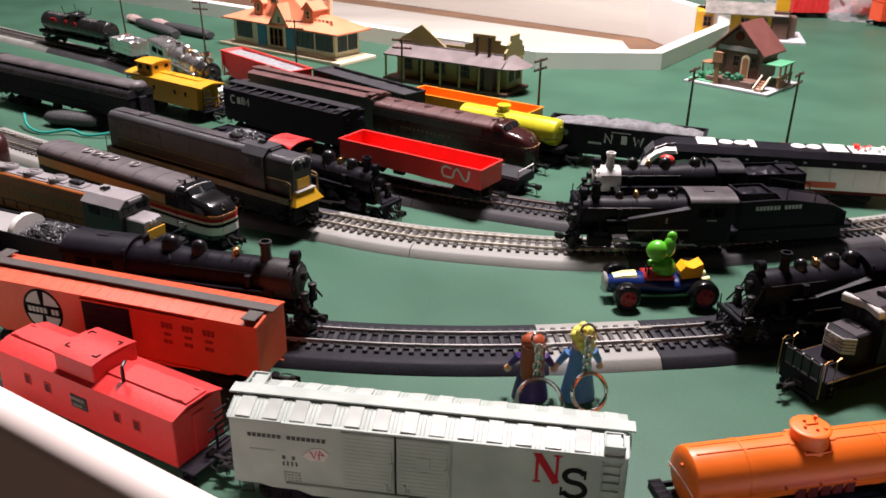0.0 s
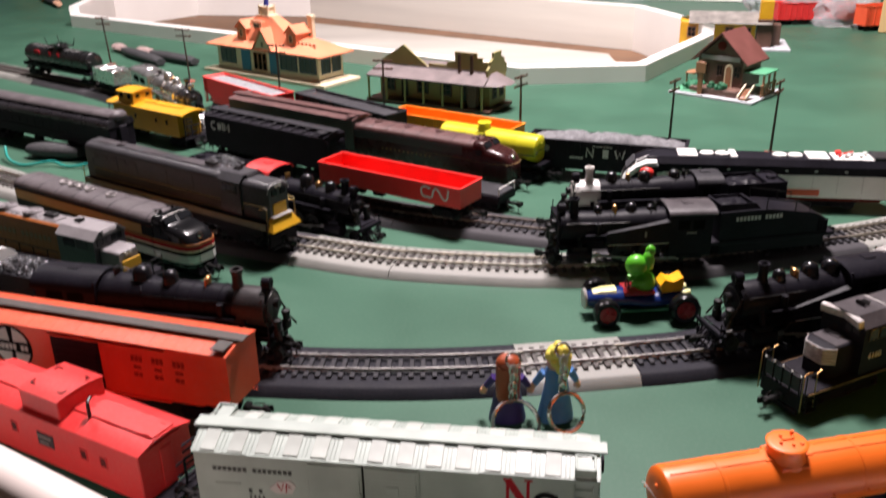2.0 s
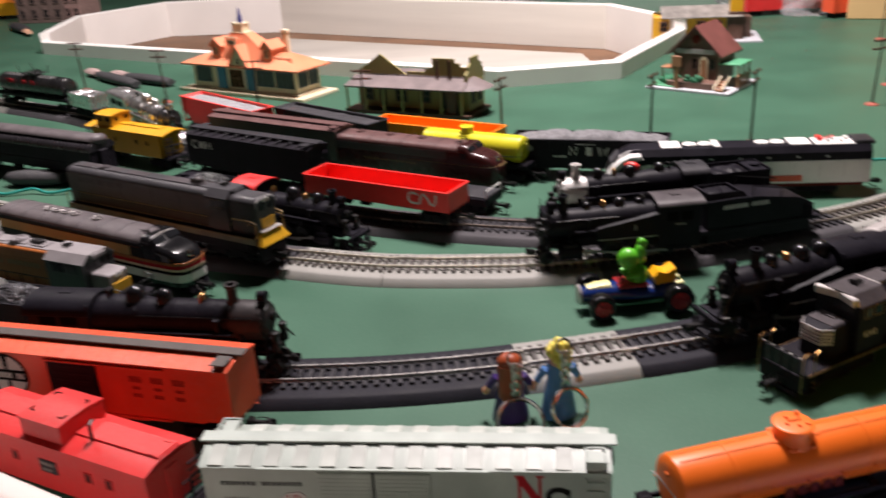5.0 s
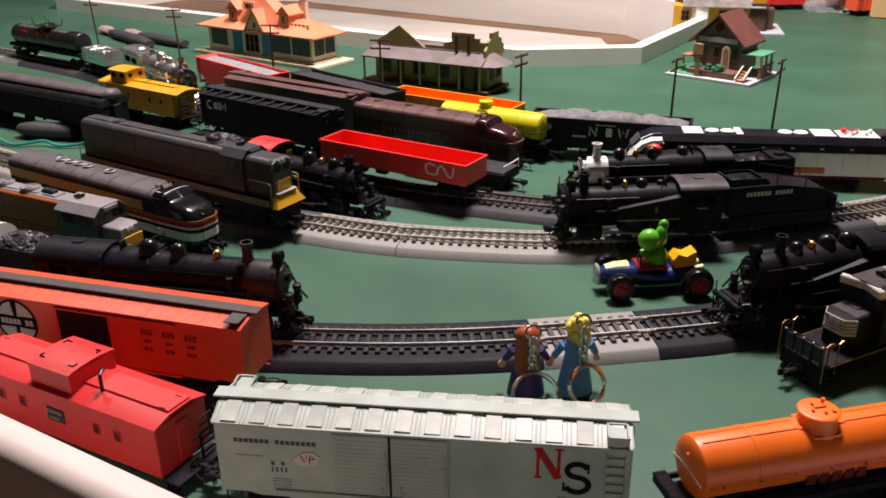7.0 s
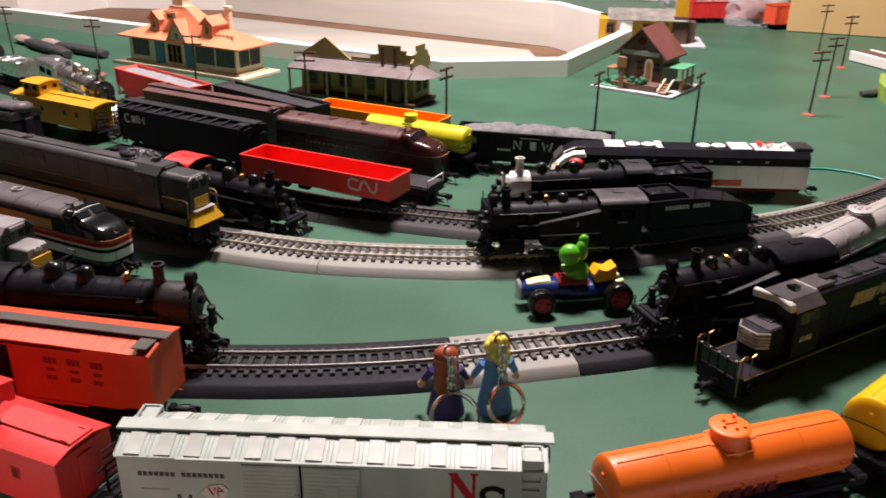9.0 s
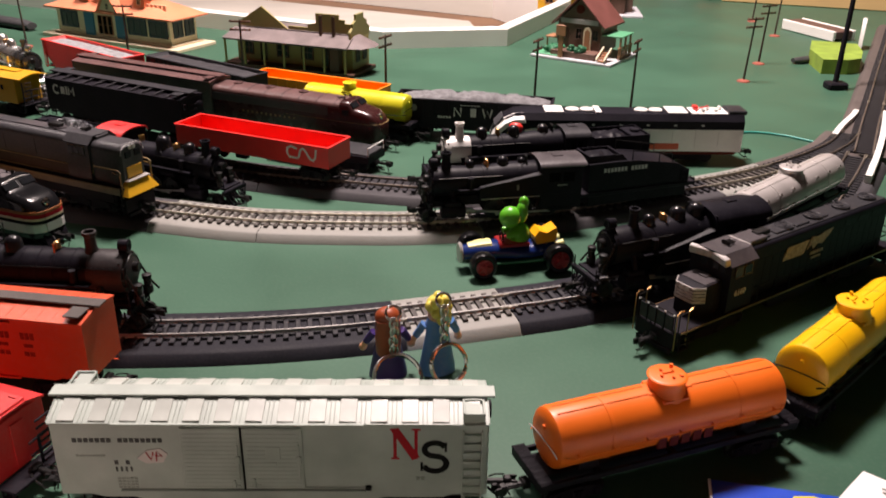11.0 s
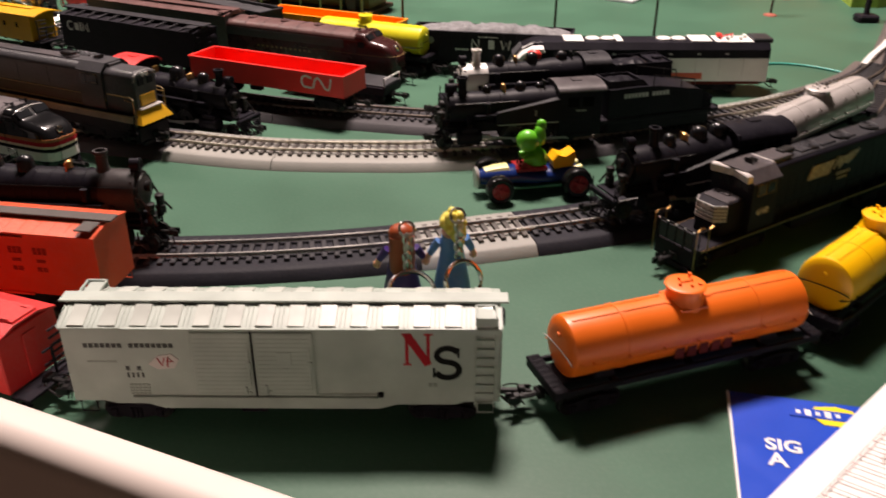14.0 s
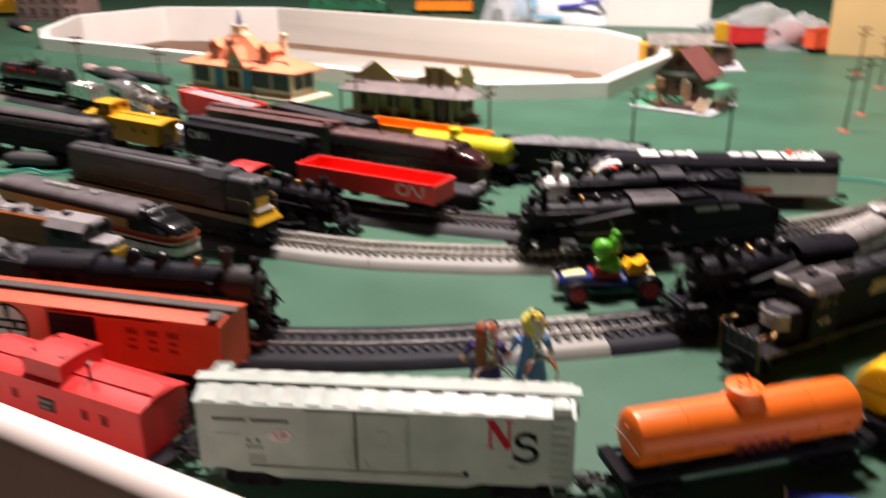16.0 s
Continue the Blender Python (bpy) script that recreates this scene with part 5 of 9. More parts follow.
def passenger_car(x, y, z, turn, label, L, W, zb):
    """A coach with a raised clerestory along its roof."""
    root = thing("passenger_car", x, y, z, turn, label, "train car", "passenger cars")
    h, w = L / 2, W / 2
    bm = bag()
    block(bm, 0, 0, (zb + 0.039) / 2, L, W, 0.039 - zb, 0.0005)
    part("body", bm, BLACK, root)
    lower = [(w + 0.001, 0.0385)] + [(w * 0.60 + (w * 0.40 + 0.001) * math.cos(math.pi / 2 * k / 7), 0.0392 + 0.0072 * math.sin(math.pi / 2 * k / 7)) for k in range(8)]
    outline = lower + [(-a, b) for a, b in reversed(lower)]
    bm = bag()
    extrude(bm, outline, -h - 0.001, h + 0.001)
    part("roof", bm, COACHBLACK, root, "glossy black lower roof", angle=55)
    bm = bag()
    block(bm, 0, 0, 0.0470, L - 0.012, W * 0.62, 0.0030, 0.0003)
    for i in range(14):
        for s in (-1, 1):
            block(bm, -h + 0.012 + i * (L - 0.024) / 13, s * W * 0.31, 0.0470, 0.0010, 0.0008, 0.0024, 0.0002)
    part("clerestory", bm, BLACK, root)
    up = [(w * 0.72 * math.cos(math.pi * k / 10), 0.0484 + 0.0046 * math.sin(math.pi * k / 10)) for k in range(11)]
    bm = bag()
    extrude(bm, up, -h + 0.003, h - 0.003)
    for s in (-1, 1):
        lathe(bm, [(W * 0.35, 0.0000), (W * 0.31, 0.003), (W * 0.20, 0.006), (0.0, 0.0075)], 16, at(s * (h - 0.0035), 0, 0.0485, Matrix.Diagonal((1, 1, 0.5, 1)) @ (ALONG if s > 0 else Matrix.Rotation(-math.pi / 2, 4, "Y"))))
    part("upper_roof", bm, STREAMROOF, root, "dusty brown-grey upper roof")
    for s in (-1, 1):
        for i in range(16):
            bm = bag()
            block(bm, -h + 0.018 + i * (L - 0.036) / 15, s * w, 0.0305, 0.0085, 0.0005, 0.0080, 0.0002)
            part("window", bm, BLACK, root)
        bm = bag()
        block(bm, 0, s * (w + 0.0003), 0.0245, L - 0.004, 0.0008, 0.0010, 0.0002)
        part("belt_rail", bm, BLACK, root)
        add_truck(root, s * (h - 0.036), axles=3, base=0.030)
        bm = bag()
        block(bm, s * (h + 0.002), 0, 0.026, 0.004, 0.011, 0.026, 0.0008)
        part("vestibule", bm, BLACK, root)
    add_underframe(root, L * 0.8, 0.012)
    add_couplers(root, h + 0.003)
    return root


COACH = passenger_car(-0.5290, 1.0360, 0, -25.7, "long black passenger coach with clerestory roof", 0.262, 0.0345, 0.0150)
COACH.scale = (1.0, 1.0, 1.10)


def flat_car(x, y, z, turn, label, L, W):
    """A low flat car with a bare deck and a bright rail across one end."""
    root = thing("flatcar", x, y, z, turn, label, "train car", "freight cars")
    h, w = L / 2, W / 2
    bm = bag()
    block(bm, 0, 0, 0.0140, L, W, 0.0080, 0.0008)
    part("body", bm, BLACK, root)
    bm = bag()
    block(bm, 0, 0, 0.0186, L - 0.002, W - 0.002, 0.0012, 0.0003)
    part("deck", bm, ROOFGREY, root, "satin grey deck")
    bm = bag()
    wire(bm, [(h - 0.001, -w * 0.9, 0.0180), (h - 0.001, -w * 0.9, 0.0255), (h - 0.001, w * 0.9, 0.0255), (h - 0.001, w * 0.9, 0.0180)], 0.0006, 6)
    part("end_rail", bm, SILVER, root, "bright end rail")
    for s in (-1, 1):
        add_truck(root, s * (h - 0.020))
    add_underframe(root, L * 0.9, 0.009)
    add_couplers(root, h + 0.001)
    return root


flat_car(-0.0205, 0.8730, 0, -27.0, "low black flatcar with grey deck and bright end rail", 0.110, 0.0325)


# ---- diesel engines ----
def add_fan(root, x, y, z, r, material, name="roof_fan", high=0.0018):
    bm = bag()
    lathe(bm, [(r, 0), (r, high * 0.7), (r * 0.92, high), (r * 0.84, high * 0.75), (r * 0.70, high * 0.75), (r * 0.66, high * 0.95), (r * 0.58, high * 0.95), (r * 0.54, high * 0.7), (r * 0.3, high * 0.7), (r * 0.25, high), (0, high)], 22, at(x, y, z))
    return part(name, bm, material, root)


def hood_unit(x, y, z, turn, label, L, hood, roofm, frame, railm, cab_at, cab_len, nose_len, zr, W=0.0335, nose=None, cabm=None, fans=5, fan_r=0.0062, stripe=None, bands=None, body_name="diesel_locomotive",
              hood_w=0.021, axles=3, pilot=None, cab_roof=None, nose_high=0.62, fan_high=0.0018, round_top=0.0028, plain=False, board=None, zw=0.0175, prow=False):
    """A hood diesel: walkway with railings, long hood, cab and short hood; its front is towards +x."""
    root = thing(body_name, x, y, z, turn, label, "locomotive", "diesel engines")
    h, w = L / 2, W / 2
    bm = bag()
    block(bm, 0, 0, zw - 0.0015, L - 0.004, W, 0.0026, 0.0004)
    block(bm, 0, 0, (zw - 0.002 + 0.0095) / 2, L * 0.9, 0.016 if not plain else 0.024, zw - 0.002 - 0.0095, 0.0006)
    part("frame", bm, frame, root)
    if stripe:
        bm = bag()
        for s in (-1, 1):
            block(bm, 0, s * (w + 0.0003), zw - 0.0010, L - 0.006, 0.0008, 0.0009, 0.0002)
        part("frame_stripe", bm, stripe, root)
    bm = bag()
    cutout(bm, [(-0.024, 0.0060), (0.024, 0.0060), (0.026, 0.0090), (0.026, 0.0140), (-0.026, 0.0140), (-0.026, 0.0090)], -0.0135, 0.0135)
    part("fuel_tank", bm, frame, root)
    x_rear, x_cab0, x_cab1 = -h + (0.004 if plain else 0.012), cab_at - cab_len / 2, cab_at + cab_len / 2
    hw = hood_w / 2

    def hood_outline(half, top, r=round_top):
        arc = [(half - r + r * math.cos(radians(k * 15)), top - r * 0.85 + r * 0.85 * math.sin(radians(k * 15))) for k in range(7)]
        return [(half, zw)] + arc + [(-a, b) for a, b in reversed(arc)] + [(-half, zw)]
    bm = bag()
    extrude(bm, hood_outline(hw, zr), x_rear, x_cab0)
    n_doors = int((x_cab0 - x_rear) / 0.008)
    for s in (-1, 1):
        for i in range(0 if plain else 3):
            block(bm, x_rear + 0.014 + i * 0.016, s * hw, zw + (zr - zw) * 0.84, 0.013, 0.0006, 0.0035, 0.0002)
    long_hood = part("long_hood", bm, hood, root)
    high = (zr - zw) * 0.62

    def build_hood_door(m_):
        block(m_, 0, 0, 0, 0.0077, 0.0003, high, 0.0001)
        for k in (-1, 1):
            block(m_, 0.0030, 0, k * high * 0.35, 0.0006, 0.0005, 0.0014, 0.0001)
    door_mesh = shared(f"hood_door_{hood.name}_{high:.4f}", build_hood_door, hood)
    for s in (-1, 1):
        for i in range(0 if plain else n_doors):
            shared_part("hood_door", door_mesh, x_rear + 0.006 + i * 0.008, s * hw, zw + (zr - zw) * 0.42, long_hood)
    bm = bag()
    block(bm, (x_rear + x_cab0) / 2, 0, zr + 0.0002, x_cab0 - x_rear - 0.001, hood_w - round_top * 2, 0.0010, 0.0003)
    for i in range(0 if plain else 4):
        block(bm, x_cab0 - 0.018 - i * 0.021, 0, zr + 0.0010, 0.014, hood_w * 0.5, 0.0016, 0.0004)
    part("hood_roof", bm, roofm, root)
    for i in range(fans):
        add_fan(root, x_rear + 0.012 + i * (x_cab0 - x_rear) * 0.62 / max(1, fans - 1), 0, zr + 0.0007, fan_r, roofm, high=fan_high)
    bm = bag()
    block(bm, x_cab0 - 0.022, 0, zr + 0.0030, 0.012, 0.006, 0.0030, 0.0005)
    part("exhaust_outlet", bm, IRON, root)
    # cab
    cw = w - (0.0026 if plain else 0.0012)
    bm = bag()
    zc = zr + 0.0018
    extrude(bm, [(-cw, zw), (-cw, zc - 0.0052), (-cw * 0.60, zc), (cw * 0.60, zc), (cw, zc - 0.0052), (cw, zw)], x_cab0, x_cab1)
    cab = part("cab", bm, cabm or hood, root)
    bm = bag()
    outline = [(-cw - 0.0006, zc - 0.0052), (-cw * 0.60, zc + 0.0006), (cw * 0.60, zc + 0.0006), (cw + 0.0006, zc - 0.0052), (cw, zc - 0.0060), (cw * 0.58, zc - 0.0004), (-cw * 0.58, zc - 0.0004), (-cw, zc - 0.0060)]
    extrude(bm, outline, x_cab0 - 0.0008, x_cab1 + 0.0012)
    part("cab_roof", bm, cab_roof or roofm, cab)
    for s in (-1, 1):
        for k in (-1, 1):
            bm = bag()
            block(bm, cab_at + k * cab_len * 0.18, s * cw, zc - 0.0105, cab_len * 0.30, 0.0008, 0.0068, 0.0003)
            win = part("window", bm, PALEGLASS if k > 0 else GLASS, cab)
            if railm is BRASS:
                bm = bag()
                ax, az, hx, hz = cab_at + k * cab_len * 0.18, zc - 0.0105, cab_len * 0.15, 0.0034
                wire(bm, [(ax - hx, s * (cw + 0.0004), az - hz), (ax - hx, s * (cw + 0.0004), az + hz), (ax + hx, s * (cw + 0.0004), az + hz), (ax + hx, s * (cw + 0.0004), az - hz), (ax - hx, s * (cw + 0.0004), az - hz)], 0.00025, 4)
                part("window_frame", bm, GOLDLINE, win)
            bm = bag()
            block(bm, x_cab1, s * cw * 0.45 + k * cw * 0.18, zc - 0.0085, 0.0010, cw * 0.30, 0.0050, 0.0003)
            part("windshield", bm, GLASS, cab)
    bm = bag()
    if board:
        for s in (-1, 1):
            block(bm, 0, 0, 0, 0.0040, cw * 0.98, 0.0052, 0.0006, at(x_cab1 + 0.0008, s * cw * 0.46, zc - 0.0025, Matrix.Rotation(radians(-s * 17), 4, "Z") @ Matrix.Rotation(radians(8), 4, "Y")))
    else:
        block(bm, x_cab1 + 0.0008, 0, zc - 0.0020, 0.0030, cw * 0.9, 0.0034, 0.0006)
    part("number_board", bm, board or INKWHITE if cab_roof is None or board else cab_roof, cab)
    # short hood
    zn = zw + (zr - zw) * nose_high
    bm = bag()
    xn = x_cab1 + nose_len
    if prow:
        loft(bm, [[(x_cab1, a, b) for a, b in hood_outline(hw, zn, 0.0010)], [(xn - 0.0070, a, b) for a, b in hood_outline(hw, zn, 0.0010)], [(xn, a * 0.62, b - (0.0012 if b > zw + 0.002 else 0)) for a, b in hood_outline(hw, zn, 0.0010)]])
    else:
        loft(bm, [[(x_cab1, a, b) for a, b in hood_outline(hw, zn)], [(xn - 0.003, a, b) for a, b in hood_outline(hw, zn)], [(xn, a * 0.86, zw + (b - zw) * 0.93) for a, b in hood_outline(hw, zn)]])
    part("short_hood", bm, nose or hood, root)
    if prow:
        bm = bag()
        block(bm, (x_cab1 + xn) / 2 - 0.0030, 0, zn + 0.0002, nose_len - 0.0080, hood_w - 0.003, 0.0006, 0.0002)
        block(bm, x_cab1 + 0.0040, 0, zn + 0.0008, 0.0050, 0.0060, 0.0010, 0.0003)
        part("nose_top", bm, ROOFSHEEN, root, "dull silver-grey nose top")
        bm = bag()
        bar(bm, (x_cab0 - 0.0012, -hw * 0.8, zc + 0.0007), (x_cab0 - 0.0012, hw * 0.8, zc + 0.0007), 0.0012, 0.0008)
        part("roof_edge", bm, BOARDSILVER, root, "bright silver edge behind the cab roof")
        bm = bag()
        block(bm, x_cab0 - 0.0110, 0, zr + 0.0018, 0.0180, hood_w * 0.66, 0.0028, 0.0004)
        part("roof_hatch", bm, ROOFSHEEN, root, "dull grey raised roof hatch")
    bm = bag()
    for s in (-1, 1):
        rod(bm, (xn - 0.001, s * 0.0020, zn - 0.0030), (xn + 0.0009, s * 0.0020, zn - 0.0030), 0.0016, n=12)
    part("headlight", bm, INKWHITE, root, "pair of round headlights")
    if bands and prow:
        for k in range(5):
            zk, hx = zn - 0.0016 - k * 0.0022, 0.0002
            bm = bag()
            block(bm, xn + hx, 0, zk, 0.0008, hood_w * 0.62, 0.0016, 0.0002)
            for s in (-1, 1):
                bar(bm, (xn + hx * 0.7, s * hood_w * 0.31, zk), (xn - 0.0066, s * (hood_w * 0.5 + 0.0004), zk), 0.0007, 0.0016)
            part("nose_stripe", bm, bands, root, "silver-white stripe across the nose")
    elif bands:
        bm = bag()
        for k in range(4):
            block(bm, xn - 0.0002, 0, zn - 0.0020 - k * 0.0026, 0.0012, hood_w * 0.84, 0.0012, 0.0002)
            for s in (-1, 1):
                block(bm, xn - 0.0050, s * (hw + 0.0001), zn - 0.0026 - k * 0.0026, 0.0080, 0.0006, 0.0012, 0.0002)
        part("nose_stripe", bm, bands, root, "white stripes across the nose")
    # walkway ends, railings, steps
    for e in (-1, 1):
        bm = bag()
        block(bm, e * (h - 0.002), 0, 0.0105, 0.0030, W * 0.92, 0.0110, 0.0006)
        block(bm, e * (h - 0.0005), 0, 0.0035, 0.0020, W * 0.8, 0.0030, 0.0004)
        part("pilot", bm, pilot or frame, root)
        for s in (-1, 1):
            bm = bag()
            for k in range(3):
                block(bm, e * (h - 0.007), s * (w - 0.001), 0.0135 - k * 0.0042, 0.008, 0.004, 0.0008, 0.0002)
            bar(bm, (e * (h - 0.003), s * w, zw), (e * (h - 0.003), s * w, 0.004), 0.0009)
            bar(bm, (e * (h - 0.011), s * w, zw), (e * (h - 0.011), s * w, 0.004), 0.0009)
            part("steps", bm, frame, root)
            bm = bag()
            wire(bm, [(e * (h - 0.002), s * (w - 0.0008), zw - 0.008), (e * (h - 0.002), s * (w - 0.0008), zw + 0.0115), (e * (h - 0.0095), s * (w - 0.0008), zw + 0.0118)], 0.00045, 5)
            part("grab_iron", bm, IRON if prow else railm, root)
        if plain:
            continue
        bm = bag()
        wire(bm, [(e * (h - 0.0012), -0.8 * w, zw - 0.004), (e * (h - 0.0012), -0.8 * w, zw + 0.0105), (e * (h - 0.0012), 0.8 * w, zw + 0.0105), (e * (h - 0.0012), 0.8 * w, zw - 0.004)], 0.0005, 6)
        rail = part("end_railing", bm, IRON if railm is BRASS else railm, root)
        for q in (-0.28, 0.28):
            bm = bag()
            rod(bm, (e * (h - 0.0012), q * w, zw - 0.004), (e * (h - 0.0012), q * w, zw + 0.0103), 0.0005, n=6)
            part("railing_post", bm, IRON if railm is BRASS else railm, rail)
        bm = bag()
        rod(bm, (e * (h - 0.0012), -0.8 * w, zw + 0.0060), (e * (h - 0.0012), 0.8 * w, zw + 0.0060), 0.00045, n=6)
        part("railing_bar", bm, IRON if railm is BRASS else railm, rail)
    for s in (-1, 1):
        add_truck(root, s * (h - 0.043), axles=axles, base=0.044 if axles == 3 else 0.030, r=0.0062)
        if plain:
            continue
        bm = bag()
        wire(bm, [(x_rear - 0.002, s * (w - 0.0006), zw + 0.0110), (x_cab0 - 0.001, s * (w - 0.0006), zw + 0.0110)], 0.00045, 5)
        k = x_rear
        while k < x_cab0:
            rod(bm, (k, s * (w - 0.0006), zw - 0.001), (k, s * (w - 0.0006), zw + 0.0110), 0.00045, n=5)
            k += 0.0165
        part("side_railing", bm, frame if railm is BRASS else railm, root)
    bm = bag()
    for k in (-1, 0, 1):
        lathe(bm, [(0.0005, 0), (0.0006, 0.004), (0.0014, 0.006), (0.0015, 0.0065)], 8, at(x_cab0 + 0.006, k * 0.0018, zc + 0.0022, ALONG))
    bar(bm, (x_cab0 + 0.007, -0.002, zc + 0.0014), (x_cab0 + 0.007, 0.002, zc + 0.0014), 0.001)
    part("horn", bm, IRON, root)
    add_couplers(root, h)
    return root


ND = hood_unit(0.3004, 0.5900, 0, 212.4, "black hood diesel locomotive with white striped nose and gold handrails", 0.234, SMOKE, CHARCOAL, BLACK, BRASS, 0.0605, 0.024, 0.0215, 0.0520, bands=BOARDSILVER, stripe=OLDBRASS, fans=4, cab_roof=ROOFSHEEN, nose_high=0.58, board=BOARDSILVER, prow=True)
cu = bpy.data.curves.new("cab_number", "FONT")
cu.body, cu.size, cu.extrude, cu.offset = "6160", 0.0054, 0.0001, 0.00010
tx = new("cab_number", cu)
tx.parent = ND
tx.matrix_basis = pose(0.0665, 0.01575, 0.0272, 90, 0, 180)
tx["label"] = "white painted cab number"
cu.materials.append(INKWHITE)
# panelled end of the front platform, with pale post tips
for k in range(4):
    q = -0.0099 + k * 0.0066
    bm = bag()
    block(bm, 0.1166, q, 0.0222, 0.0010, 0.0060, 0.0098, 0.0003)
    part("end_panel", bm, CHARCOAL, ND, "dark grey platform end panel")
for k in range(5):
    q = -0.0132 + k * 0.0066
    bm = bag()
    rod(bm, (0.1172, q, 0.0148), (0.1172, q, 0.0280), 0.00045, n=6)
    post = part("end_post", bm, BLACK, ND)
    bm = bag()
    ball_at = Matrix.Translation((0.1172, q, 0.0284))
    lathe(bm, [(0.0, -0.0007), (0.0006, -0.0003), (0.0006, 0.0003), (0.0, 0.0007)], 8, ball_at)
    part("post_tip", bm, INKWHITE, post, "pale post tip")
for s in (-1, 1):
    bm = bag()
    wire(bm, [(0.1176, s * 0.0160, 0.0060), (0.1176, s * 0.0160, 0.0300), (0.1150, s * 0.0162, 0.0315), (0.1120, s * 0.0162, 0.0312)], 0.00038, 6)
    wire(bm, [(0.1080, s * 0.0164, 0.0075), (0.1080, s * 0.0164, 0.0300), (0.1050, s * 0.0164, 0.0312)], 0.00038, 6)
    part("corner_handrail", bm, OLDBRASS, ND, "bent brass corner handrail")
bm = bag()
cutout(bm, [(0.010, 0.0442), (0.014, 0.0352), (-0.008, 0.0352), (-0.0125, 0.0442)], 0.0105, 0.0113)
part("emblem", bm, EMBLEM, ND, "cream-white slanted emblem panel")
bm = bag()
cutout(bm, [(-0.0155, 0.0455), (-0.0120, 0.0372), (-0.0160, 0.0400), (-0.0185, 0.0362), (-0.0225, 0.0395), (-0.0275, 0.0380), (-0.0335, 0.0420), (-0.0385, 0.0468), (-0.0300, 0.0466), (-0.0225, 0.0444)], 0.0105, 0.0113)
word(bm, -0.0300, 0.0322, "########", 0.0013, 0.0022, 0.0005, 0.0113, 1)
word(bm, -0.0280, 0.0290, "######", 0.0013, 0.0016, 0.0005, 0.0113, 1)
part("emblem", bm, EMBLEM, ND, "white horse-like shape with faint lettering")

UD = hood_unit(-0.3440, 0.6870, 0, -21.5, "amber and grey hood diesel locomotive with dusty roof", 0.236, ARMOUR, MAUVEROOF, BLACK, IRON, 0.060, 0.040, 0.018, 0.0480, cabm=MIDGREY, nose=MAUVEROOF, fans=4, fan_r=0.0078, cab_roof=MAUVEROOF, fan_high=0.0030)
bm = bag()
word(bm, -0.04, 0.0330, "##### #######", 0.0036, 0.0040, 0.0016, -0.0107, -1)
part("lettering", bm, GOLD, UD)

bm = bag()
block(bm, 0.1003, 0, 0.0250, 0.0012, 0.0180, 0.0080, 0.0003)
part("nose_panel", bm, NOSEYELLOW, UD, "yellow end panel")

LK = hood_unit(-0.2590, 0.7775, RT, -28.0, "dark grey and gold road-switcher diesel with yellow nose", 0.246, MIDGREY, MIDGREY, BLACK, BRASS, 0.078, 0.024, 0.030, 0.0585, zw=0.0255, fans=0, stripe=GOLD, pilot=BLACK, nose_high=0.97, hood_w=0.0245, cab_roof=MIDGREY, round_top=0.0070, plain=True)
bm = bag()
for s in (-1, 1):
    block(bm, -0.02, s * 0.0127, 0.0360, 0.176, 0.0006, 0.0006, 0.0001)
    block(bm, -0.02, s * 0.0127, 0.0272, 0.176, 0.0006, 0.0006, 0.0001)
part("gold_band", bm, GOLDLINE, LK)
bm = bag()
for s in (-1, 1):
    block(bm, -0.02, s * 0.0123, 0.0316, 0.176, 0.0008, 0.0092, 0.0002)
part("side_band", bm, ENGINEBROWN, LK, "dark brown band along the hood")
for s in (-1, 1):
    bm = bag()
    block(bm, 0.0, s * 0.0168, 0.0228, 0.240, 0.0010, 0.0058, 0.0003)
    part("side_sill", bm, SILLBROWN, LK, "dull gold-brown side sill")
    for px in (-0.1085, -0.0720, -0.0440, -0.0030, 0.0310):
        bm = bag()
        block(bm, px, s * 0.01228, 0.0440, 0.0004, 0.0003, 0.0160, 0.0001)
        part("hood_seam", bm, ROOFGREY, LK)
    for k in range(5):
        bm = bag()
        block(bm, -0.104 + k * 0.0135, s * 0.0122, 0.0485, 0.0095, 0.0006, 0.0052, 0.0002)
        for q in range(4):
            block(bm, -0.104 + k * 0.0135, s * 0.0125, 0.0466 + q * 0.0013, 0.0088, 0.0005, 0.0005, 0.0001)
        part("hood_louvre", bm, MIDGREY, LK)
    bm = bag()
    wire(bm, [(0.1215, s * 0.0160, 0.0180), (0.1215, s * 0.0160, 0.0385), (0.1190, s * 0.0162, 0.0400), (0.0960, s * 0.0164, 0.0400), (0.0940, s * 0.0164, 0.0340)], 0.00055, 6)
    part("corner_handrail", bm, GOLD, LK, "thin gold corner handrail")
    for k in (-1, 0, 1):
        bm = bag()
        block(bm, 0.0780 + k * 0.0062, s * 0.0144, 0.0485, 0.0044, 0.0006, 0.0070, 0.0002)
        part("cab_window", bm, PALEGLASS, LK)
for px, lx in ((-0.098, 0.020), (-0.060, 0.014), (-0.030, 0.026), (0.020, 0.030)):
    bm = bag()
    block(bm, px, 0, 0.0591, lx, 0.0100, 0.0008, 0.0003)
    part("roof_hatch", bm, ROOFSHEEN, LK)
add_fan(LK, -0.078, 0, 0.0588, 0.0052, ROOFSHEEN)
add_fan(LK, 0.048, 0, 0.0588, 0.0052, ROOFSHEEN)
bm = bag()
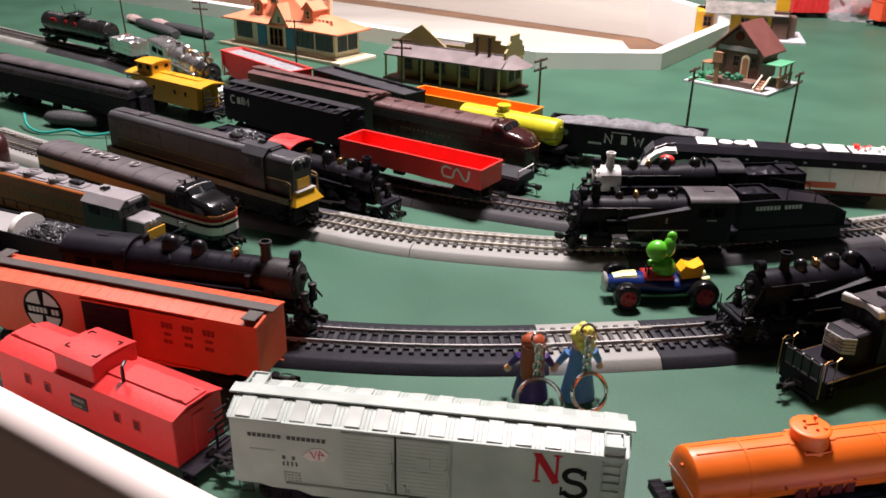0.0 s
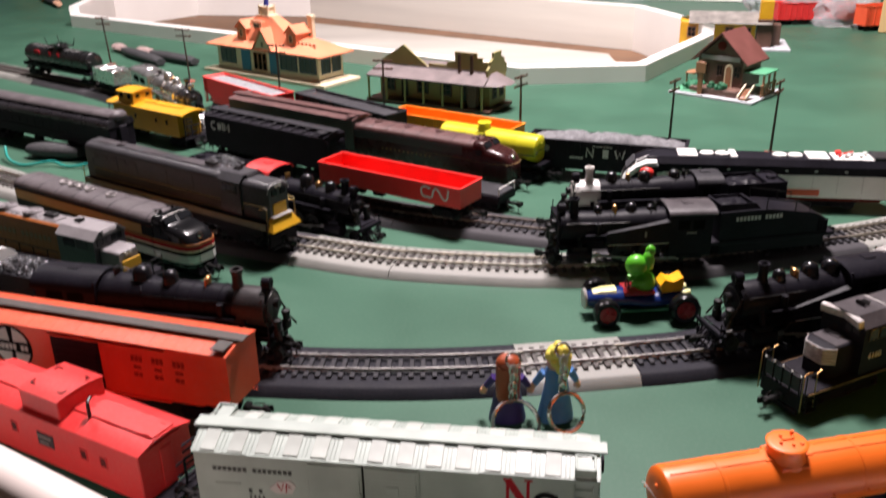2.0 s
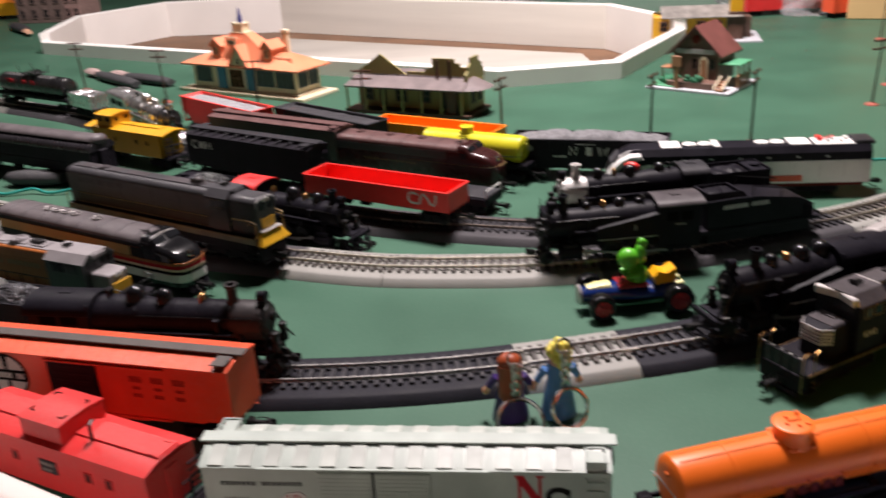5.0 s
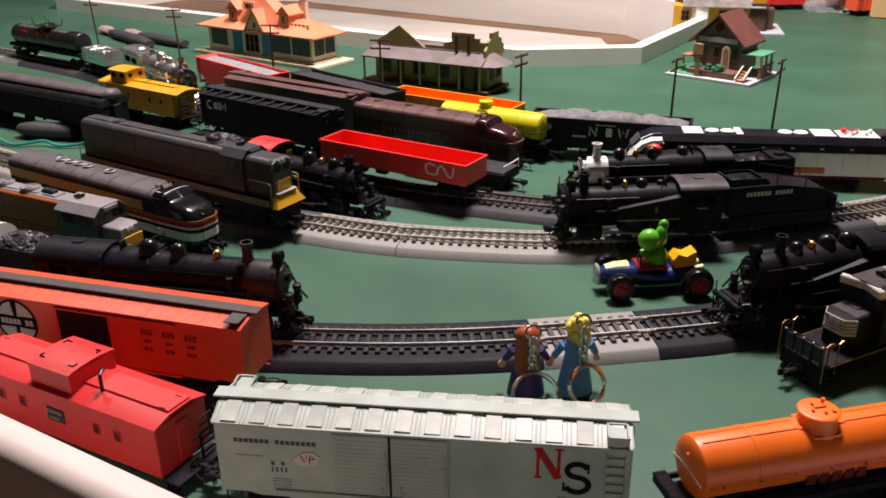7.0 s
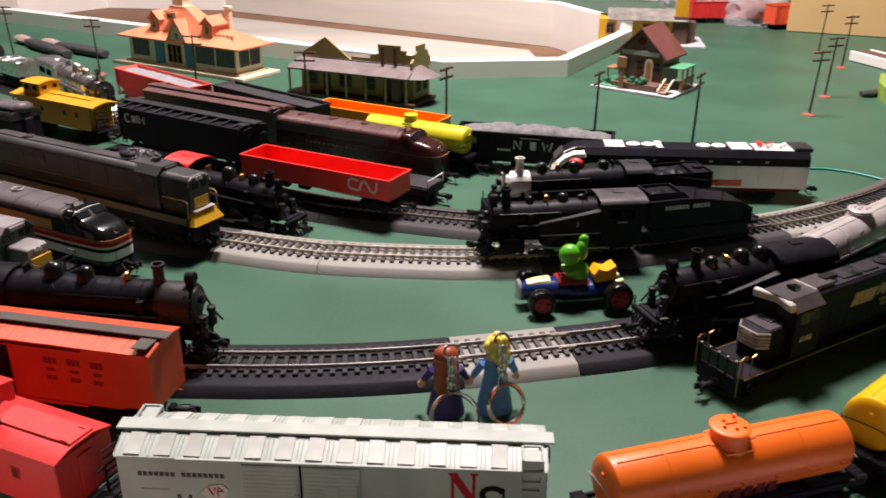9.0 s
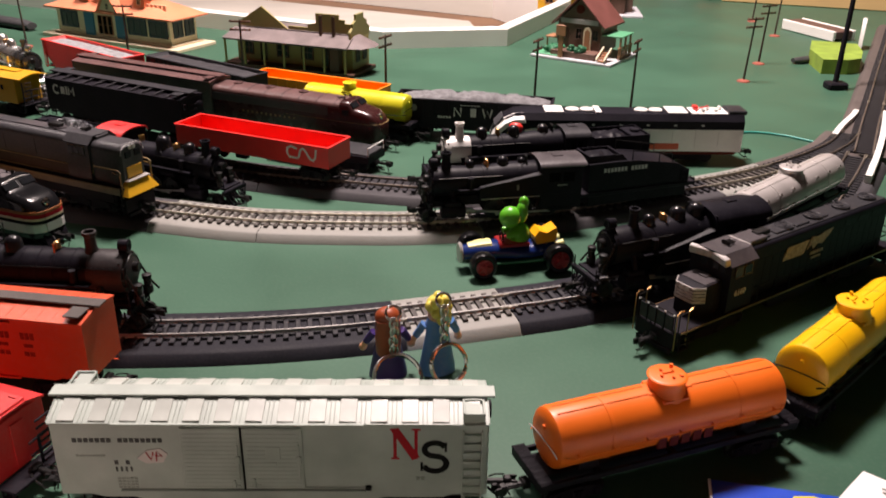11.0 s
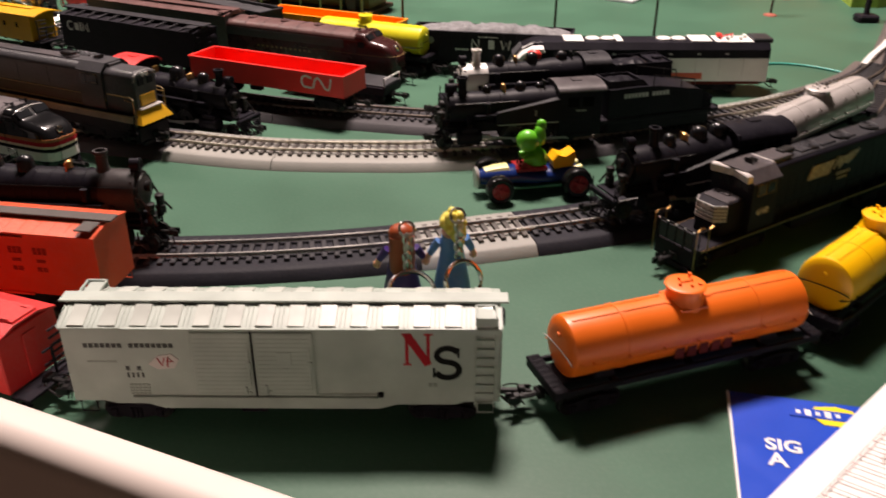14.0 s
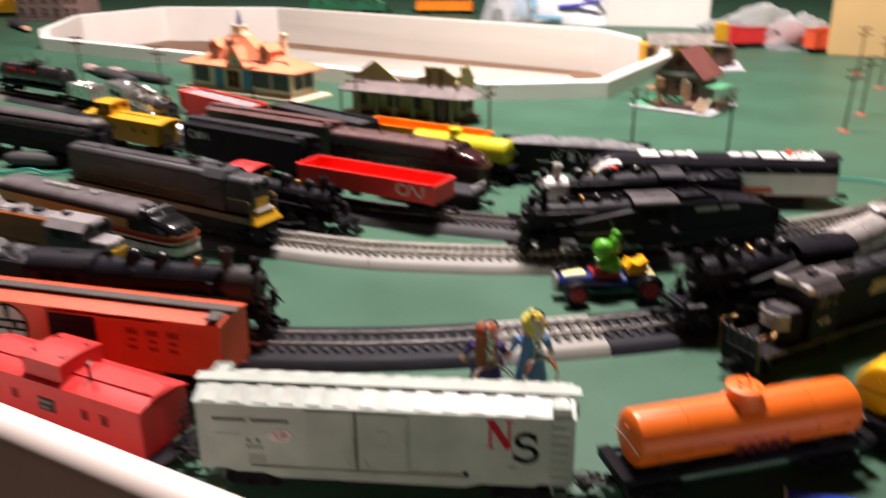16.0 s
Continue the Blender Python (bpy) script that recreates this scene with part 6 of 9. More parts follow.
wire(bm, [(0.1200, -0.0120, 0.0500), (0.1200, -0.0106, 0.0545), (0.1200, -0.0060, 0.0571), (0.1200, 0.0, 0.0575), (0.1200, 0.0060, 0.0571), (0.1200, 0.0106, 0.0545), (0.1200, 0.0120, 0.0500)], 0.0005, 6)
part("front_edge", bm, LIGHTGREY, LK, "pale edge round the hood front")
bm = bag()
block(bm, 0.1220, 0, 0.0300, 0.0050, 0.0220, 0.0010, 0.0003)
part("front_ledge", bm, SATIN, LK, "pale grey ledge above the end panel")
bm = bag()
for s in (-1, 1):
    block(bm, 0.1203, s * 0.0048, 0.0495, 0.0014, 0.0058, 0.0052, 0.0004)
part("end_window", bm, GLASS, LK)
bm = bag()
block(bm, 0.1203, 0, 0.0355, 0.0014, 0.0150, 0.0085, 0.0003)
loft(bm, [[(0.1190, -0.0110, 0.0290), (0.1190, 0.0110, 0.0290), (0.1225, 0.0110, 0.0290), (0.1225, -0.0110, 0.0290)], [(0.1190, -0.0165, 0.0195), (0.1190, 0.0165, 0.0195), (0.1275, 0.0165, 0.0195), (0.1275, -0.0165, 0.0195)]])
part("nose_panel", bm, NOSEYELLOW, LK, "bright yellow end panel")


def cab_unit(x, y, z, turn, label, L, body, roofm, noseb, W=0.0330, zr=0.0480, stripes=(), skirts=None, fans=(), axles=3, panel=None):
    """A streamlined diesel with a rounded nose; its front is towards +x."""
    root = thing("diesel_locomotive", x, y, z, turn, label, "locomotive", "diesel engines")
    h, w = L / 2, W / 2
    zb = 0.0110

    def outline(half, top, lo=zb, r=0.006):
        pts = [(-half, lo), (half, lo), (half, top - r)]
        for k in range(1, 7):
            a = math.pi / 2 * k / 6
            pts.append((half - r + r * math.cos(a), top - r + r * math.sin(a)))
        for k in range(0, 6):
            a = math.pi / 2 + math.pi / 2 * k / 6
            pts.append((-half + r + r * math.cos(a), top - r + r * math.sin(a)))
        pts.append((-half, top - r))
        return pts
    bm = bag()
    loft(bm, [[(px, a, b) for a, b in outline(hw, 0.0425, zb, 0.0010)] for px, hw in ((-h, w), (h - 0.0420, w))])
    part("body", bm, body, root)
    bm = bag()
    top = [(-w - 0.0001, 0.0405), (w + 0.0001, 0.0405)] + [((w + 0.0001) * math.cos(math.pi * k / 12), 0.0408 + (zr - 0.0408) * math.sin(math.pi * k / 12) ** 0.75) for k in range(13)]
    extrude(bm, top, -h - 0.0002, h - 0.0400)
    part("roof", bm, roofm, root)
    # cab and nose
    bm = bag()
    x0 = h - 0.0420
    rows = [(x0, w, zr - 0.0002), (h - 0.0335, w, zr - 0.0002), (h - 0.0320, w * 0.99, zr - 0.001), (h - 0.0265, w * 0.97, 0.0410), (h - 0.0190, w * 0.96, 0.0400), (h - 0.0110, w * 0.92, 0.0380), (h - 0.0055, w * 0.82, 0.0344), (h - 0.0016, w * 0.64, 0.0290), (h, w * 0.40, 0.0222)]
    loft(bm, [[(px, a, b) for a, b in outline(hw, zt, zb - 0.002, min(0.0060, hw * 0.9, (zt - zb) * 0.6))] for px, hw, zt in rows])
    nose = part("nose", bm, noseb, root, angle=50)
    for s in (-1, 1):
        bm = bag()
        m = at(h - 0.0292, s * w * 0.45, 0.0440, Matrix.Rotation(radians(-42), 4, "Y"))
        block(bm, 0, 0, 0, 0.0012, w * 0.72, 0.0058, 0.0003, m)
        part("windshield", bm, GLASS, nose)
        bm = bag()
        block(bm, h - 0.0350, s * w, 0.0375, 0.0075, 0.0010, 0.0062, 0.0003)
        part("window", bm, GLASS, nose)
        bm = bag()
        block(bm, h - 0.0440, s * w, 0.0270, 0.0070, 0.0008, 0.0230, 0.0003)
        part("door", bm, body, root)
        if panel:
            bm = bag()
            block(bm, -0.0270, s * (w + 0.0001), (panel[1] + panel[2]) / 2, L - 0.056, 0.0006, panel[2] - panel[1], 0.0002)
            part("side_panel", bm, panel[0], root)
            for k in range(3):
                bm = bag()
                block(bm, -h + 0.02 + k * (L - 0.09) / 2, s * (w + 0.0003), panel[1] + 0.003, 0.0040, 0.0006, 0.0034, 0.0002)
                part("grille", bm, panel[0], root)
            continue
        for k in range(4):
            bm = bag()
            lathe(bm, [(0, 0), (0.0026, 0.0002), (0.0030, 0.0006), (0.0026, 0.0009), (0, 0.0009)], 16, at(-h * 0.70 + k * h * 0.40, s * w, 0.0330, Matrix.Rotation(-s * math.pi / 2, 4, "X")))
            part("porthole", bm, GLASS, root)
        for k in range(5):
            bm = bag()
            block(bm, -h * 0.25 + k * 0.018, s * (w + 0.0001), 0.0385, 0.0150, 0.0008, 0.0030, 0.0003)
            part("grille", bm, body if body is MAROON else ROOFGREY, root)
    bm = bag()
    lathe(bm, [(0.0030, -0.002), (0.0030, 0.001), (0.0024, 0.0016), (0.0, 0.0012)], 16, at(h - 0.0050, 0, 0.0338, Matrix.Rotation(radians(62), 4, "Y")))
    part("headlight", bm, CHROME, root)
    for colour, z0, z1, back in stripes:
        bm = bag()
        for s in (-1, 1):
            block(bm, (h - 0.042 + back) / 2 - 0.002, s * (w + 0.0002), (z0 + z1) / 2, h - 0.040 - back, 0.0006, z1 - z0, 0.0001)
        band = [(px, hw) for px, hw, zt in rows]
        for s in (-1, 1):
            for (ax, ah), (bx, bh) in zip(band, band[1:]):
                if z1 < 0.036 or ax < h - 0.0230:
                    bar(bm, (ax, s * (ah + 0.0003), (z0 + z1) / 2), (bx, s * (bh + 0.0003), (z0 + z1) / 2), 0.0006, z1 - z0)
        bar(bm, (h + 0.0002, -w * 0.40, (z0 + z1) / 2), (h + 0.0002, w * 0.40, (z0 + z1) / 2), 0.0008, z1 - z0)
        part("stripe", bm, colour, root)
    for fx, fr in fans:
        add_fan(root, fx, 0, zr - 0.0006, fr, roofm)
    for k in range(8):
        bm = bag()
        a = -h + 0.012 + k * (L - 0.060) / 7
        wire(bm, [(a, (w + 0.0001) * math.cos(math.pi * q / 12), 0.0409 + (zr - 0.0408) * math.sin(math.pi * q / 12) ** 0.75) for q in range(1, 12)], 0.0003, 4)
        part("roof_seam", bm, CHARCOAL, root)
    bm = bag()
    wire(bm, [(h - 0.0320, w * 0.90 * math.cos(math.pi * q / 10), 0.0424 + (zr - 0.0428) * math.sin(math.pi * q / 10) ** 0.6) for q in range(11)], 0.0005, 5)
    part("brow_edge", bm, SATIN if roofm is STREAMROOF else roofm, nose, "thin edge line above the windshield")
    if roofm is STREAMROOF:
        for s in (-1, 1):
            bm = bag()
            block(bm, -0.021, s * (w + 0.0002), 0.0404, L - 0.043, 0.0008, 0.0030, 0.0002)
            band = part("roof_band", bm, BLACK, root, "black band under the roof")
            bm = bag()
            block(bm, -0.021, s * (w + 0.0004), 0.0388, L - 0.043, 0.0008, 0.0005, 0.0001)
            part("pin_line", bm, INKMAROON, band, "thin dark red line")
        for fx, fr in fans:
            bm = bag()
            wire(bm, [(fx + fr * 1.05 * math.cos(math.pi * q / 8), fr * 1.05 * math.sin(math.pi * q / 8), zr + 0.0012) for q in range(17)], 0.0004, 4)
            part("fan_rim", bm, SATIN, root, "bright fan rim")
    bm = bag()
    for k in (-1, 1):
        lathe(bm, [(0.0004, 0), (0.0005, 0.006), (0.0014, 0.0085), (0.0015, 0.009)], 8, at(h - 0.050, k * 0.006, zr + 0.0012, ALONG))
        rod(bm, (h - 0.047, k * 0.006, zr - 0.002), (h - 0.047, k * 0.006, zr + 0.0012), 0.0006, n=6)
    part("horn", bm, IRON, root)
    bm = bag()
    cutout(bm, [(-0.03, 0.0058), (0.03, 0.0058), (0.033, 0.0112), (-0.033, 0.0112)], -w * 0.9, w * 0.9)
    part("fuel_tank", bm, BLACK, root)
    bm = bag()
    cutout(bm, [(h - 0.016, 0.0110), (h - 0.001, 0.0110), (h + 0.002, 0.0035), (h - 0.012, 0.0045)], -w * 0.62, w * 0.62)
    part("pilot", bm, skirts or noseb, root)
    for s in (-1, 1):
        add_truck(root, s * (h - 0.050), axles=axles, base=0.046 if axles == 3 else 0.030, r=0.0060)
    add_couplers(root, h + 0.001)
    return root


cab_unit(-0.3080, 0.7380, 0, -27.0, "tan and grey streamlined diesel with red, cream and black nose stripes", 0.230, BLACK, STREAMROOF, NOSEBLACK, panel=(TAN, 0.0300, 0.0387), stripes=((ARMOUR, 0.0274, 0.0296, 0.0), (INKRED, 0.0243, 0.0272, 0.0), (CREAM, 0.0224, 0.0241, 0.0), (INK, 0.0198, 0.0222, 0.0), (SILVER, 0.0130, 0.0196, 0.040)),
         skirts=BLACK, fans=((-0.060, 0.0042), (-0.048, 0.0042), (-0.036, 0.0042), (-0.024, 0.0042), (0.004, 0.0042)))
PE = cab_unit(-0.0560, 0.9566, 0, -27.0, "maroon streamlined diesel with dusty roof and thin gold stripes", 0.205, MAROON, MAROONROOF, MAROON, panel=(MIDGREY, 0.0325, 0.0402), stripes=((GOLD, 0.0280, 0.0284, 0.0),), skirts=IRON, fans=((-0.07, 0.005), (-0.03, 0.005), (0.01, 0.005)))
bm = bag()
word(bm, -0.055, 0.0235, "############", 0.0022, 0.0022, 0.0034, -0.0165, -1)
part("lettering", bm, GOLD, PE)
cab_unit(-0.6020, 0.8710, 0, -23.0, "dark maroon diesel engine with pale rounded roof", 0.250, MAROON, LIGHTGREY, MAROON)
hood_unit(-0.4270, 0.5890, 0, -13.0, "grey-roofed dark hood diesel standing beside the boxcar", 0.210, CHARCOAL, LIGHTGREY, BLACK, IRON, 0.070, 0.022, 0.018, 0.0460, fans=2, cab_roof=LIGHTGREY)


def electric_unit(x, y, z, turn, label, L=0.239, W=0.0340):
    """A sleek modern engine with a raked nose at -x, black upper body and silver sides."""
    root = thing("diesel_locomotive", x, y, z, turn, label, "locomotive", "diesel engines")
    h, w, zr = L / 2, W / 2, 0.0510
    bm = bag()
    block(bm, 0.010, 0, 0.0240, L - 0.020, W, 0.0230, 0.0006)
    part("body", bm, SILVER, root, "silver lower sides")
    bm = bag()
    extrude(bm, [(-w, 0.0353), (w, 0.0353), (w, 0.0440), (w * 0.72, 0.0500), (-w * 0.72, 0.0500), (-w, 0.0440)], -h + 0.030, h)
    part("upper_body", bm, SMOKE, root, "glossy black upper sides")
    bm = bag()
    rows = [(-h + 0.031, w, 0.0500), (-h + 0.022, w, 0.0494), (-h + 0.013, w * 0.97, 0.0450), (-h + 0.006, w * 0.92, 0.0380), (-h + 0.001, w * 0.82, 0.0280), (-h, w * 0.70, 0.0180)]
    loft(bm, [[(px, -hw, 0.0125), (px, hw, 0.0125), (px, hw, max(0.014, zt - 0.008)), (px, hw * 0.72, zt), (px, -hw * 0.72, zt), (px, -hw, max(0.014, zt - 0.008))] for px, hw, zt in rows])
    part("nose", bm, SMOKE, root, "raked black nose", angle=30)
    for s in (-1, 1):
        bm = bag()
        edge = [(px, s * hw * 0.88, zt - 0.0030) for px, hw, zt in rows]
        loft(bm, [[(px - 0.0010, q - s * 0.0048, b + 0.0030), (px - 0.0010, q + s * 0.0024, b - 0.0022), (px + 0.0008, q + s * 0.0032, b - 0.0056), (px + 0.0012, q - s * 0.0040, b + 0.0008)] for px, q, b in edge])
        part("nose_arch", bm, WHITE, root, "white arch along the nose edge")
    bm = bag()
    m = at(-h + 0.0068, 0, 0.0402, Matrix.Rotation(radians(40), 4, "Y"))
    block(bm, 0, 0, 0, 0.0014, W * 0.62, 0.0120, 0.0004, m)
    part("windshield", bm, MIDGREY, root, "grey raked windshield")
    for s in (-1, 1):
        bm = bag()
        cutout(bm, [(-h + 0.009, 0.0300), (-h + 0.014, 0.0365), (-h + 0.022, 0.0408), (-h + 0.036, 0.0418), (-h + 0.036, 0.0353), (-h + 0.020, 0.0340), (-h + 0.014, 0.0290)], s * w * 0.97, s * (w + 0.0006))
        part("nose_panel", bm, SMOKE, root)
        bm = bag()
        block(bm, 0.026, s * (w + 0.0001), 0.0185, 0.066, 0.0008, 0.0062, 0.0003)
        part("stripe", bm, ORANGERED, root, "orange-red stripe")
        for k in range(6):
            bm = bag()
            block(bm, -0.05 + k * 0.026, s * w, 0.0400, 0.0030, 0.0008, 0.0016, 0.0003)
            part("marker_light", bm, INKWHITE, root)
    for s in (-1, 1):
        bm = bag()
        block(bm, 0.005, s * (w + 0.0002), 0.0356, L - 0.012, 0.0006, 0.0008, 0.0002)
        part("waist_line", bm, WHITE, root, "thin white line between black and silver")
        for k in range(9):
            bm = bag()
            block(bm, -0.080 + k * 0.022, s * (w + 0.0001), 0.0265, 0.0004, 0.0006, 0.0170, 0.0001)
            part("panel_seam", bm, SATIN, root)
        bm = bag()
        block(bm, 0.004, s * (w - 0.0004), 0.0118, L - 0.020, 0.0016, 0.0030, 0.0004)
        part("side_skirt", bm, INKMAROON, root, "dark red-brown lower skirt")
    for px, lx in ((-0.0605, 0.018), (-0.0185, 0.006), (0.0570, 0.019)):
        bm = bag()
        block(bm, px, 0, 0.0507, lx, W * 0.66, 0.0016, 0.0004)
        part("roof_panel", bm, WHITE, root, "white roof panel")
    for px in (-0.0425, -0.0285, 0.0235, 0.0375):
        add_fan(root, px * 1.0, 0, 0.0500, 0.0066, WHITE)
    bm = bag()
    block(bm, 0.088, 0, 0.0501, 0.036, W * 0.66, 0.0014, 0.0004)
    for k in range(5):
        block(bm, 0.076 + k * 0.006, (-1) ** k * 0.004, 0.0525, 0.003, 0.005, 0.0030, 0.0005)
    part("roof_gear", bm, WHITE, root)
    bm = bag()
    wire(bm, [(0.074, -0.008, 0.0520), (0.078, -0.007, 0.0555), (0.086, 0.0, 0.0550), (0.090, 0.007, 0.0535)], 0.0007, 6)
    block(bm, 0.076, 0.003, 0.0535, 0.005, 0.006, 0.0030, 0.0005)
    part("pantograph", bm, CNRED, root, "red roof insulators")
    bm = bag()
    block(bm, 0.1135, 0, 0.0512, 0.018, W * 0.66, 0.0044, 0.0008)
    part("exhaust_outlet", bm, CHARCOAL, root)
    bm = bag()
    cutout(bm, [(-0.03, 0.0050), (0.03, 0.0050), (0.033, 0.0125), (-0.033, 0.0125)], -w * 0.9, w * 0.9)
    part("fuel_tank", bm, BLACK, root)
    for s in (-1, 1):
        add_truck(root, s * (h - 0.048), axles=2, base=0.034, r=0.0062)
    add_couplers(root, h + 0.001)
    return root


electric_unit(0.2570, 0.8845, 0, -2.0, "silver and black modern passenger engine with white roof panels").scale = (1.0, 1.0, 0.955)


# ---- steam engines ----
def steam_loco(x, y, z, turn, label, boiler=0.0115, front=0.075, back=-0.035, zc=0.0320, drivers=3, driver_r=0.0085, base=0.040, lead=1, paint=None, smokebox=None, cab_roof=None, cab_len=0.024, cab_high=0.0500, stack=(0.0040, 0.0120), domes=((0.034, 0.0052), (0.006, 0.0066)),
               deck=0.016, skirt=False, small=False, stack_back=0.011, roof_curve=0.0055, bell_at=None):
    """A steam engine with its front towards +x; zero is the middle of its drivers."""
    root = thing("steam_locomotive", x, y, z, turn, label, "locomotive", "steam engines")
    paint, smokebox = paint or SMOKE, smokebox or paint or SMOKE
    bm = bag()
    lathe(bm, [(boiler * 1.12, back), (boiler * 1.12, back + 0.030), (boiler, back + 0.040)] + [q for k in range(5) for q in ((boiler, back + 0.046 + k * 0.010), (boiler + 0.0003, back + 0.0462 + k * 0.010), (boiler + 0.0003, back + 0.0474 + k * 0.010), (boiler, back + 0.0476 + k * 0.010)) if back + 0.0476 + k * 0.010 < front - 0.022] + [(boiler, front - 0.020)], 26, at(0, 0, zc, ALONG))
    part("boiler", bm, paint, root)
    bm = bag()
    r = boiler * 1.02
    lathe(bm, [(r, front - 0.021), (r, front - 0.001), (r * 0.97, front), (r * 0.80, front + 0.0002), (r * 0.78, front + 0.0016), (r * 0.55, front + 0.0026), (r * 0.2, front + 0.0030), (0.0, front + 0.0030)], 26, at(0, 0, zc, ALONG))
    for k in range(12):
        a = 2 * math.pi * k / 12
        rod(bm, (front, r * 0.89 * math.cos(a), zc + r * 0.89 * math.sin(a)), (front + 0.0012, r * 0.89 * math.cos(a), zc + r * 0.89 * math.sin(a)), 0.0006, n=6)
    part("smokebox", bm, smokebox, root)
    bm = bag()
    lathe(bm, [(0.0, 0.0), (0.0030, 0.0), (0.0032, 0.0030), (0.0026, 0.0036), (0.0, 0.0030)], 14, at(front + 0.0028, 0, zc + r * 0.25, ALONG))
    part("front_lamp", bm, IRON, root, "round lamp on the smokebox door")
    bm = bag()
    wire(bm, [(front + 0.0016, r * 0.80 * math.cos(math.pi * k / 10), zc + r * 0.80 * math.sin(math.pi * k / 10)) for k in range(11)], 0.0005, 5)
    part("front_handrail", bm, IRON, root)
    for s in (-1, 1):
        bm = bag()
        lathe(bm, [(0.0, 0.0), (0.0030, 0.0004), (0.0030, 0.0050), (0.0022, 0.0056), (0.0022, 0.0090), (0.0028, 0.0094), (0.0028, 0.0120), (0.0, 0.0126)], 12, at(front + 0.0065, s * 0.0068, 0.0176))
        part("air_pump", bm, IRON, root)
        bm = bag()
        wire(bm, [(front - 0.002, s * r * 0.7, zc + r * 0.72), (front + 0.0035, s * 0.0095, zc - 0.002), (front + 0.0075, s * 0.0100, 0.0240), (front + 0.0110, s * 0.0120, 0.0180)], 0.0007, 6)
        part("front_pipe", bm, IRON, root)
    bm = bag()
    sx = front - stack_back
    sr, sh = stack
    lathe(bm, [(sr * 1.3, boiler - 0.003), (sr * 0.85, boiler + 0.002), (sr * 0.80, boiler + sh * 0.75), (sr * 1.0, boiler + sh * 0.82), (sr * 1.04, boiler + sh), (sr * 0.75, boiler + sh), (sr * 0.6, boiler + sh * 0.5)], 18, at(sx, 0, zc))
    part("chimney", bm, smokebox, root)
    for dx, dr in domes:
        bm = bag()
        lathe(bm, [(dr * 1.25, boiler - 0.004), (dr * 1.0, boiler - 0.0005), (dr * 0.95, boiler + dr * 0.8), (dr * 0.75, boiler + dr * 1.2), (dr * 0.35, boiler + dr * 1.42), (0, boiler + dr * 1.48)], 20, at(dx, 0, zc))
        part("dome", bm, DOMEBLACK if paint is SMOKE else paint, root)
    bm = bag()
    bx = bell_at or domes[0][0] - (domes[0][0] - domes[1][0]) / 2
    lathe(bm, [(0.0025, boiler + 0.0010), (0.0021, boiler + 0.0022), (0.0016, boiler + 0.0048), (0.0, boiler + 0.0056)], 12, at(bx, 0, zc))
    bar(bm, (bx, -0.0034, zc + boiler + 0.0045), (bx, 0.0034, zc + boiler + 0.0045), 0.0009)
    for s in (-1, 1):
        rod(bm, (bx, s * 0.0033, zc + boiler - 0.001), (bx, s * 0.0033, zc + boiler + 0.0048), 0.0007, n=6)
    part("bell", bm, OLDBRASS, root, "brass bell")
    bm = bag()
    for k in (-1, 0, 1):
        rod(bm, (back + 0.012, k * 0.0022, zc + boiler), (back + 0.012, k * 0.0022, zc + boiler + 0.0065), 0.0007, 0.0010, n=8)
    part("safety_valve", bm, IRON if not small else BRASS, root)
    bm = bag()
    lathe(bm, [(0.0034, 0), (0.0036, 0.004), (0.0038, 0.0055), (0.0030, 0.0060), (0.0, 0.0050)], 14, at(front - 0.004, 0, zc + boiler + 0.0042, ALONG))
    block(bm, front - 0.002, 0, zc + boiler + 0.0004, 0.005, 0.004, 0.0018)
    part("headlight", bm, paint, root)
    # cab
    cx0, cx1 = back - cab_len, back + 0.003
    cw = 0.0150
    zf = 0.0200
    bm = bag()
    for s in (-1, 1):
        block(bm, (cx0 + cx1) / 2, s * cw, (zf + cab_high + 0.0015 - roof_curve) / 2, cx1 - cx0, 0.0010, cab_high + 0.0015 - roof_curve - zf, 0.0002)
    block(bm, cx1, 0, (zf + cab_high) / 2 - 0.001, 0.0010, cw * 2, cab_high - zf - 0.002, 0.0002)
    block(bm, (cx0 + cx1) / 2, 0, zf, cx1 - cx0, cw * 2, 0.0012, 0.0002)
    cab = part("cab", bm, paint, root)
    bm = bag()
    outline = [((cw + 0.0016) * math.cos(math.pi * k / 10), cab_high + 0.0010 - roof_curve + roof_curve * math.sin(math.pi * k / 10)) for k in range(11)]
    outline += [(a * 0.97, b - 0.0010) for a, b in reversed(outline)]
    extrude(bm, outline, cx0 - 0.003, cx1 + 0.0015)
    block(bm, (cx0 + cx1) / 2, 0, cab_high + 0.0012, 0.008, 0.006, 0.0008, 0.0002)
    part("cab_roof", bm, cab_roof or CHARCOAL, cab)
    for s in (-1, 1):
        for k in (-1, 1):
            bm = bag()
            block(bm, (cx0 + cx1) / 2 + k * cab_len * 0.19, s * (cw + 0.0002), cab_high - 0.0120, cab_len * 0.30, 0.0010, 0.0075, 0.0003)
            part("window", bm, OPENSHADE, cab)
    # running boards, tanks, pipes
    for s in (-1, 1):
        bm = bag()
        block(bm, (cx1 + front - 0.018) / 2, s * (boiler + 0.0022), zc - 0.0030, front - 0.018 - cx1, 0.0052, 0.0010, 0.0002)
        part("running_board", bm, paint, root)
        bm = bag()
        lathe(bm, [(0.0, -0.008), (0.0028, -0.0076), (0.0030, 0.0076), (0.0, 0.008)], 14, at(0.020, s * (boiler + 0.0025), zc - 0.0065, ALONG))
        part("air_tank", bm, paint, root)
        bm = bag()
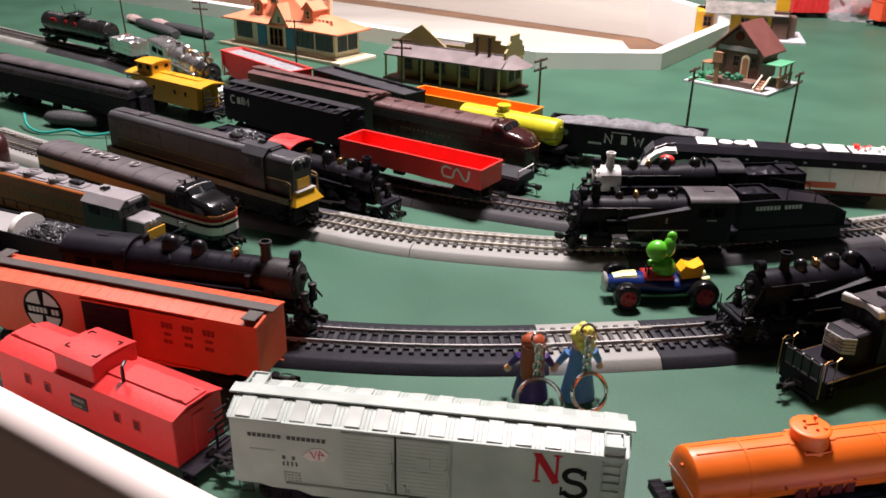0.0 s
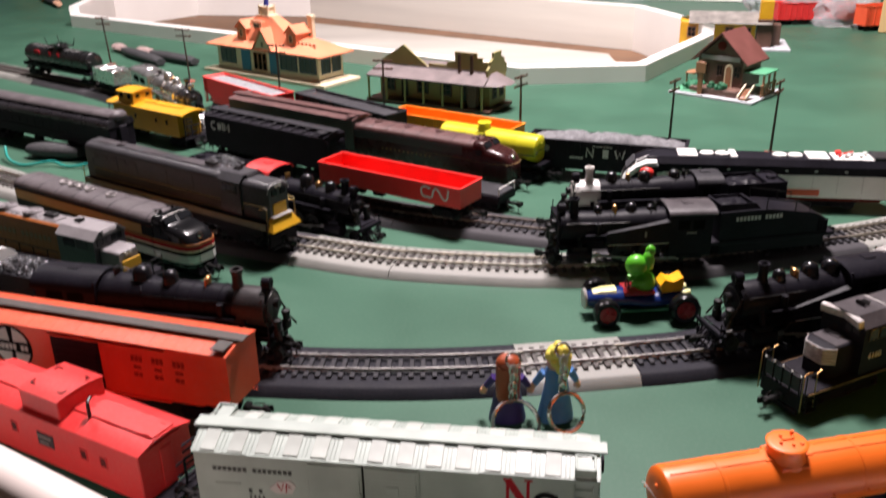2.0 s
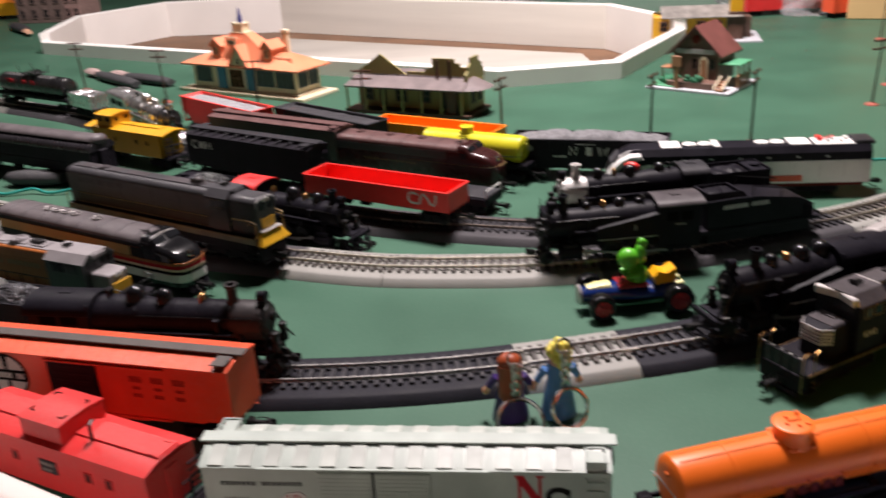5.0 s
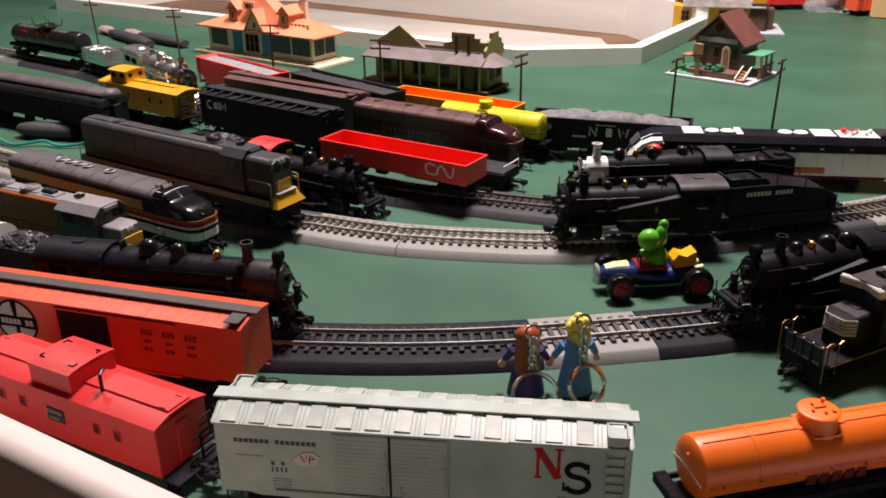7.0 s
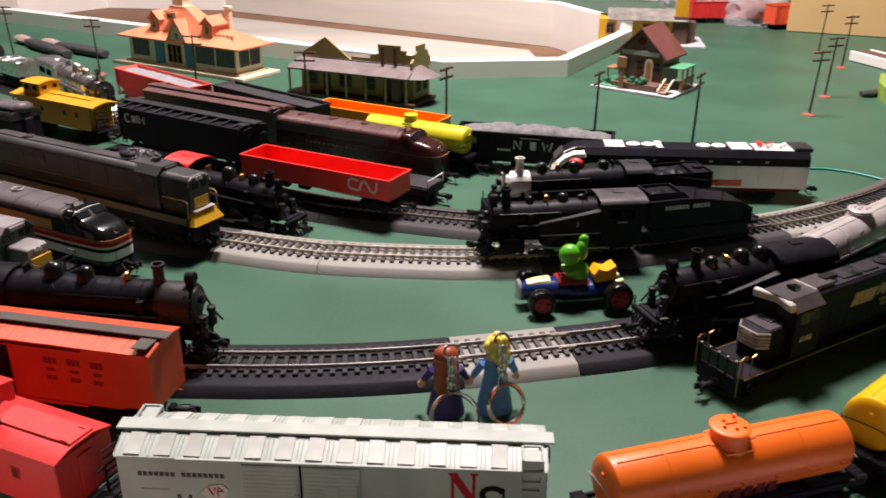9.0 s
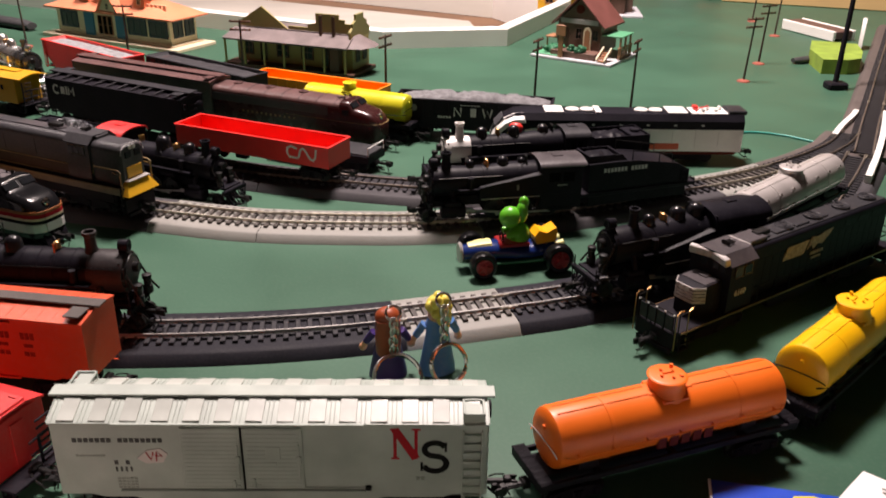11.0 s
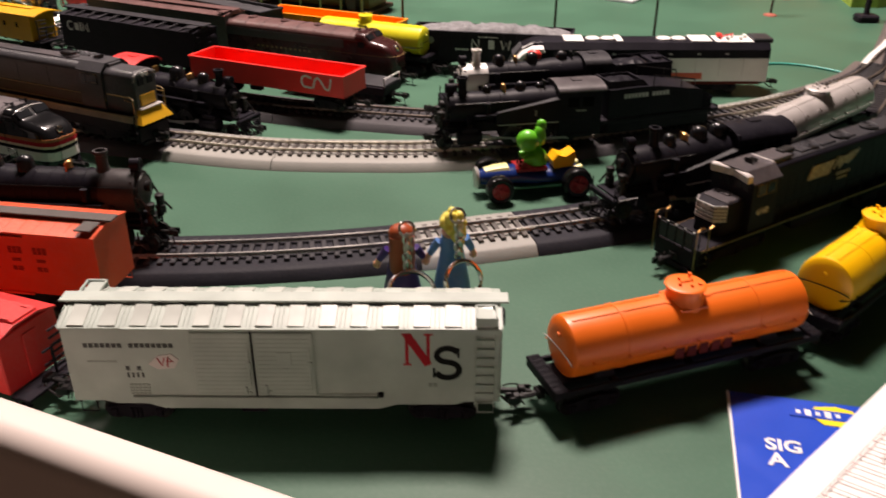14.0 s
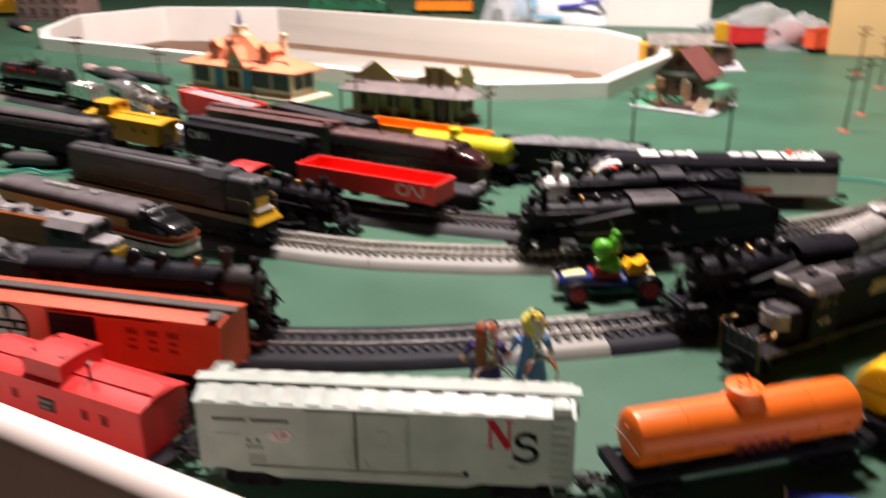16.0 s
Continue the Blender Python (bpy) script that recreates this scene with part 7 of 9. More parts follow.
        lathe(bm, [(0.0, -0.004), (0.0022, -0.0038), (0.0022, 0.0038), (0.0, 0.004)], 12, at(front - 0.028, s * (boiler + 0.001), zc + 0.002))
        part("air_compressor", bm, paint, root)
        bm = bag()
        wire(bm, [(cx1, s * (boiler * 0.92), zc + boiler * 0.48), (front - 0.004, s * (boiler * 0.92), zc + boiler * 0.48)], 0.0005, 5)
        for k in range(5):
            px = cx1 + (front - cx1) * (k + 0.5) / 5
            rod(bm, (px, s * boiler * 0.85, zc + boiler * 0.44), (px, s * boiler * 0.96, zc + boiler * 0.50), 0.0005, n=5)
        part("handrail", bm, IRON, root)
        bm = bag()
        wire(bm, [(domes[-1][0], s * 0.004, zc + boiler + 0.001), (domes[-1][0] + 0.004, s * boiler * 0.8, zc + boiler * 0.7), (domes[-1][0] + 0.006, s * (boiler + 0.0012), zc - 0.002), (domes[-1][0] + 0.018, s * (boiler + 0.0014), zc - 0.004)], 0.0008, 6)
        part("sand_pipe", bm, paint, root)
        bm = bag()
        wire(bm, [(front - 0.014, s * boiler * 0.9, zc - boiler * 0.4), (front - 0.014, s * 0.0130, zc - boiler * 0.9), (front - 0.014, s * 0.0132, 0.0150)], 0.0020, 8)
        part("steam_pipe", bm, paint, root)
        if skirt:
            bm = bag()
            y0, y1 = sorted((s * 0.0095, s * 0.0168))
            cutout(bm, [(cx1, 0.0190), (front - 0.034, 0.0190), (front - 0.034, 0.0285), (cx1, 0.0368)], y0, y1)
            part("side_tank", bm, paint, root)
            # thin grey sheet over the black tank paints its top as lit
            bm = bag()
            loft(bm, [[(cx1, s * 0.0098, 0.0369), (cx1, s * 0.0166, 0.0369), (cx1, s * 0.0166, 0.0373), (cx1, s * 0.0098, 0.0373)], [(front - 0.035, s * 0.0098, 0.0286), (front - 0.035, s * 0.0166, 0.0286), (front - 0.035, s * 0.0166, 0.0290), (front - 0.035, s * 0.0098, 0.0290)]])
            bmesh.ops.recalc_face_normals(bm, faces=bm.faces)
            part("tank_top", bm, ROOFGREY, root, "sloping tank top, its lit look put into lighter grey")
            bm = bag()
            block(bm, (cx1 + front - 0.034) / 2, s * 0.0169, 0.0196, front - 0.036 - cx1, 0.0006, 0.0006, 0.0001)
            part("pin_line", bm, INKWHITE, root, "thin white line")
        # cylinders and rods
        bm = bag()
        lathe(bm, [(0.0, -0.0095), (0.0045, -0.0093), (0.0054, -0.0085), (0.0054, 0.0085), (0.0045, 0.0093), (0.0, 0.0095)], 18, at(front - 0.014, s * 0.0132, 0.0105, ALONG))
        block(bm, front - 0.014, s * 0.0125, 0.0155, 0.013, 0.0075, 0.0060, 0.0010)
        part("cylinder", bm, paint, root)
        half = base / 2
        bm = bag()
        bar(bm, (-half, s * 0.0128, driver_r - 0.003), (half, s * 0.0128, driver_r - 0.003), 0.0010, 0.0018)
        bar(bm, (half * 0.2, s * 0.0138, driver_r - 0.003), (front - 0.024, s * 0.0138, 0.0105), 0.0010, 0.0016)
        bar(bm, (front - 0.030, s * 0.0135, 0.0105), (front - 0.022, s * 0.0135, 0.0105), 0.0022, 0.0030)
        for k in range(drivers):
            px = -half + base * k / (drivers - 1)
            rod(bm, (px, s * 0.0118, driver_r - 0.003), (px, s * 0.0136, driver_r - 0.003), 0.0013, n=8)
        part("side_rod", bm, STEELRAIL, root, "dull steel side rod")

    def build_driver(bm):
        R_ = driver_r
        lathe(bm, [(0.0, -0.0018), (R_ * 0.2, -0.0018), (R_ * 0.24, -0.0004), (R_ * 0.5, -0.0007), (R_ * 0.82, -0.0003), (R_ * 0.87, -0.0014), (R_, -0.0014), (R_, 0.0008), (R_ * 1.08, 0.0010), (R_ * 1.08, 0.0016), (R_ * 0.86, 0.0016), (R_ * 0.82, 0.0006), (R_ * 0.2, 0.0006), (0.0, 0.0010)], 30, ACROSS)
    mesh = shared(f"driver_{driver_r}", build_driver, IRON)
    for k in range(drivers):
        for s in (-1, 1):
            shared_part("driving_wheel", mesh, -base / 2 + base * k / (drivers - 1), s * 0.0086, driver_r, root, 0 if s < 0 else 180)
    wm = shared("wheel_0.0052", build_wheel(0.0052), IRON)
    for k in range(lead):
        for s in (-1, 1):
            shared_part("leading_wheel", wm, front + 0.004 - k * 0.016, s * 0.0082, 0.0052, root, 0 if s < 0 else 180)
    # frame, pilot
    bm = bag()
    block(bm, (front + cx0) / 2, 0, 0.0150, front - cx0, 0.010, 0.0080, 0.0006)
    block(bm, back - 0.004, 0, 0.0200, 0.030, 0.020, 0.012, 0.0010)
    part("frame", bm, paint, root)
    bm = bag()
    fx = front + deck
    block(bm, fx - 0.001, 0, 0.0145, 0.0030, 0.0290, 0.0036, 0.0005)
    block(bm, (front + fx) / 2 - 0.003, 0, 0.0170, 0.018, 0.0200, 0.0014, 0.0003)
    for s in (-1, 1):
        bar(bm, (front - 0.001, s * 0.006, zc - boiler * 0.5), (fx - 0.003, s * 0.008, 0.0165), 0.0009)
        rod(bm, (fx - 0.001, s * 0.0125, 0.0160), (fx - 0.001, s * 0.0125, 0.0230), 0.0005, n=5)
        block(bm, fx - 0.003, s * 0.0125, 0.0070, 0.006, 0.0040, 0.0010, 0.0002)
        bar(bm, (fx - 0.004, s * 0.0140, 0.0145), (fx - 0.004, s * 0.0140, 0.0060), 0.0009)
    pilot = part("pilot", bm, paint, root)
    for k in range(9):
        q = (k - 4) / 4
        bm = bag()
        bar(bm, (fx, q * 0.0130, 0.0130), (fx + 0.007 * (1 - abs(q)) + 0.001, q * 0.0105, 0.0035), 0.0009)
        part("pilot_bar", bm, paint, pilot)
    for s in (-1, 1):
        bm = bag()
        bar(bm, (fx + 0.001, s * 0.0125, 0.0035), (fx + 0.008, 0, 0.0035), 0.0010)
        part("pilot_foot", bm, paint, pilot)
    add_couplers(root, fx, ends=(1,))
    return root


def tender(x, y, z, turn, label, L=0.080, W=0.0310, zt=0.0420, paint=None, load=COAL, slope=False, rim=None, coal=(-0.35,), heaped=True):
    root = thing("tender", x, y, z, turn, label, "train tender", "tenders")
    paint = paint or SMOKE
    h, w, zb = L / 2, W / 2, 0.0140
    bm = bag()
    if slope:
        cutout(bm, [(h, zb), (h, zt), (h * 0.45, zt + 0.0004), (h * 0.05, zt - 0.0004), (-h * 0.30, zt - 0.0030), (-h * 0.74, zb + 0.0165), (-h, zb + 0.0100), (-h, zb)], -w, w)
        loft(bm, [[(h * 0.98, -w * 0.82, zt - 0.001), (h * 0.98, w * 0.82, zt - 0.001), (h * 0.22, w * 0.82, zt - 0.001), (h * 0.22, -w * 0.82, zt - 0.001)], [(h * 0.98, -w * 0.74, zt + 0.0056), (h * 0.98, w * 0.74, zt + 0.0056), (h * 0.34, w * 0.74, zt + 0.0050), (h * 0.34, -w * 0.74, zt + 0.0050)],
                  [(h * 0.94, -w * 0.68, zt + 0.0056), (h * 0.94, w * 0.68, zt + 0.0056), (h * 0.38, w * 0.68, zt + 0.0050), (h * 0.38, -w * 0.68, zt + 0.0050)], [(h * 0.94, -w * 0.68, zt + 0.0020), (h * 0.94, w * 0.68, zt + 0.0020), (h * 0.38, w * 0.68, zt + 0.0020), (h * 0.38, -w * 0.68, zt + 0.0020)]])
    else:
        loft(bm, [[(-h, -w, zb), (h, -w, zb), (h, w, zb), (-h, w, zb)], [(-h, -w, zt - 0.004), (h, -w, zt - 0.004), (h, w, zt - 0.004), (-h, w, zt - 0.004)],
                  [(-h, -w, zt), (h, -w, zt), (h, w, zt), (-h, w, zt)], [(-h + 0.001, -w + 0.001, zt), (h - 0.001, -w + 0.001, zt), (h - 0.001, w - 0.001, zt), (-h + 0.001, w - 0.001, zt)],
                  [(-h + 0.001, -w + 0.001, zt - 0.005), (h - 0.001, -w + 0.001, zt - 0.005), (h - 0.001, w - 0.001, zt - 0.005), (-h + 0.001, w - 0.001, zt - 0.005)]])
    part("body", bm, paint, root)
    bm = bag()
    if slope:
        lumps(bm, h * 0.39, h * 0.93, -w * 0.66, w * 0.66, zt + 0.0018, 0.0040, 16, 8, 5)
    else:
        lumps(bm, coal[0] * h, h - 0.002, -w + 0.0015, w - 0.0015, zt - 0.0055, 0.0080, 24, 12, 9)
        if heaped:
            nuggets(bm, coal[0] * h + 0.002, h - 0.004, -w + 0.003, w - 0.003, zt - 0.0040, 0.0080, 420, 0.0026, 4)
    part("coal_load" if heaped else "deck_cover", bm, load, root, "heap of glinting coal" if heaped else "", angle=60)
    if not slope:
        bm = bag()
        block(bm, (coal[0] - 1) / 2 * h, 0, zt - 0.0025, h * (1 + coal[0]) - 0.003, W - 0.003, 0.0030, 0.0006)
        lathe(bm, [(0.0045, 0), (0.0045, 0.0018), (0.0040, 0.0024), (0, 0.0026)], 16, at(-h * 0.72, 0, zt - 0.001))
        part("water_deck", bm, LIGHTGREY if rim else paint, root)
        if rim:
            bm = bag()
            extrude(bm, [(w * 0.98 * math.cos(math.pi * k / 12), zt - 0.004 + 0.0125 * math.sin(math.pi * k / 12)) for k in range(13)], coal[0] * h - 0.005, coal[0] * h)
            part("coal_board", bm, rim, root, "pale curved coal board")
    else:
        bm = bag()
        for s in (-1, 1):
            wire(bm, [(h * 0.16, s * w * 0.9, zt - 0.001), (h * 0.16, s * w * 0.9, zt + 0.0085), (-h * 0.64, s * w * 0.9, zt + 0.0015), (-h * 0.66, s * w * 0.9, zb + 0.016)], 0.0006, 5)
            rod(bm, (-h * 0.38, s * w * 0.9, zt - 0.006), (-h * 0.38, s * w * 0.9, zt + 0.0044), 0.0005, n=5)
        part("handrail", bm, IRON, root)
    bm = bag()
    block(bm, 0, 0, zb - 0.002, L + 0.004, 0.020, 0.0040, 0.0005)
    if slope:
        block(bm, 0, 0, zb - 0.0022, L + 0.014, W + 0.003, 0.0034, 0.0005)
        block(bm, 0, 0, zb - 0.0078, L * 0.99, W - 0.001, 0.0100, 0.0008)
    part("underframe", bm, BLACK, root)
    for s in (-1, 1):
        add_truck(root, s * (h - 0.018), base=0.018)
        add_ladder(root, -h + 0.004, s * w, zb, zt - 0.006 if not slope else zb + 0.011, s, paint, rungs=4)
        if not slope:
            bm = bag()
            block(bm, 0, s * w, zb + 0.006, L - 0.004, 0.0006, 0.0010, 0.0002)
            part("side_seam", bm, paint, root)
    add_couplers(root, h + 0.002, ends=(-1,))
    return root


# engine and tender on the front track
steam_loco(-0.1990, 0.5570, RT, -6.5, "black steam locomotive with tall domes and brass details", front=0.0915, back=-0.026, boiler=0.0125, zc=0.0345, deck=0.0035, drivers=4, base=0.054, driver_r=0.0095, cab_len=0.040, cab_high=0.0500, domes=((0.024, 0.0052), (0.004, 0.0062)), stack_back=0.021, roof_curve=0.0095, cab_roof=SMOKE, bell_at=0.0500, smokebox=GRAPHITE)
tender(-0.3230, 0.5940, RT, -17.0, "black coal tender with pale curved board behind the coal", L=0.104, zt=0.0400, rim=WHITE, coal=(0.14,))
# the engine facing it on the same track
steam_loco(0.2385, 0.6060, RT, 201.5, "small black steam locomotive with large dark cab roof", front=0.060, back=-0.018, boiler=0.0118, zc=0.0310, drivers=3, base=0.036, cab_len=0.040, cab_high=0.0480, domes=((0.0290, 0.0042), (0.0065, 0.0056), (-0.0085, 0.0058)), skirt=True, cab_roof=SMOKE, stack=(0.0036, 0.0120), stack_back=0.019, roof_curve=0.0090)
# engine with slope-backed tender on the middle track
US = steam_loco(0.1435, 0.7190, RT, 189.0, "black switching steam locomotive with wide side skirts", front=0.070, back=-0.016, boiler=0.0112, zc=0.0300, drivers=3, base=0.042, cab_len=0.030, cab_high=0.0455, domes=((0.0404, 0.0034), (0.0143, 0.0046), (-0.0006, 0.0034)), skirt=True, cab_roof=ROOFSHEEN, roof_curve=0.0040, deck=0.0040)
for s in (-1, 1):
    bm = bag()
    block(bm, -0.0295, s * 0.0148, 0.0140, 0.0330, 0.0012, 0.0130, 0.0003)
    block(bm, -0.0295, s * 0.0152, 0.0078, 0.0200, 0.0020, 0.0030, 0.0003)
    part("cab_skirt", bm, SMOKE, US, "black plate under the cab")
bm = bag()
block(bm, 0.0060, 0.0169, 0.0275, 0.0016, 0.0006, 0.0044, 0.0001)
part("emblem", bm, INKGREY, US, "small pale oval mark")
bm = bag()
block(bm, -0.0300, 0.0153, 0.0270, 0.0080, 0.0006, 0.0014, 0.0001)
part("lettering", bm, INKGREY, US)
UT = tender(0.2400, 0.7545, RT, 197.0, "black slope-backed tender with white lettering", L=0.093, zt=0.0368, slope=True, load=SMOKE)
bm = bag()
word(bm, -0.006, 0.0290, "##### #######", 0.0022, 0.0034, 0.0009, 0.0155, 1)
part("lettering", bm, INKWHITE, UT, "white lettering bars")
# engine with the silver smokebox behind it
steam_loco(0.1580, 0.7920, RT, 190.0, "black steam locomotive with silver smokebox front", front=0.072, back=-0.034, boiler=0.0112, zc=0.0320, drivers=3, base=0.042, smokebox=SILVER, cab_len=0.016, cab_high=0.0465, domes=((0.040, 0.0050), (0.012, 0.0052), (-0.014, 0.0050)), cab_roof=CHARCOAL, stack_back=0.013)
tender(0.2380, 0.8070, RT, 193.0, "low flat-topped black tender", L=0.052, zt=0.0400, load=SMOKE, heaped=False)
bm = bag()
lathe(bm, [(0.0, -0.0078), (0.0030, -0.0070), (0.0052, -0.0040), (0.0056, 0.0), (0.0050, 0.0042), (0.0028, 0.0068), (0.0, 0.0075)], 18, at(0.1490, 0.7955, 0.0572, Matrix.Rotation(radians(-22), 4, "Z") @ Matrix.Scale(0.82, 4) @ ALONG))
tagged(part("toy_ball", bm, CNRED, angle=80), "small red plastic knob lying on the steam engine", "toy part")
# small engine with a red cab roof
steam_loco(-0.1550, 0.8000, 0, -28.5, "small black steam locomotive with bright red cab roof", front=0.062, back=-0.030, boiler=0.0105, zc=0.0300, drivers=3, base=0.036, cab_len=0.024, cab_high=0.0520, cab_roof=CABRED, small=True)
tender(-0.2540, 0.8540, 0, -28.5, "black tender heaped with glinting coal", L=0.064, zt=0.0440)
# silver engine behind the tank car
steam_loco(-0.4270, 1.1540, RT, -48.0, "polished silver steam locomotive with dark steel smokebox", front=0.085, back=-0.040, boiler=0.0130, zc=0.0340, drivers=4, base=0.056, paint=POLISH, smokebox=GUNMETAL, cab_len=0.066, cab_high=0.0485, cab_roof=POLISH, roof_curve=0.0040)
tender(-0.5700, 1.2890, RT, -38.0, "polished silver tender coupled to the silver engine", L=0.064, zt=0.0330, paint=POLISH, load=POLISH, heaped=False)


# ---- toys on the table ----
def ball(bm, cx, cy, cz, rx, ry=None, rz=None, n=16, k=9, m=None):
    """A rounded lump."""
    ry, rz = ry or rx, rz or rx
    rings = []
    for i in range(k + 1):
        a = math.pi * (0.02 + 0.96 * i / k) - math.pi / 2
        pts = [Vector((cx + rx * math.cos(a) * math.cos(b), cy + ry * math.cos(a) * math.sin(b), cz + rz * math.sin(a))) for b in (2 * math.pi * j / n for j in range(n))]
        rings.append(ring(bm, [m @ p for p in pts] if m else pts))
    skin(bm, rings)


KARTBLUE = shade("royal_blue_plastic", (0.009, 0.026, 0.135), 0.2, var=0.05, bump=0.0)
KARTYELLOW = shade("yellow_orange_plastic", (0.88, 0.42, 0.01), 0.35, var=0.05, bump=0.0)
TYRE = shade("black_rubber", (0.006, 0.006, 0.0065), 0.2, var=0.2, spec=0.3, bump=0.02)
HUBRED = shade("dark_red_hub", (0.28, 0.012, 0.014), 0.3, var=0.1, bump=0.0)
TOYGREEN = shade("bright_green_plastic", (0.10, 0.46, 0.022), 0.35, var=0.05, bump=0.0)
PALETOP = shade("pale_yellow_sticker", (0.80, 0.76, 0.30), 0.4, var=0.1)


def toy_kart(x, y, turn):
    root = thing("toy_car", x, y, 0, turn, "blue toy racing car with black wheels and yellow tail", "toy car")
    bm = bag()
    rows = [(-0.040, 0.0045, 0.0095, 0.0150), (-0.037, 0.0072, 0.0075, 0.0178), (-0.026, 0.0086, 0.0065, 0.0198), (-0.012, 0.0100, 0.0060, 0.0200), (0.000, 0.0112, 0.0060, 0.0170), (0.012, 0.0112, 0.0060, 0.0170), (0.022, 0.0100, 0.0065, 0.0190), (0.031, 0.0075, 0.0085, 0.0180), (0.035, 0.0040, 0.0105, 0.0150)]
    loft(bm, [[(px, w * math.cos(a), (lo + hi) / 2 + (hi - lo) / 2 * math.sin(a)) for a in (2 * math.pi * k / 14 for k in range(14))] for px, w, lo, hi in rows])
    part("body", bm, KARTBLUE, root, angle=60)
    bm = bag()
    lathe(bm, [(0.0070, 0), (0.0078, 0.0010), (0.0066, 0.0022), (0.0, 0.0024)], 18, at(-0.0388, 0, 0.0127, Matrix.Rotation(-math.pi / 2, 4, "Y")))
    part("grille", bm, SATIN, root, "silver front grille")
    bm = bag()
    loft(bm, [[(px, s * w, z) for s, z in ((-1, zz - 0.003), (-0.75, zz - 0.0005), (0, zz + 0.0008), (0.75, zz - 0.0005), (1, zz - 0.003), (0, zz - 0.004))] for px, w, zz in ((-0.0345, 0.0046, 0.0186), (-0.027, 0.0058, 0.0202), (-0.018, 0.0062, 0.0207))])
    part("bonnet_panel", bm, PALETOP, root, "pale yellow panel on the bonnet")
    bm = bag()
    for s in (-1, 1):
        bar(bm, (-0.022, s * 0.0115, 0.0072), (0.020, s * 0.0115, 0.0072), 0.0024, 0.0016)
    block(bm, 0, 0, 0.0062, 0.040, 0.020, 0.0014)
    part("floor_pan", bm, LEAF, root, "green side sills")
    bm = bag()
    block(bm, -0.002, 0, 0.0184, 0.022, 0.0170, 0.0030, 0.0010)
    part("cockpit_trim", bm, HUBRED, root, "dark red cockpit trim")
    bm = bag()
    cutout(bm, [(0.0150, 0.0170), (0.0130, 0.0230), (0.0165, 0.0275), (0.0195, 0.0262), (0.0225, 0.0255), (0.0290, 0.0290), (0.0300, 0.0250), (0.0290, 0.0185)], -0.0062, 0.0062)
    part("tail_fin", bm, KARTYELLOW, root, "bright yellow tail")
    bm = bag()
    for s in (-1, 1):
        rod(bm, (0.029, s * 0.005, 0.0150), (0.0355, s * 0.005, 0.0165), 0.0024, n=12)
    part("exhaust", bm, PALETOP, root)
    for fx, r, wy in ((-0.0275, 0.0098, 0.0180), (0.0275, 0.0108, 0.0185)):
        bm = bag()
        rod(bm, (fx, -wy, r), (fx, wy, r), 0.0013, n=8)
        part("axle", bm, IRON, root)
        for s in (-1, 1):
            bm = bag()
            lathe(bm, [(r * 0.62, -0.0040), (r * 0.80, -0.0046), (r * 0.95, -0.0036), (r, -0.0018), (r, 0.0018), (r * 0.95, 0.0036), (r * 0.80, 0.0046), (r * 0.62, 0.0040)], 28, at(fx, s * wy, r, ACROSS))
            wh = part("wheel", bm, TYRE, root, "glossy black tyre")
            bm = bag()
            lathe(bm, [(r * 0.62, -0.0036), (r * 0.60, -0.0046), (r * 0.50, -0.0048), (r * 0.46, -0.0043), (r * 0.25, -0.0043), (r * 0.2, -0.0054), (0, -0.0056)], 20, at(fx, s * wy, r, ACROSS if s < 0 else Matrix.Rotation(math.pi / 2, 4, "X")))
            for k in range(5):
                a = 2 * math.pi * k / 5
                bar(bm, (fx + r * 0.15 * math.cos(a), s * (wy + 0.0048), r + r * 0.15 * math.sin(a)), (fx + r * 0.56 * math.cos(a), s * (wy + 0.0047), r + r * 0.56 * math.sin(a)), 0.0014, 0.0016)
            part("hub", bm, HUBRED, wh, "dark red spoked hub")
    bm = bag()
    ring_pts = [(-0.0095, 0.0040 * math.cos(a), 0.0222 + 0.0034 * math.sin(a)) for a in (2 * math.pi * k / 16 for k in range(17))]
    wire(bm, ring_pts, 0.0007, 6)
    part("steering_wheel", bm, TYRE, root)
    return root


toy_kart(0.1315, 0.6460, 10.0)


def toy_driver(x, y, z, turn):
    bm = bag()
    ball(bm, 0.002, 0, 0.0050, 0.0062, 0.0060, 0.0078)
    ball(bm, -0.0038, 0, 0.0168, 0.0066, 0.0062, 0.0064)
    ball(bm, 0.0030, 0, 0.0192, 0.0036, 0.0042, 0.0064)
    ball(bm, 0.0042, 0.0010, 0.0250, 0.0030, 0.0028, 0.0036)
    for s in (-1, 1):
        rod(bm, (0.000, s * 0.0050, 0.0085), (-0.0070, s * 0.0040, 0.0070), 0.0018, 0.0020, n=10)
    ob = part("toy_figure", bm, TOYGREEN, angle=80)
    ob.matrix_basis = pose(x, y, z, 0, 0, turn) @ Matrix.Scale(1.22, 4)
    tagged(ob, "plain bright green toy driver seated in the blue car", "toy figure")
    return ob


toy_driver(0.1325, 0.6465, 0.0165, 10.0)

HAIRRED = shade("red_brown_hair_plastic", (0.34, 0.065, 0.02), 0.4, var=0.12)
HAIRYELLOW = shade("light_yellow_hair_plastic", (0.84, 0.72, 0.13), 0.4, var=0.08)


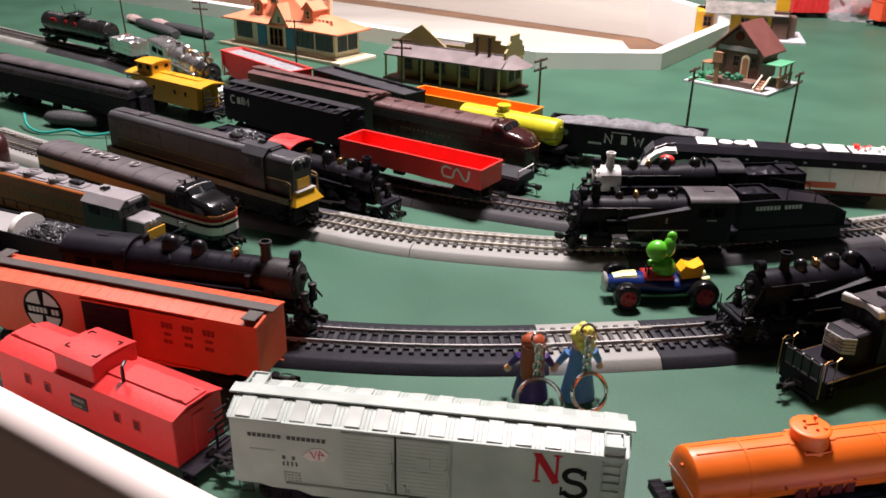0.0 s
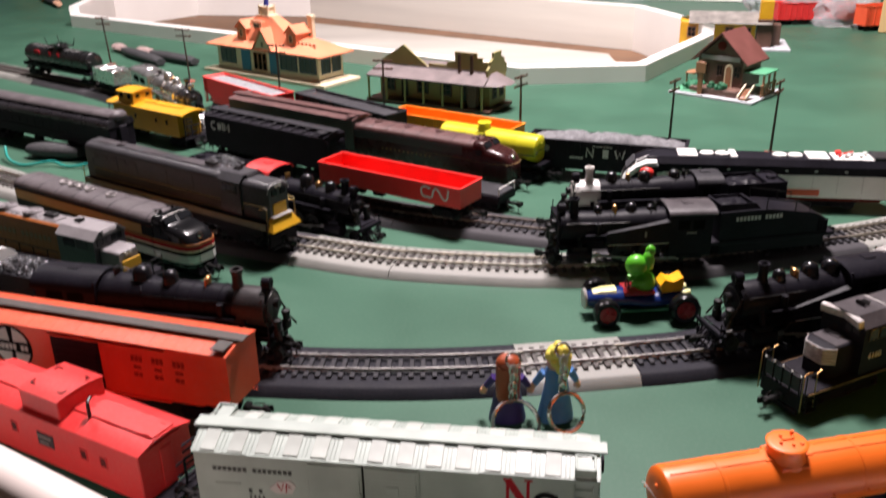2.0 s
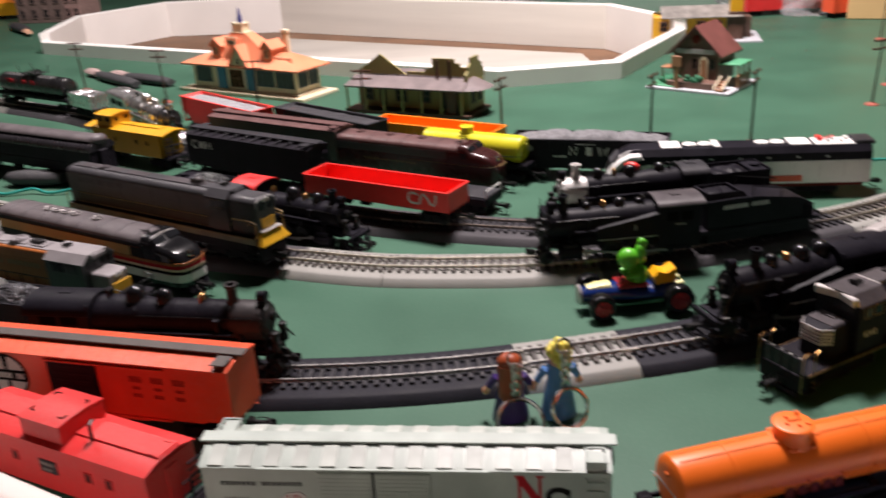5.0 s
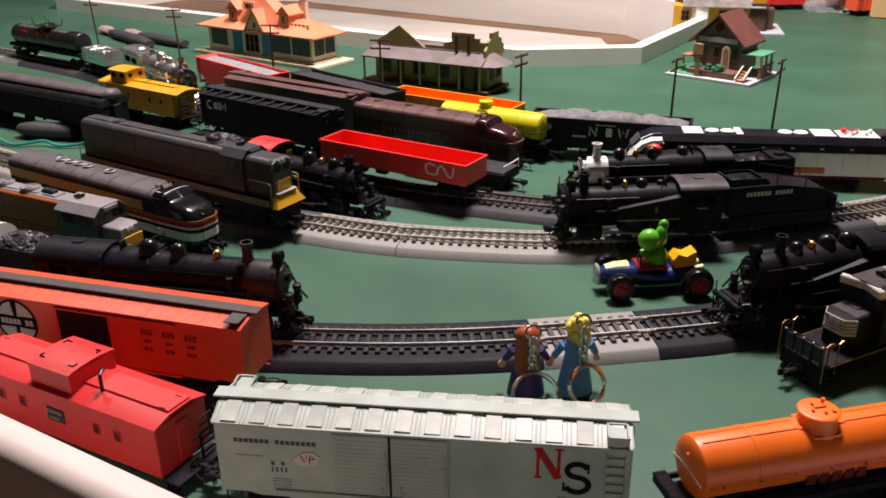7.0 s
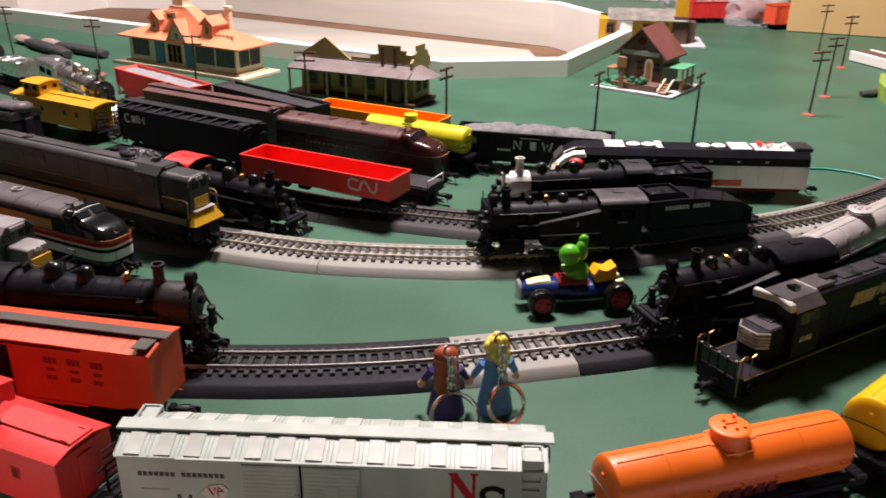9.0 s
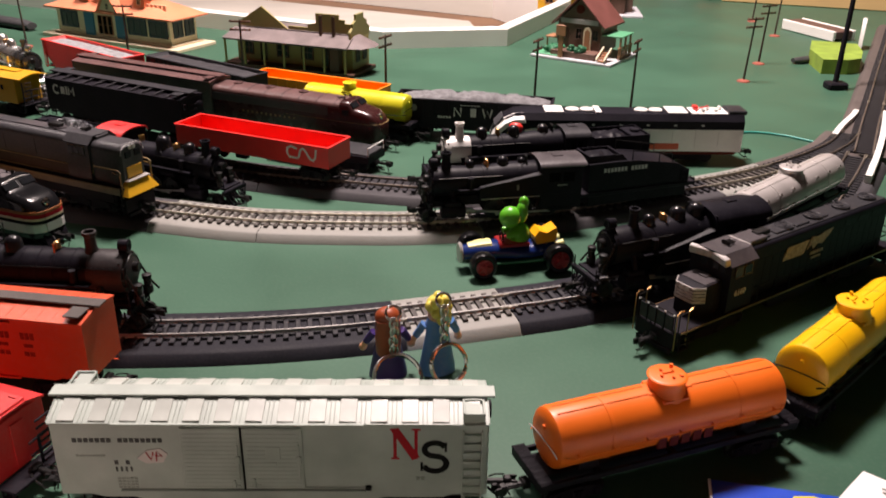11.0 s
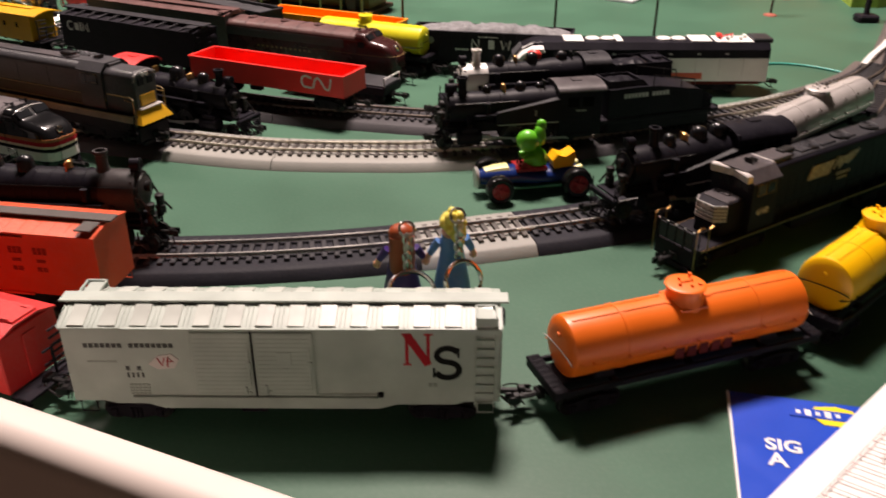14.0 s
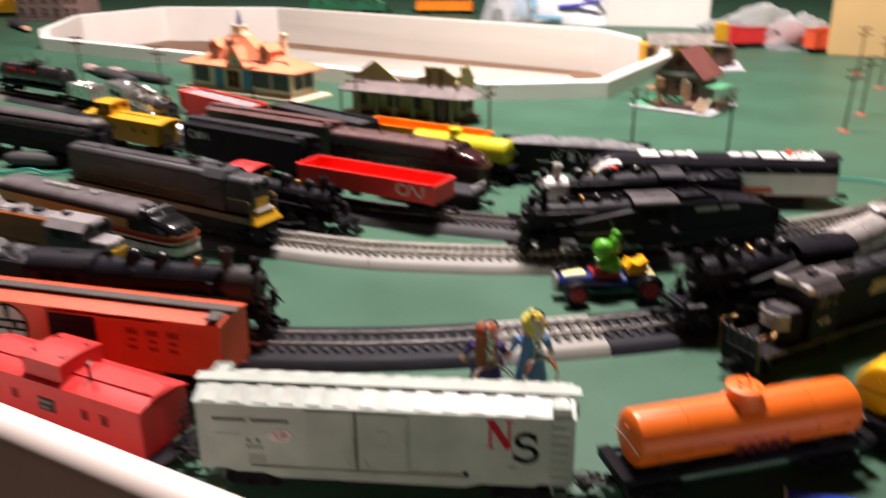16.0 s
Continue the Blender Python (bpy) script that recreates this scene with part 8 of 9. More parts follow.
def doll(x, y, turn, hair, dress, skin_colour, label, long_hair, tall):
    """A small keyring figure seen from behind, one plain mesh in three colours."""
    bm = bag()
    loft(bm, [[(w * math.cos(a), d * math.sin(a), z) for a in (2 * math.pi * k / 16 for k in range(16))] for w, d, z in ((0.0098, 0.0070, 0), (0.0095, 0.0066, 0.003), (0.0070, 0.0048, 0.015), (0.0058, 0.0040, 0.0215), (0.0070, 0.0042, 0.0245), (0.0052, 0.0036, 0.0275))])
    n_dress = len(bm.faces)
    for s in (-1, 1):
        rod(bm, (s * 0.0068, 0, 0.0255), (s * 0.0108, 0.002, 0.0190), 0.0022, 0.0018, n=10)
    n_sleeve = len(bm.faces)
    for s in (-1, 1):
        rod(bm, (s * 0.0106, 0.002, 0.0192), (s * 0.0120, 0.0036, 0.0160), 0.0016, 0.0014, n=10)
        ball(bm, s * 0.0122, 0.0042, 0.0150, 0.0021, n=10, k=6)
    lathe(bm, [(0.0040, 0.0272), (0.0050, 0.0285), (0.0052, 0.0345), (0.0040, 0.0365)], 16)
    n_skin = len(bm.faces)
    if long_hair:
        ball(bm, 0, -0.0006, 0.0340, 0.0064, 0.0062, 0.0052)
        loft(bm, [[(w * math.cos(a), -0.0026 + d * math.sin(a), z) for a in (2 * math.pi * k / 14 for k in range(14))] for w, d, z in ((0.0048, 0.0026, 0.0120), (0.0062, 0.0036, 0.0150), (0.0064, 0.0042, 0.0240), (0.0062, 0.0050, 0.0335))])
    else:
        ball(bm, 0, -0.0004, 0.0345, 0.0062, 0.0060, 0.0050)
        ball(bm, -0.0015, -0.0044, 0.0375, 0.0034, 0.0032, 0.0032)
        ball(bm, 0.0020, -0.0046, 0.0300, 0.0042, 0.0030, 0.0050)
        for bx, by, bz, br in ((-0.0042, -0.0026, 0.0352, 0.0030), (-0.0020, -0.0048, 0.0322, 0.0028), (0.0030, -0.0036, 0.0378, 0.0028), (0.0046, -0.0020, 0.0335, 0.0026), (0.0, -0.0010, 0.0392, 0.0026), (0.0026, -0.0056, 0.0262, 0.0024)):
            ball(bm, bx, by, bz, br, br, br * 0.9, n=10, k=6)
    bm.faces.ensure_lookup_table()
    for i, f in enumerate(bm.faces):
        f.material_index = 0 if i < n_sleeve else (1 if i < n_skin else 2)
    ob = part("doll", bm, dress, angle=60)
    ob.data.materials.append(skin_colour)
    ob.data.materials.append(hair)
    ob.matrix_basis = pose(x, y, 0, 0, 0, turn) @ Matrix.Diagonal((1.12, 1.05, tall, 1))
    tagged(ob, label, "toy figure", "keyring figures")
    return ob


SKINTONE = shade("peach_plastic", (0.72, 0.36, 0.20), 0.4, var=0.05)
DRESSPURPLE = shade("dark_purple_plastic", (0.045, 0.020, 0.140), 0.35, var=0.15)
DRESSBLUE = shade("glittery_sky_blue_plastic", (0.085, 0.22, 0.50), 0.3, var=0.2, dust=0.15)
doll(0.0430, 0.5030, 6.0, HAIRRED, DRESSPURPLE, SKINTONE, "small plastic figure with long red-brown hair and purple dress", True, 1.10)
doll(0.0708, 0.5060, 14.0, HAIRYELLOW, DRESSBLUE, SKINTONE, "small plastic figure with yellow hair and blue dress", False, 1.24)


def keyring(x, y, z, turn, drop, hoop, label, tilt=76):
    """A chain that hangs from a loop behind a figure, with a split ring at its end."""
    root = thing("keyring", x, y, z, turn, label, "keyring", "keyrings")

    def hoop_mesh(bm, r, w, m, coils=1.0):
        pts = [m @ Vector((r * math.cos(a), r * math.sin(a), 0.0006 * a / 6.28 if coils > 1 else 0)) for a in (2 * math.pi * coils * k / (28 * coils) for k in range(int(28 * coils) + 1))]
        wire(bm, pts, w, 6)
    bm = bag()
    hoop_mesh(bm, 0.0040, 0.0008, at(0, 0, 0.0008, Matrix.Rotation(radians(55), 4, "X")))
    part("top_loop", bm, KEYSTEEL, root)
    n = 7
    for k in range(n):
        bm = bag()
        m = at(0.0004 * math.sin(k), -0.0022 - 0.0002 * k, -0.0045 - k * drop / n, Matrix.Rotation(radians(90 * (k % 2)), 4, "Z") @ Matrix.Rotation(math.pi / 2, 4, "X") @ Matrix.Diagonal((0.75, 1.25, 1, 1)))
        hoop_mesh(bm, 0.0026, 0.00080, m)
        part("chain_link", bm, KEYSTEEL, root)
    bm = bag()
    hoop_mesh(bm, hoop * 1.1, 0.0012, at(0.001, -0.0040 - hoop * 1.1 * math.cos(radians(tilt)), -0.0055 - drop - hoop * 1.1 * math.sin(radians(tilt)) + 0.001, Matrix.Rotation(radians(14), 4, "Z") @ Matrix.Rotation(radians(tilt), 4, "X")), 1.9)
    part("split_ring", bm, KEYSTEEL, root)
    return root


keyring(0.0462, 0.4965, 0.0420, 6.0, 0.0185, 0.0122, "shiny metal key chain with split ring on the purple figure", 44)
keyring(0.0735, 0.4985, 0.0485, 14.0, 0.0200, 0.0100, "shiny metal key chain with split ring on the blue figure", 68)


# ---- printed matter at the table's edge ----
BOOKBLUE = shade("glossy_blue_card", (0.010, 0.065, 0.52), 0.3, var=0.04, bump=0.0)
PAPER = shade("white_paper", (0.84, 0.82, 0.80), 0.6, var=0.03, bump=0.1)
BOOKYELLOW = shade("yellow_print", (0.88, 0.70, 0.02), 0.4, var=0.03, bump=0.0)
PALEPINK = shade("faint_red_line_print", (0.52, 0.40, 0.39), 0.6, var=0.1)


def booklet():
    root = thing("booklet", 0.1960, 0.4050, 0.0, -14.0, "glossy blue booklet with white and yellow print lying on the table", "booklet")
    bm = bag()
    block(bm, 0.076, -0.107, 0.0010, 0.150, 0.214, 0.0018, 0.0004)
    part("cover", bm, BOOKBLUE, root)
    bm = bag()
    block(bm, 0.0004, -0.107, 0.0011, 0.0012, 0.214, 0.0021, 0.0003)
    part("spine", bm, WHITE, root, "white spine edge")
    bm = bag()
    plate(bm, [(0.034, -0.0105), (0.038, -0.005), (0.047, -0.003), (0.054, -0.005), (0.056, -0.0105), (0.050, -0.0175), (0.040, -0.0175)], 0.0019, 0.0022)
    part("badge", bm, BOOKYELLOW, root, "yellow badge")
    bm = bag()
    plate(bm, [(0.026, -0.0072), (0.054, -0.0072), (0.054, -0.0138), (0.026, -0.0138)], 0.0022, 0.0024)
    part("badge_panel", bm, BOOKBLUE, root)
    bm = bag()
    for k in range(5):
        block(bm, 0.0300 + k * 0.0042, -0.0105, 0.0025, 0.0020 + 0.0008 * (k % 2), 0.0026 + 0.0020 * (k in (1, 3)), 0.0002, 0.00005)
    part("badge_lettering", bm, WHITE, root)
    for words, px, py, size in (("SIG", 0.0134, -0.0394, 0.0105), ("A", 0.0137, -0.0495, 0.0115)):
        cu = bpy.data.curves.new("title_text", "FONT")
        cu.body, cu.size, cu.extrude, cu.offset = words, size, 0.0001, 0.0003
        tx = new("title_text", cu)
        tx.parent = root
        tx.matrix_basis = pose(px, py, 0.0021, 0, 0, 0)
        tx["label"] = "bold white title"
        cu.materials.append(WHITE)
    return root


booklet()


def paper_sheet():
    root = thing("paper_sheet", 0.2715, 0.4060, 0.0026, 0, "white instruction sheet with faint red line drawings", "paper")
    bm = bag()
    a, b = Vector((0.1500, -0.1500, 0)), Vector((-0.1160, -0.1030, 0))
    rows = []
    for i in range(9):
        row = []
        for j in range(9):
            p = a * (i / 8) + b * (j / 8)
            row.append(bm.verts.new((p.x, p.y, 0.0006 + 0.0012 * math.sin(i * 0.7) ** 2 + 0.0008 * math.sin(j * 0.9 + 1) ** 2)))
        rows.append(row)
    for r0, r1 in zip(rows, rows[1:]):
        for j in range(8):
            bm.faces.new((r0[j], r0[j + 1], r1[j + 1], r1[j]))
    bmesh.ops.recalc_face_normals(bm, faces=bm.faces)
    bmesh.ops.solidify(bm, geom=bm.faces[:], thickness=0.0003)
    part("sheet", bm, PAPER, root, angle=60)
    ua, ub = a.normalized(), b.normalized()
    up = Vector((0, 0, 0.0030))
    # two ladder-like drawings, a long outline and small hatched marks
    for oa, ob_, wide, tall, rungs in ((0.014, 0.036, 0.022, 0.080, 12), (0.052, 0.018, 0.016, 0.060, 8), (0.100, 0.060, 0.024, 0.060, 9)):
        bm = bag()
        o = ua * oa + ub * ob_ + up
        for q in (0, wide):
            bar(bm, o + ua * q, o + ua * q + ub * tall, 0.0006, 0.0002, 0.00005)
        for k in range(rungs + 1):
            bar(bm, o + ub * tall * k / rungs, o + ua * wide + ub * (tall * k / rungs - 0.003), 0.0005, 0.0002, 0.00005)
        part("line_drawing", bm, PALEPINK, root)
    bm = bag()
    for oa, ob_, la, lb in ((0.018, 0.030, 0.050, 0.004), (0.018, 0.030, 0.004, 0.030), (0.060, 0.080, 0.050, 0.000), (0.110, 0.030, 0.000, 0.030), (0.095, 0.120, 0.030, -0.020)):
        bar(bm, ua * oa + ub * ob_ + up, ua * (oa + la) + ub * (ob_ + lb) + up, 0.0006, 0.0002, 0.00005)
    part("line_drawing", bm, PALEPINK, root)
    bm = bag()
    for oa, ob_ in ((0.012, 0.010), (0.015, 0.014)):
        c = ua * oa + ub * ob_ + up
        bar(bm, c, c + ua * 0.0045 - ub * 0.0015, 0.0016, 0.0003, 0.0001)
    part("print", bm, INKGREY, root)
    return root


paper_sheet()


# ---- model buildings ----
def window_part(parent, cx, cy, cz, w, h, rz, frame, pane=None, bars=(1, 1), depth=0.0010):
    """A window set on a wall: a dark pane with a frame and glazing bars; rz turns its outward side from -y."""
    m = pose(cx, cy, cz, 0, 0, rz)
    bm = bag()
    block(bm, 0, 0, 0, w, depth, h, 0.0001, m)
    pane_ob = part("window", bm, pane or GLASS, parent)
    bm = bag()
    t = min(w, h) * 0.12
    for s in (-1, 1):
        block(bm, s * w / 2, -depth * 0.4, 0, t, depth * 1.6, h + t, 0.0001, m)
        block(bm, 0, -depth * 0.4, s * h / 2, w + t, depth * 1.6, t, 0.0001, m)
    for k in range(1, bars[0] + 1):
        block(bm, -w / 2 + w * k / (bars[0] + 1), -depth * 0.3, 0, t * 0.5, depth * 1.4, h, 0.0001, m)
    for k in range(1, bars[1] + 1):
        block(bm, 0, -depth * 0.3, -h / 2 + h * k / (bars[1] + 1), w, depth * 1.4, t * 0.5, 0.0001, m)
    part("window_frame", bm, frame, pane_ob)
    return pane_ob


def gable(bm, w, d, z, high, over=0.003, thick=0.0016):
    """A ridged roof along x over a plan w by d."""
    x, y = w / 2 + over, d / 2 + over
    drop = over * high / (d / 2)
    prof = [(-y, z - drop), (0, z + high), (y, z - drop), (y, z - drop + thick), (0, z + high + thick * 1.2), (-y, z - drop + thick)]
    extrude(bm, prof, -x, x)


def hip(bm, w, d, z, high, ridge, over=0.006, thick=0.0016):
    """A hipped roof over a plan w by d with a ridge of the given length."""
    x, y = w / 2 + over, d / 2 + over
    lo = [(-x, -y, z), (x, -y, z), (x, y, z), (-x, y, z)]
    lip = [(-x, -y, z + thick), (x, -y, z + thick), (x, y, z + thick), (-x, y, z + thick)]
    r = ridge / 2
    top = [(-r, -0.0008, z + high), (r, -0.0008, z + high), (r, 0.0008, z + high), (-r, 0.0008, z + high)]
    loft(bm, [lo, lip, top])


def station(x, y, turn):
    root = thing("model_station", x, y, 0, turn, "cream model railway station with orange hipped roof and blue doors", "model building", "model buildings")
    W, D, H = 0.205, 0.066, 0.030
    bm = bag()
    block(bm, 0, 0, 0.0020, W + 0.040, D + 0.034, 0.0040, 0.0006)
    part("base", bm, CREAM, root)
    bm = bag()
    block(bm, 0, 0, 0.0050, W + 0.012, D + 0.010, 0.0020, 0.0005)
    part("step", bm, CREAM, root)
    bm = bag()
    block(bm, 0, 0, 0.004 + H / 2, W, D, H, 0.0005)
    part("wall", bm, CREAM, root)
    z = 0.004 + H
    bm = bag()
    hip(bm, W, D, z, 0.022, W * 0.42, 0.013, 0.0018)
    part("roof", bm, SALMON, root)
    # high middle roof
    bm = bag()
    loft(bm, [[(-0.062, -0.034, z + 0.003), (0.062, -0.034, z + 0.003), (0.062, 0.032, z + 0.003), (-0.062, 0.032, z + 0.003)], [(-0.046, -0.020, z + 0.022), (0.034, -0.020, z + 0.022), (0.034, 0.018, z + 0.022), (-0.046, 0.018, z + 0.022)], [(-0.029, -0.011, z + 0.039), (0.001, -0.011, z + 0.039), (0.001, 0.010, z + 0.039), (-0.029, 0.010, z + 0.039)]])
    part("upper_roof", bm, SALMON, root)
    cx = -0.0150
    bm = bag()
    block(bm, cx, 0, z + 0.044, 0.017, 0.016, 0.010, 0.0004)
    block(bm, cx, 0, z + 0.039, 0.026, 0.024, 0.0016, 0.0004)
    block(bm, cx, 0, z + 0.0495, 0.020, 0.020, 0.0020, 0.0004)
    cup = part("cupola", bm, CREAM, root)
    for s in (-1, 1):
        for q in (-1, 1):
            bm = bag()
            block(bm, cx + s * 0.0085, q * 0.0085, z + 0.0455, 0.003, 0.003, 0.0118, 0.0003)
            part("corner_post", bm, CREAM, cup)
    bm = bag()
    lathe(bm, [(0.0044, z + 0.050), (0.0038, z + 0.055), (0.0012, z + 0.067), (0.0, z + 0.069)], 10, at(cx, 0, 0))
    part("finial", bm, NAVY, cup, "dark blue finial")
    bm = bag()
    block(bm, cx, -0.0230, z + 0.0290, 0.017, 0.0120, 0.009, 0.0004)
    part("belvedere", bm, SALMON, root)
    window_part(root, cx, -0.0292, z + 0.0290, 0.012, 0.0045, 0, CREAM, PALEGLASS)
    bm = bag()
    for s in (-1, 1):
        bar(bm, (cx + s * 0.010, -0.030, z + 0.0255), (cx + s * 0.010, -0.030, z + 0.0350), 0.0012)
    bar(bm, (cx - 0.011, -0.030, z + 0.0350), (cx + 0.011, -0.030, z + 0.0350), 0.0016)
    part("belvedere_rail", bm, CREAM, root)
    # front gable and side dormers
    bm = bag()
    extrude(bm, [(-0.020, 0), (0, 0.026), (0.020, 0), (0.018, -0.0005), (0, 0.0225), (-0.018, -0.0005)], -0.002, 0.030)
    bmesh.ops.rotate(bm, verts=bm.verts, cent=(0, 0, 0), matrix=Matrix.Rotation(math.pi / 2, 3, "Z"))
    bmesh.ops.translate(bm, verts=bm.verts, vec=(0.0035, -0.044, z + 0.002))
    gb = part("front_gable", bm, SALMON, root)
    bm = bag()
    cutout(bm, [(-0.0145, z + 0.002), (0.0215, z + 0.002), (0.0035, z + 0.024)], -0.0425, -0.0400)
    part("gable_wall", bm, CREAM, gb)
    window_part(root, 0.0035, -0.0428, z + 0.0085, 0.0050, 0.0070, 0, CREAM)
    for s in (-1, 1):
        cx = 0.002 + s * 0.050
        bm = bag()
        cutout(bm, [(cx - 0.0090, z + 0.006), (cx + 0.0090, z + 0.006), (cx + 0.0090, z + 0.0245), (cx, z + 0.0315), (cx - 0.0090, z + 0.0245)], -0.0300, 0.006)
        dm = part("dormer", bm, SALMON, root)
        bm = bag()
        for q in (-1, 1):
            loft(bm, [[(cx, py, z + 0.0320), (cx + q * 0.0120, py, z + 0.0225), (cx + q * 0.0120, py, z + 0.0240), (cx, py, z + 0.0338)] for py in (-0.0330, 0.008)])
        part("dormer_roof", bm, SALMON, dm)
        window_part(root, cx, -0.0304, z + 0.0175, 0.0060, 0.0090, 0, CREAM)
    bm = bag()
    block(bm, 0.062, 0.012, z + 0.022, 0.0085, 0.0085, 0.036, 0.0005)
    block(bm, 0.062, 0.012, z + 0.041, 0.0105, 0.0105, 0.004, 0.0006)
    part("chimney", bm, CREAM, root, "tall cream chimney")
    bm = bag()
    block(bm, 0.073, -0.024, z + 0.0062, 0.044, 0.0022, 0.0010, 0.0002)
    sign = part("roof_sign", bm, SALMON, root, "orange letters standing on the roof")
    for k in range(6):
        bm = bag()
        block(bm, 0.055 + k * 0.0072, -0.024, z + 0.0103, 0.0052, 0.0022, 0.0080, 0.0003)
        part("sign_letter", bm, PEACH, sign)
    # front: two blue bays, a glazed door, wide windows
    for px in (-0.040, 0.018):
        bm = bag()
        block(bm, px, -D / 2 - 0.0012, 0.019, 0.017, 0.0040, 0.029, 0.0004)
        part("blue_door", bm, BLUE, root, "blue panelled door")
    for px in (-0.020, -0.011, -0.002):
        window_part(root, px, -D / 2 - 0.0006, 0.0195, 0.0076, 0.0210, 0, WOOD, OPENSHADE, (0, 1))
    for px, w in ((-0.078, 0.030), (0.046, 0.031), (0.083, 0.030)):
        window_part(root, px, -D / 2 - 0.0004, 0.0222, w, 0.0175, 0, SLATE, PALEGLASS, (2, 0))
    for py in (-0.014, 0.014):
        window_part(root, W / 2 + 0.0004, py, 0.0222, 0.021, 0.0170, 90, SLATE, PALEGLASS, (1, 0))
        window_part(root, -W / 2 - 0.0004, py, 0.0225, 0.018, 0.0145, -90, CREAM, GLASS, (2, 1))
    return root


STATION = station(-0.3690, 1.4560, -30.0)
STATION.scale = (1.13, 0.84, 1.29)


def saloon(x, y, turn):
    root = thing("model_hotel", x, y, 0, turn, "olive yellow model hotel with porch, stepped parapets and grey roof", "model building", "model buildings")
    W, D, H = 0.168, 0.052, 0.032
    bm = bag()
    block(bm, 0, -0.006, 0.0020, W + 0.020, D + 0.022, 0.0040, 0.0005)
    part("base", bm, BROWN, root, "dark brown boardwalk")
    bm = bag()
    block(bm, 0, 0.006, 0.004 + H / 2, W, D, H, 0.0005)
    part("wall", bm, OLIVE, root)
    bm = bag()
    y0, y1 = -D / 2 - 0.018, -D / 2 + 0.010
    loft(bm, [[(-W / 2 - 0.008, y0, 0.0295), (W / 2 + 0.002, y0, 0.0295), (W / 2 + 0.002, y0, 0.0312), (-W / 2 - 0.008, y0, 0.0312)], [(-W / 2 - 0.004, y1, 0.0385), (W / 2, y1, 0.0385), (W / 2, y1, 0.0402), (-W / 2 - 0.004, y1, 0.0402)]])
    part("porch_roof", bm, SHINGLE, root, "dusty grey shingled porch roof")
    bm = bag()
    pts = [(W / 2 - 0.002 + 0.030 * math.cos(radians(a)), -0.006 + 0.034 * math.sin(radians(a)) * 1.0) for a in (-90, -50, -10, 30, 70, 90)]
    loft(bm, [[(px, py, 0.0300) for px, py in pts] + [(W / 2 - 0.004, 0.02, 0.0300)], [(W / 2 - 0.002 + (px - W / 2 + 0.002) * 0.25, -0.006 + (py + 0.006) * 0.25, 0.0405) for px, py in pts] + [(W / 2 - 0.004, 0.010, 0.0405)]])
    part("corner_roof", bm, SHINGLE, root)
    bm = bag()
    block(bm, 0, 0.008, 0.0405, W - 0.004, D - 0.006, 0.0020, 0.0004)
    part("roof", bm, SHINGLE, root)
    # false fronts
    yf = -D / 2 + 0.012
    bm = bag()
    cutout(bm, [(-W / 2, 0.036), (-0.010, 0.036), (-0.010, 0.041), (-W / 4 - 0.006, 0.064), (-W / 2, 0.045)], yf, yf + 0.003)
    part("pediment", bm, OLIVE, root, "pointed olive pediment")
    bm = bag()
    cutout(bm, [(-0.010, 0.036), (0.078, 0.036), (0.078, 0.052), (0.070, 0.052), (0.070, 0.056), (0.062, 0.056), (0.062, 0.061), (0.030, 0.061), (0.030, 0.051), (0.018, 0.048), (0.018, 0.045), (-0.010, 0.045)], yf + 0.001, yf + 0.004)
    part("parapet", bm, OLIVE, root)
    bm = bag()
    cutout(bm, [(-0.030, 0.036), (0.030, 0.036), (0.030, 0.045), (0.022, 0.049), (0.022, 0.053), (0.012, 0.056), (0.012, 0.062), (-0.012, 0.062), (-0.012, 0.056), (-0.022, 0.053), (-0.022, 0.049), (-0.030, 0.045)], -0.0015, 0.0015)
    bmesh.ops.rotate(bm, verts=bm.verts, cent=(0, 0, 0), matrix=Matrix.Rotation(math.pi / 2, 3, "Z"))
    bmesh.ops.translate(bm, verts=bm.verts, vec=(W / 2 - 0.002, 0.006, 0))
    part("side_parapet", bm, OLIVE, root, "stepped olive end wall")
    for k in range(7):
        bm = bag()
        px = -W / 2 - 0.005 + k * (W + 0.004) / 6
        block(bm, px, y0 + 0.0015, 0.0170, 0.0026, 0.0026, 0.0262, 0.0004)
        part("porch_post", bm, OLIVE, root)
    for px, w, hh in ((-0.066, 0.012, 0.014), (-0.044, 0.009, 0.021), (-0.016, 0.016, 0.014), (0.020, 0.016, 0.014), (0.046, 0.009, 0.021)):
        window_part(root, px, -D / 2 + 0.0056, 0.006 + hh / 2 + (0.006 if hh < 0.02 else 0), w, hh, 0, BROWN, GLASS, (1, 1))
    bm = bag()
    block(bm, 0.066, -D / 2 - 0.006, 0.0165, 0.012, 0.012, 0.026, 0.0003)
    part("corner_door", bm, BROWN, root)
    for py in (-0.012, 0.010):
        window_part(root, W / 2 + 0.0005, py + 0.006, 0.020, 0.010, 0.015, 90, BROWN, GLASS, (1, 1))
    for px in (0.040, 0.058):
        bm = bag()
        block(bm, px, -D / 2 + 0.006, 0.0480, 0.0035, 0.0035, 0.024, 0.0003)
        part("chimney", bm, BROWN, root)
    return root


HOTEL = saloon(-0.0850, 1.2820, -23.5)
HOTEL.scale = (1.05, 0.95, 1.22)


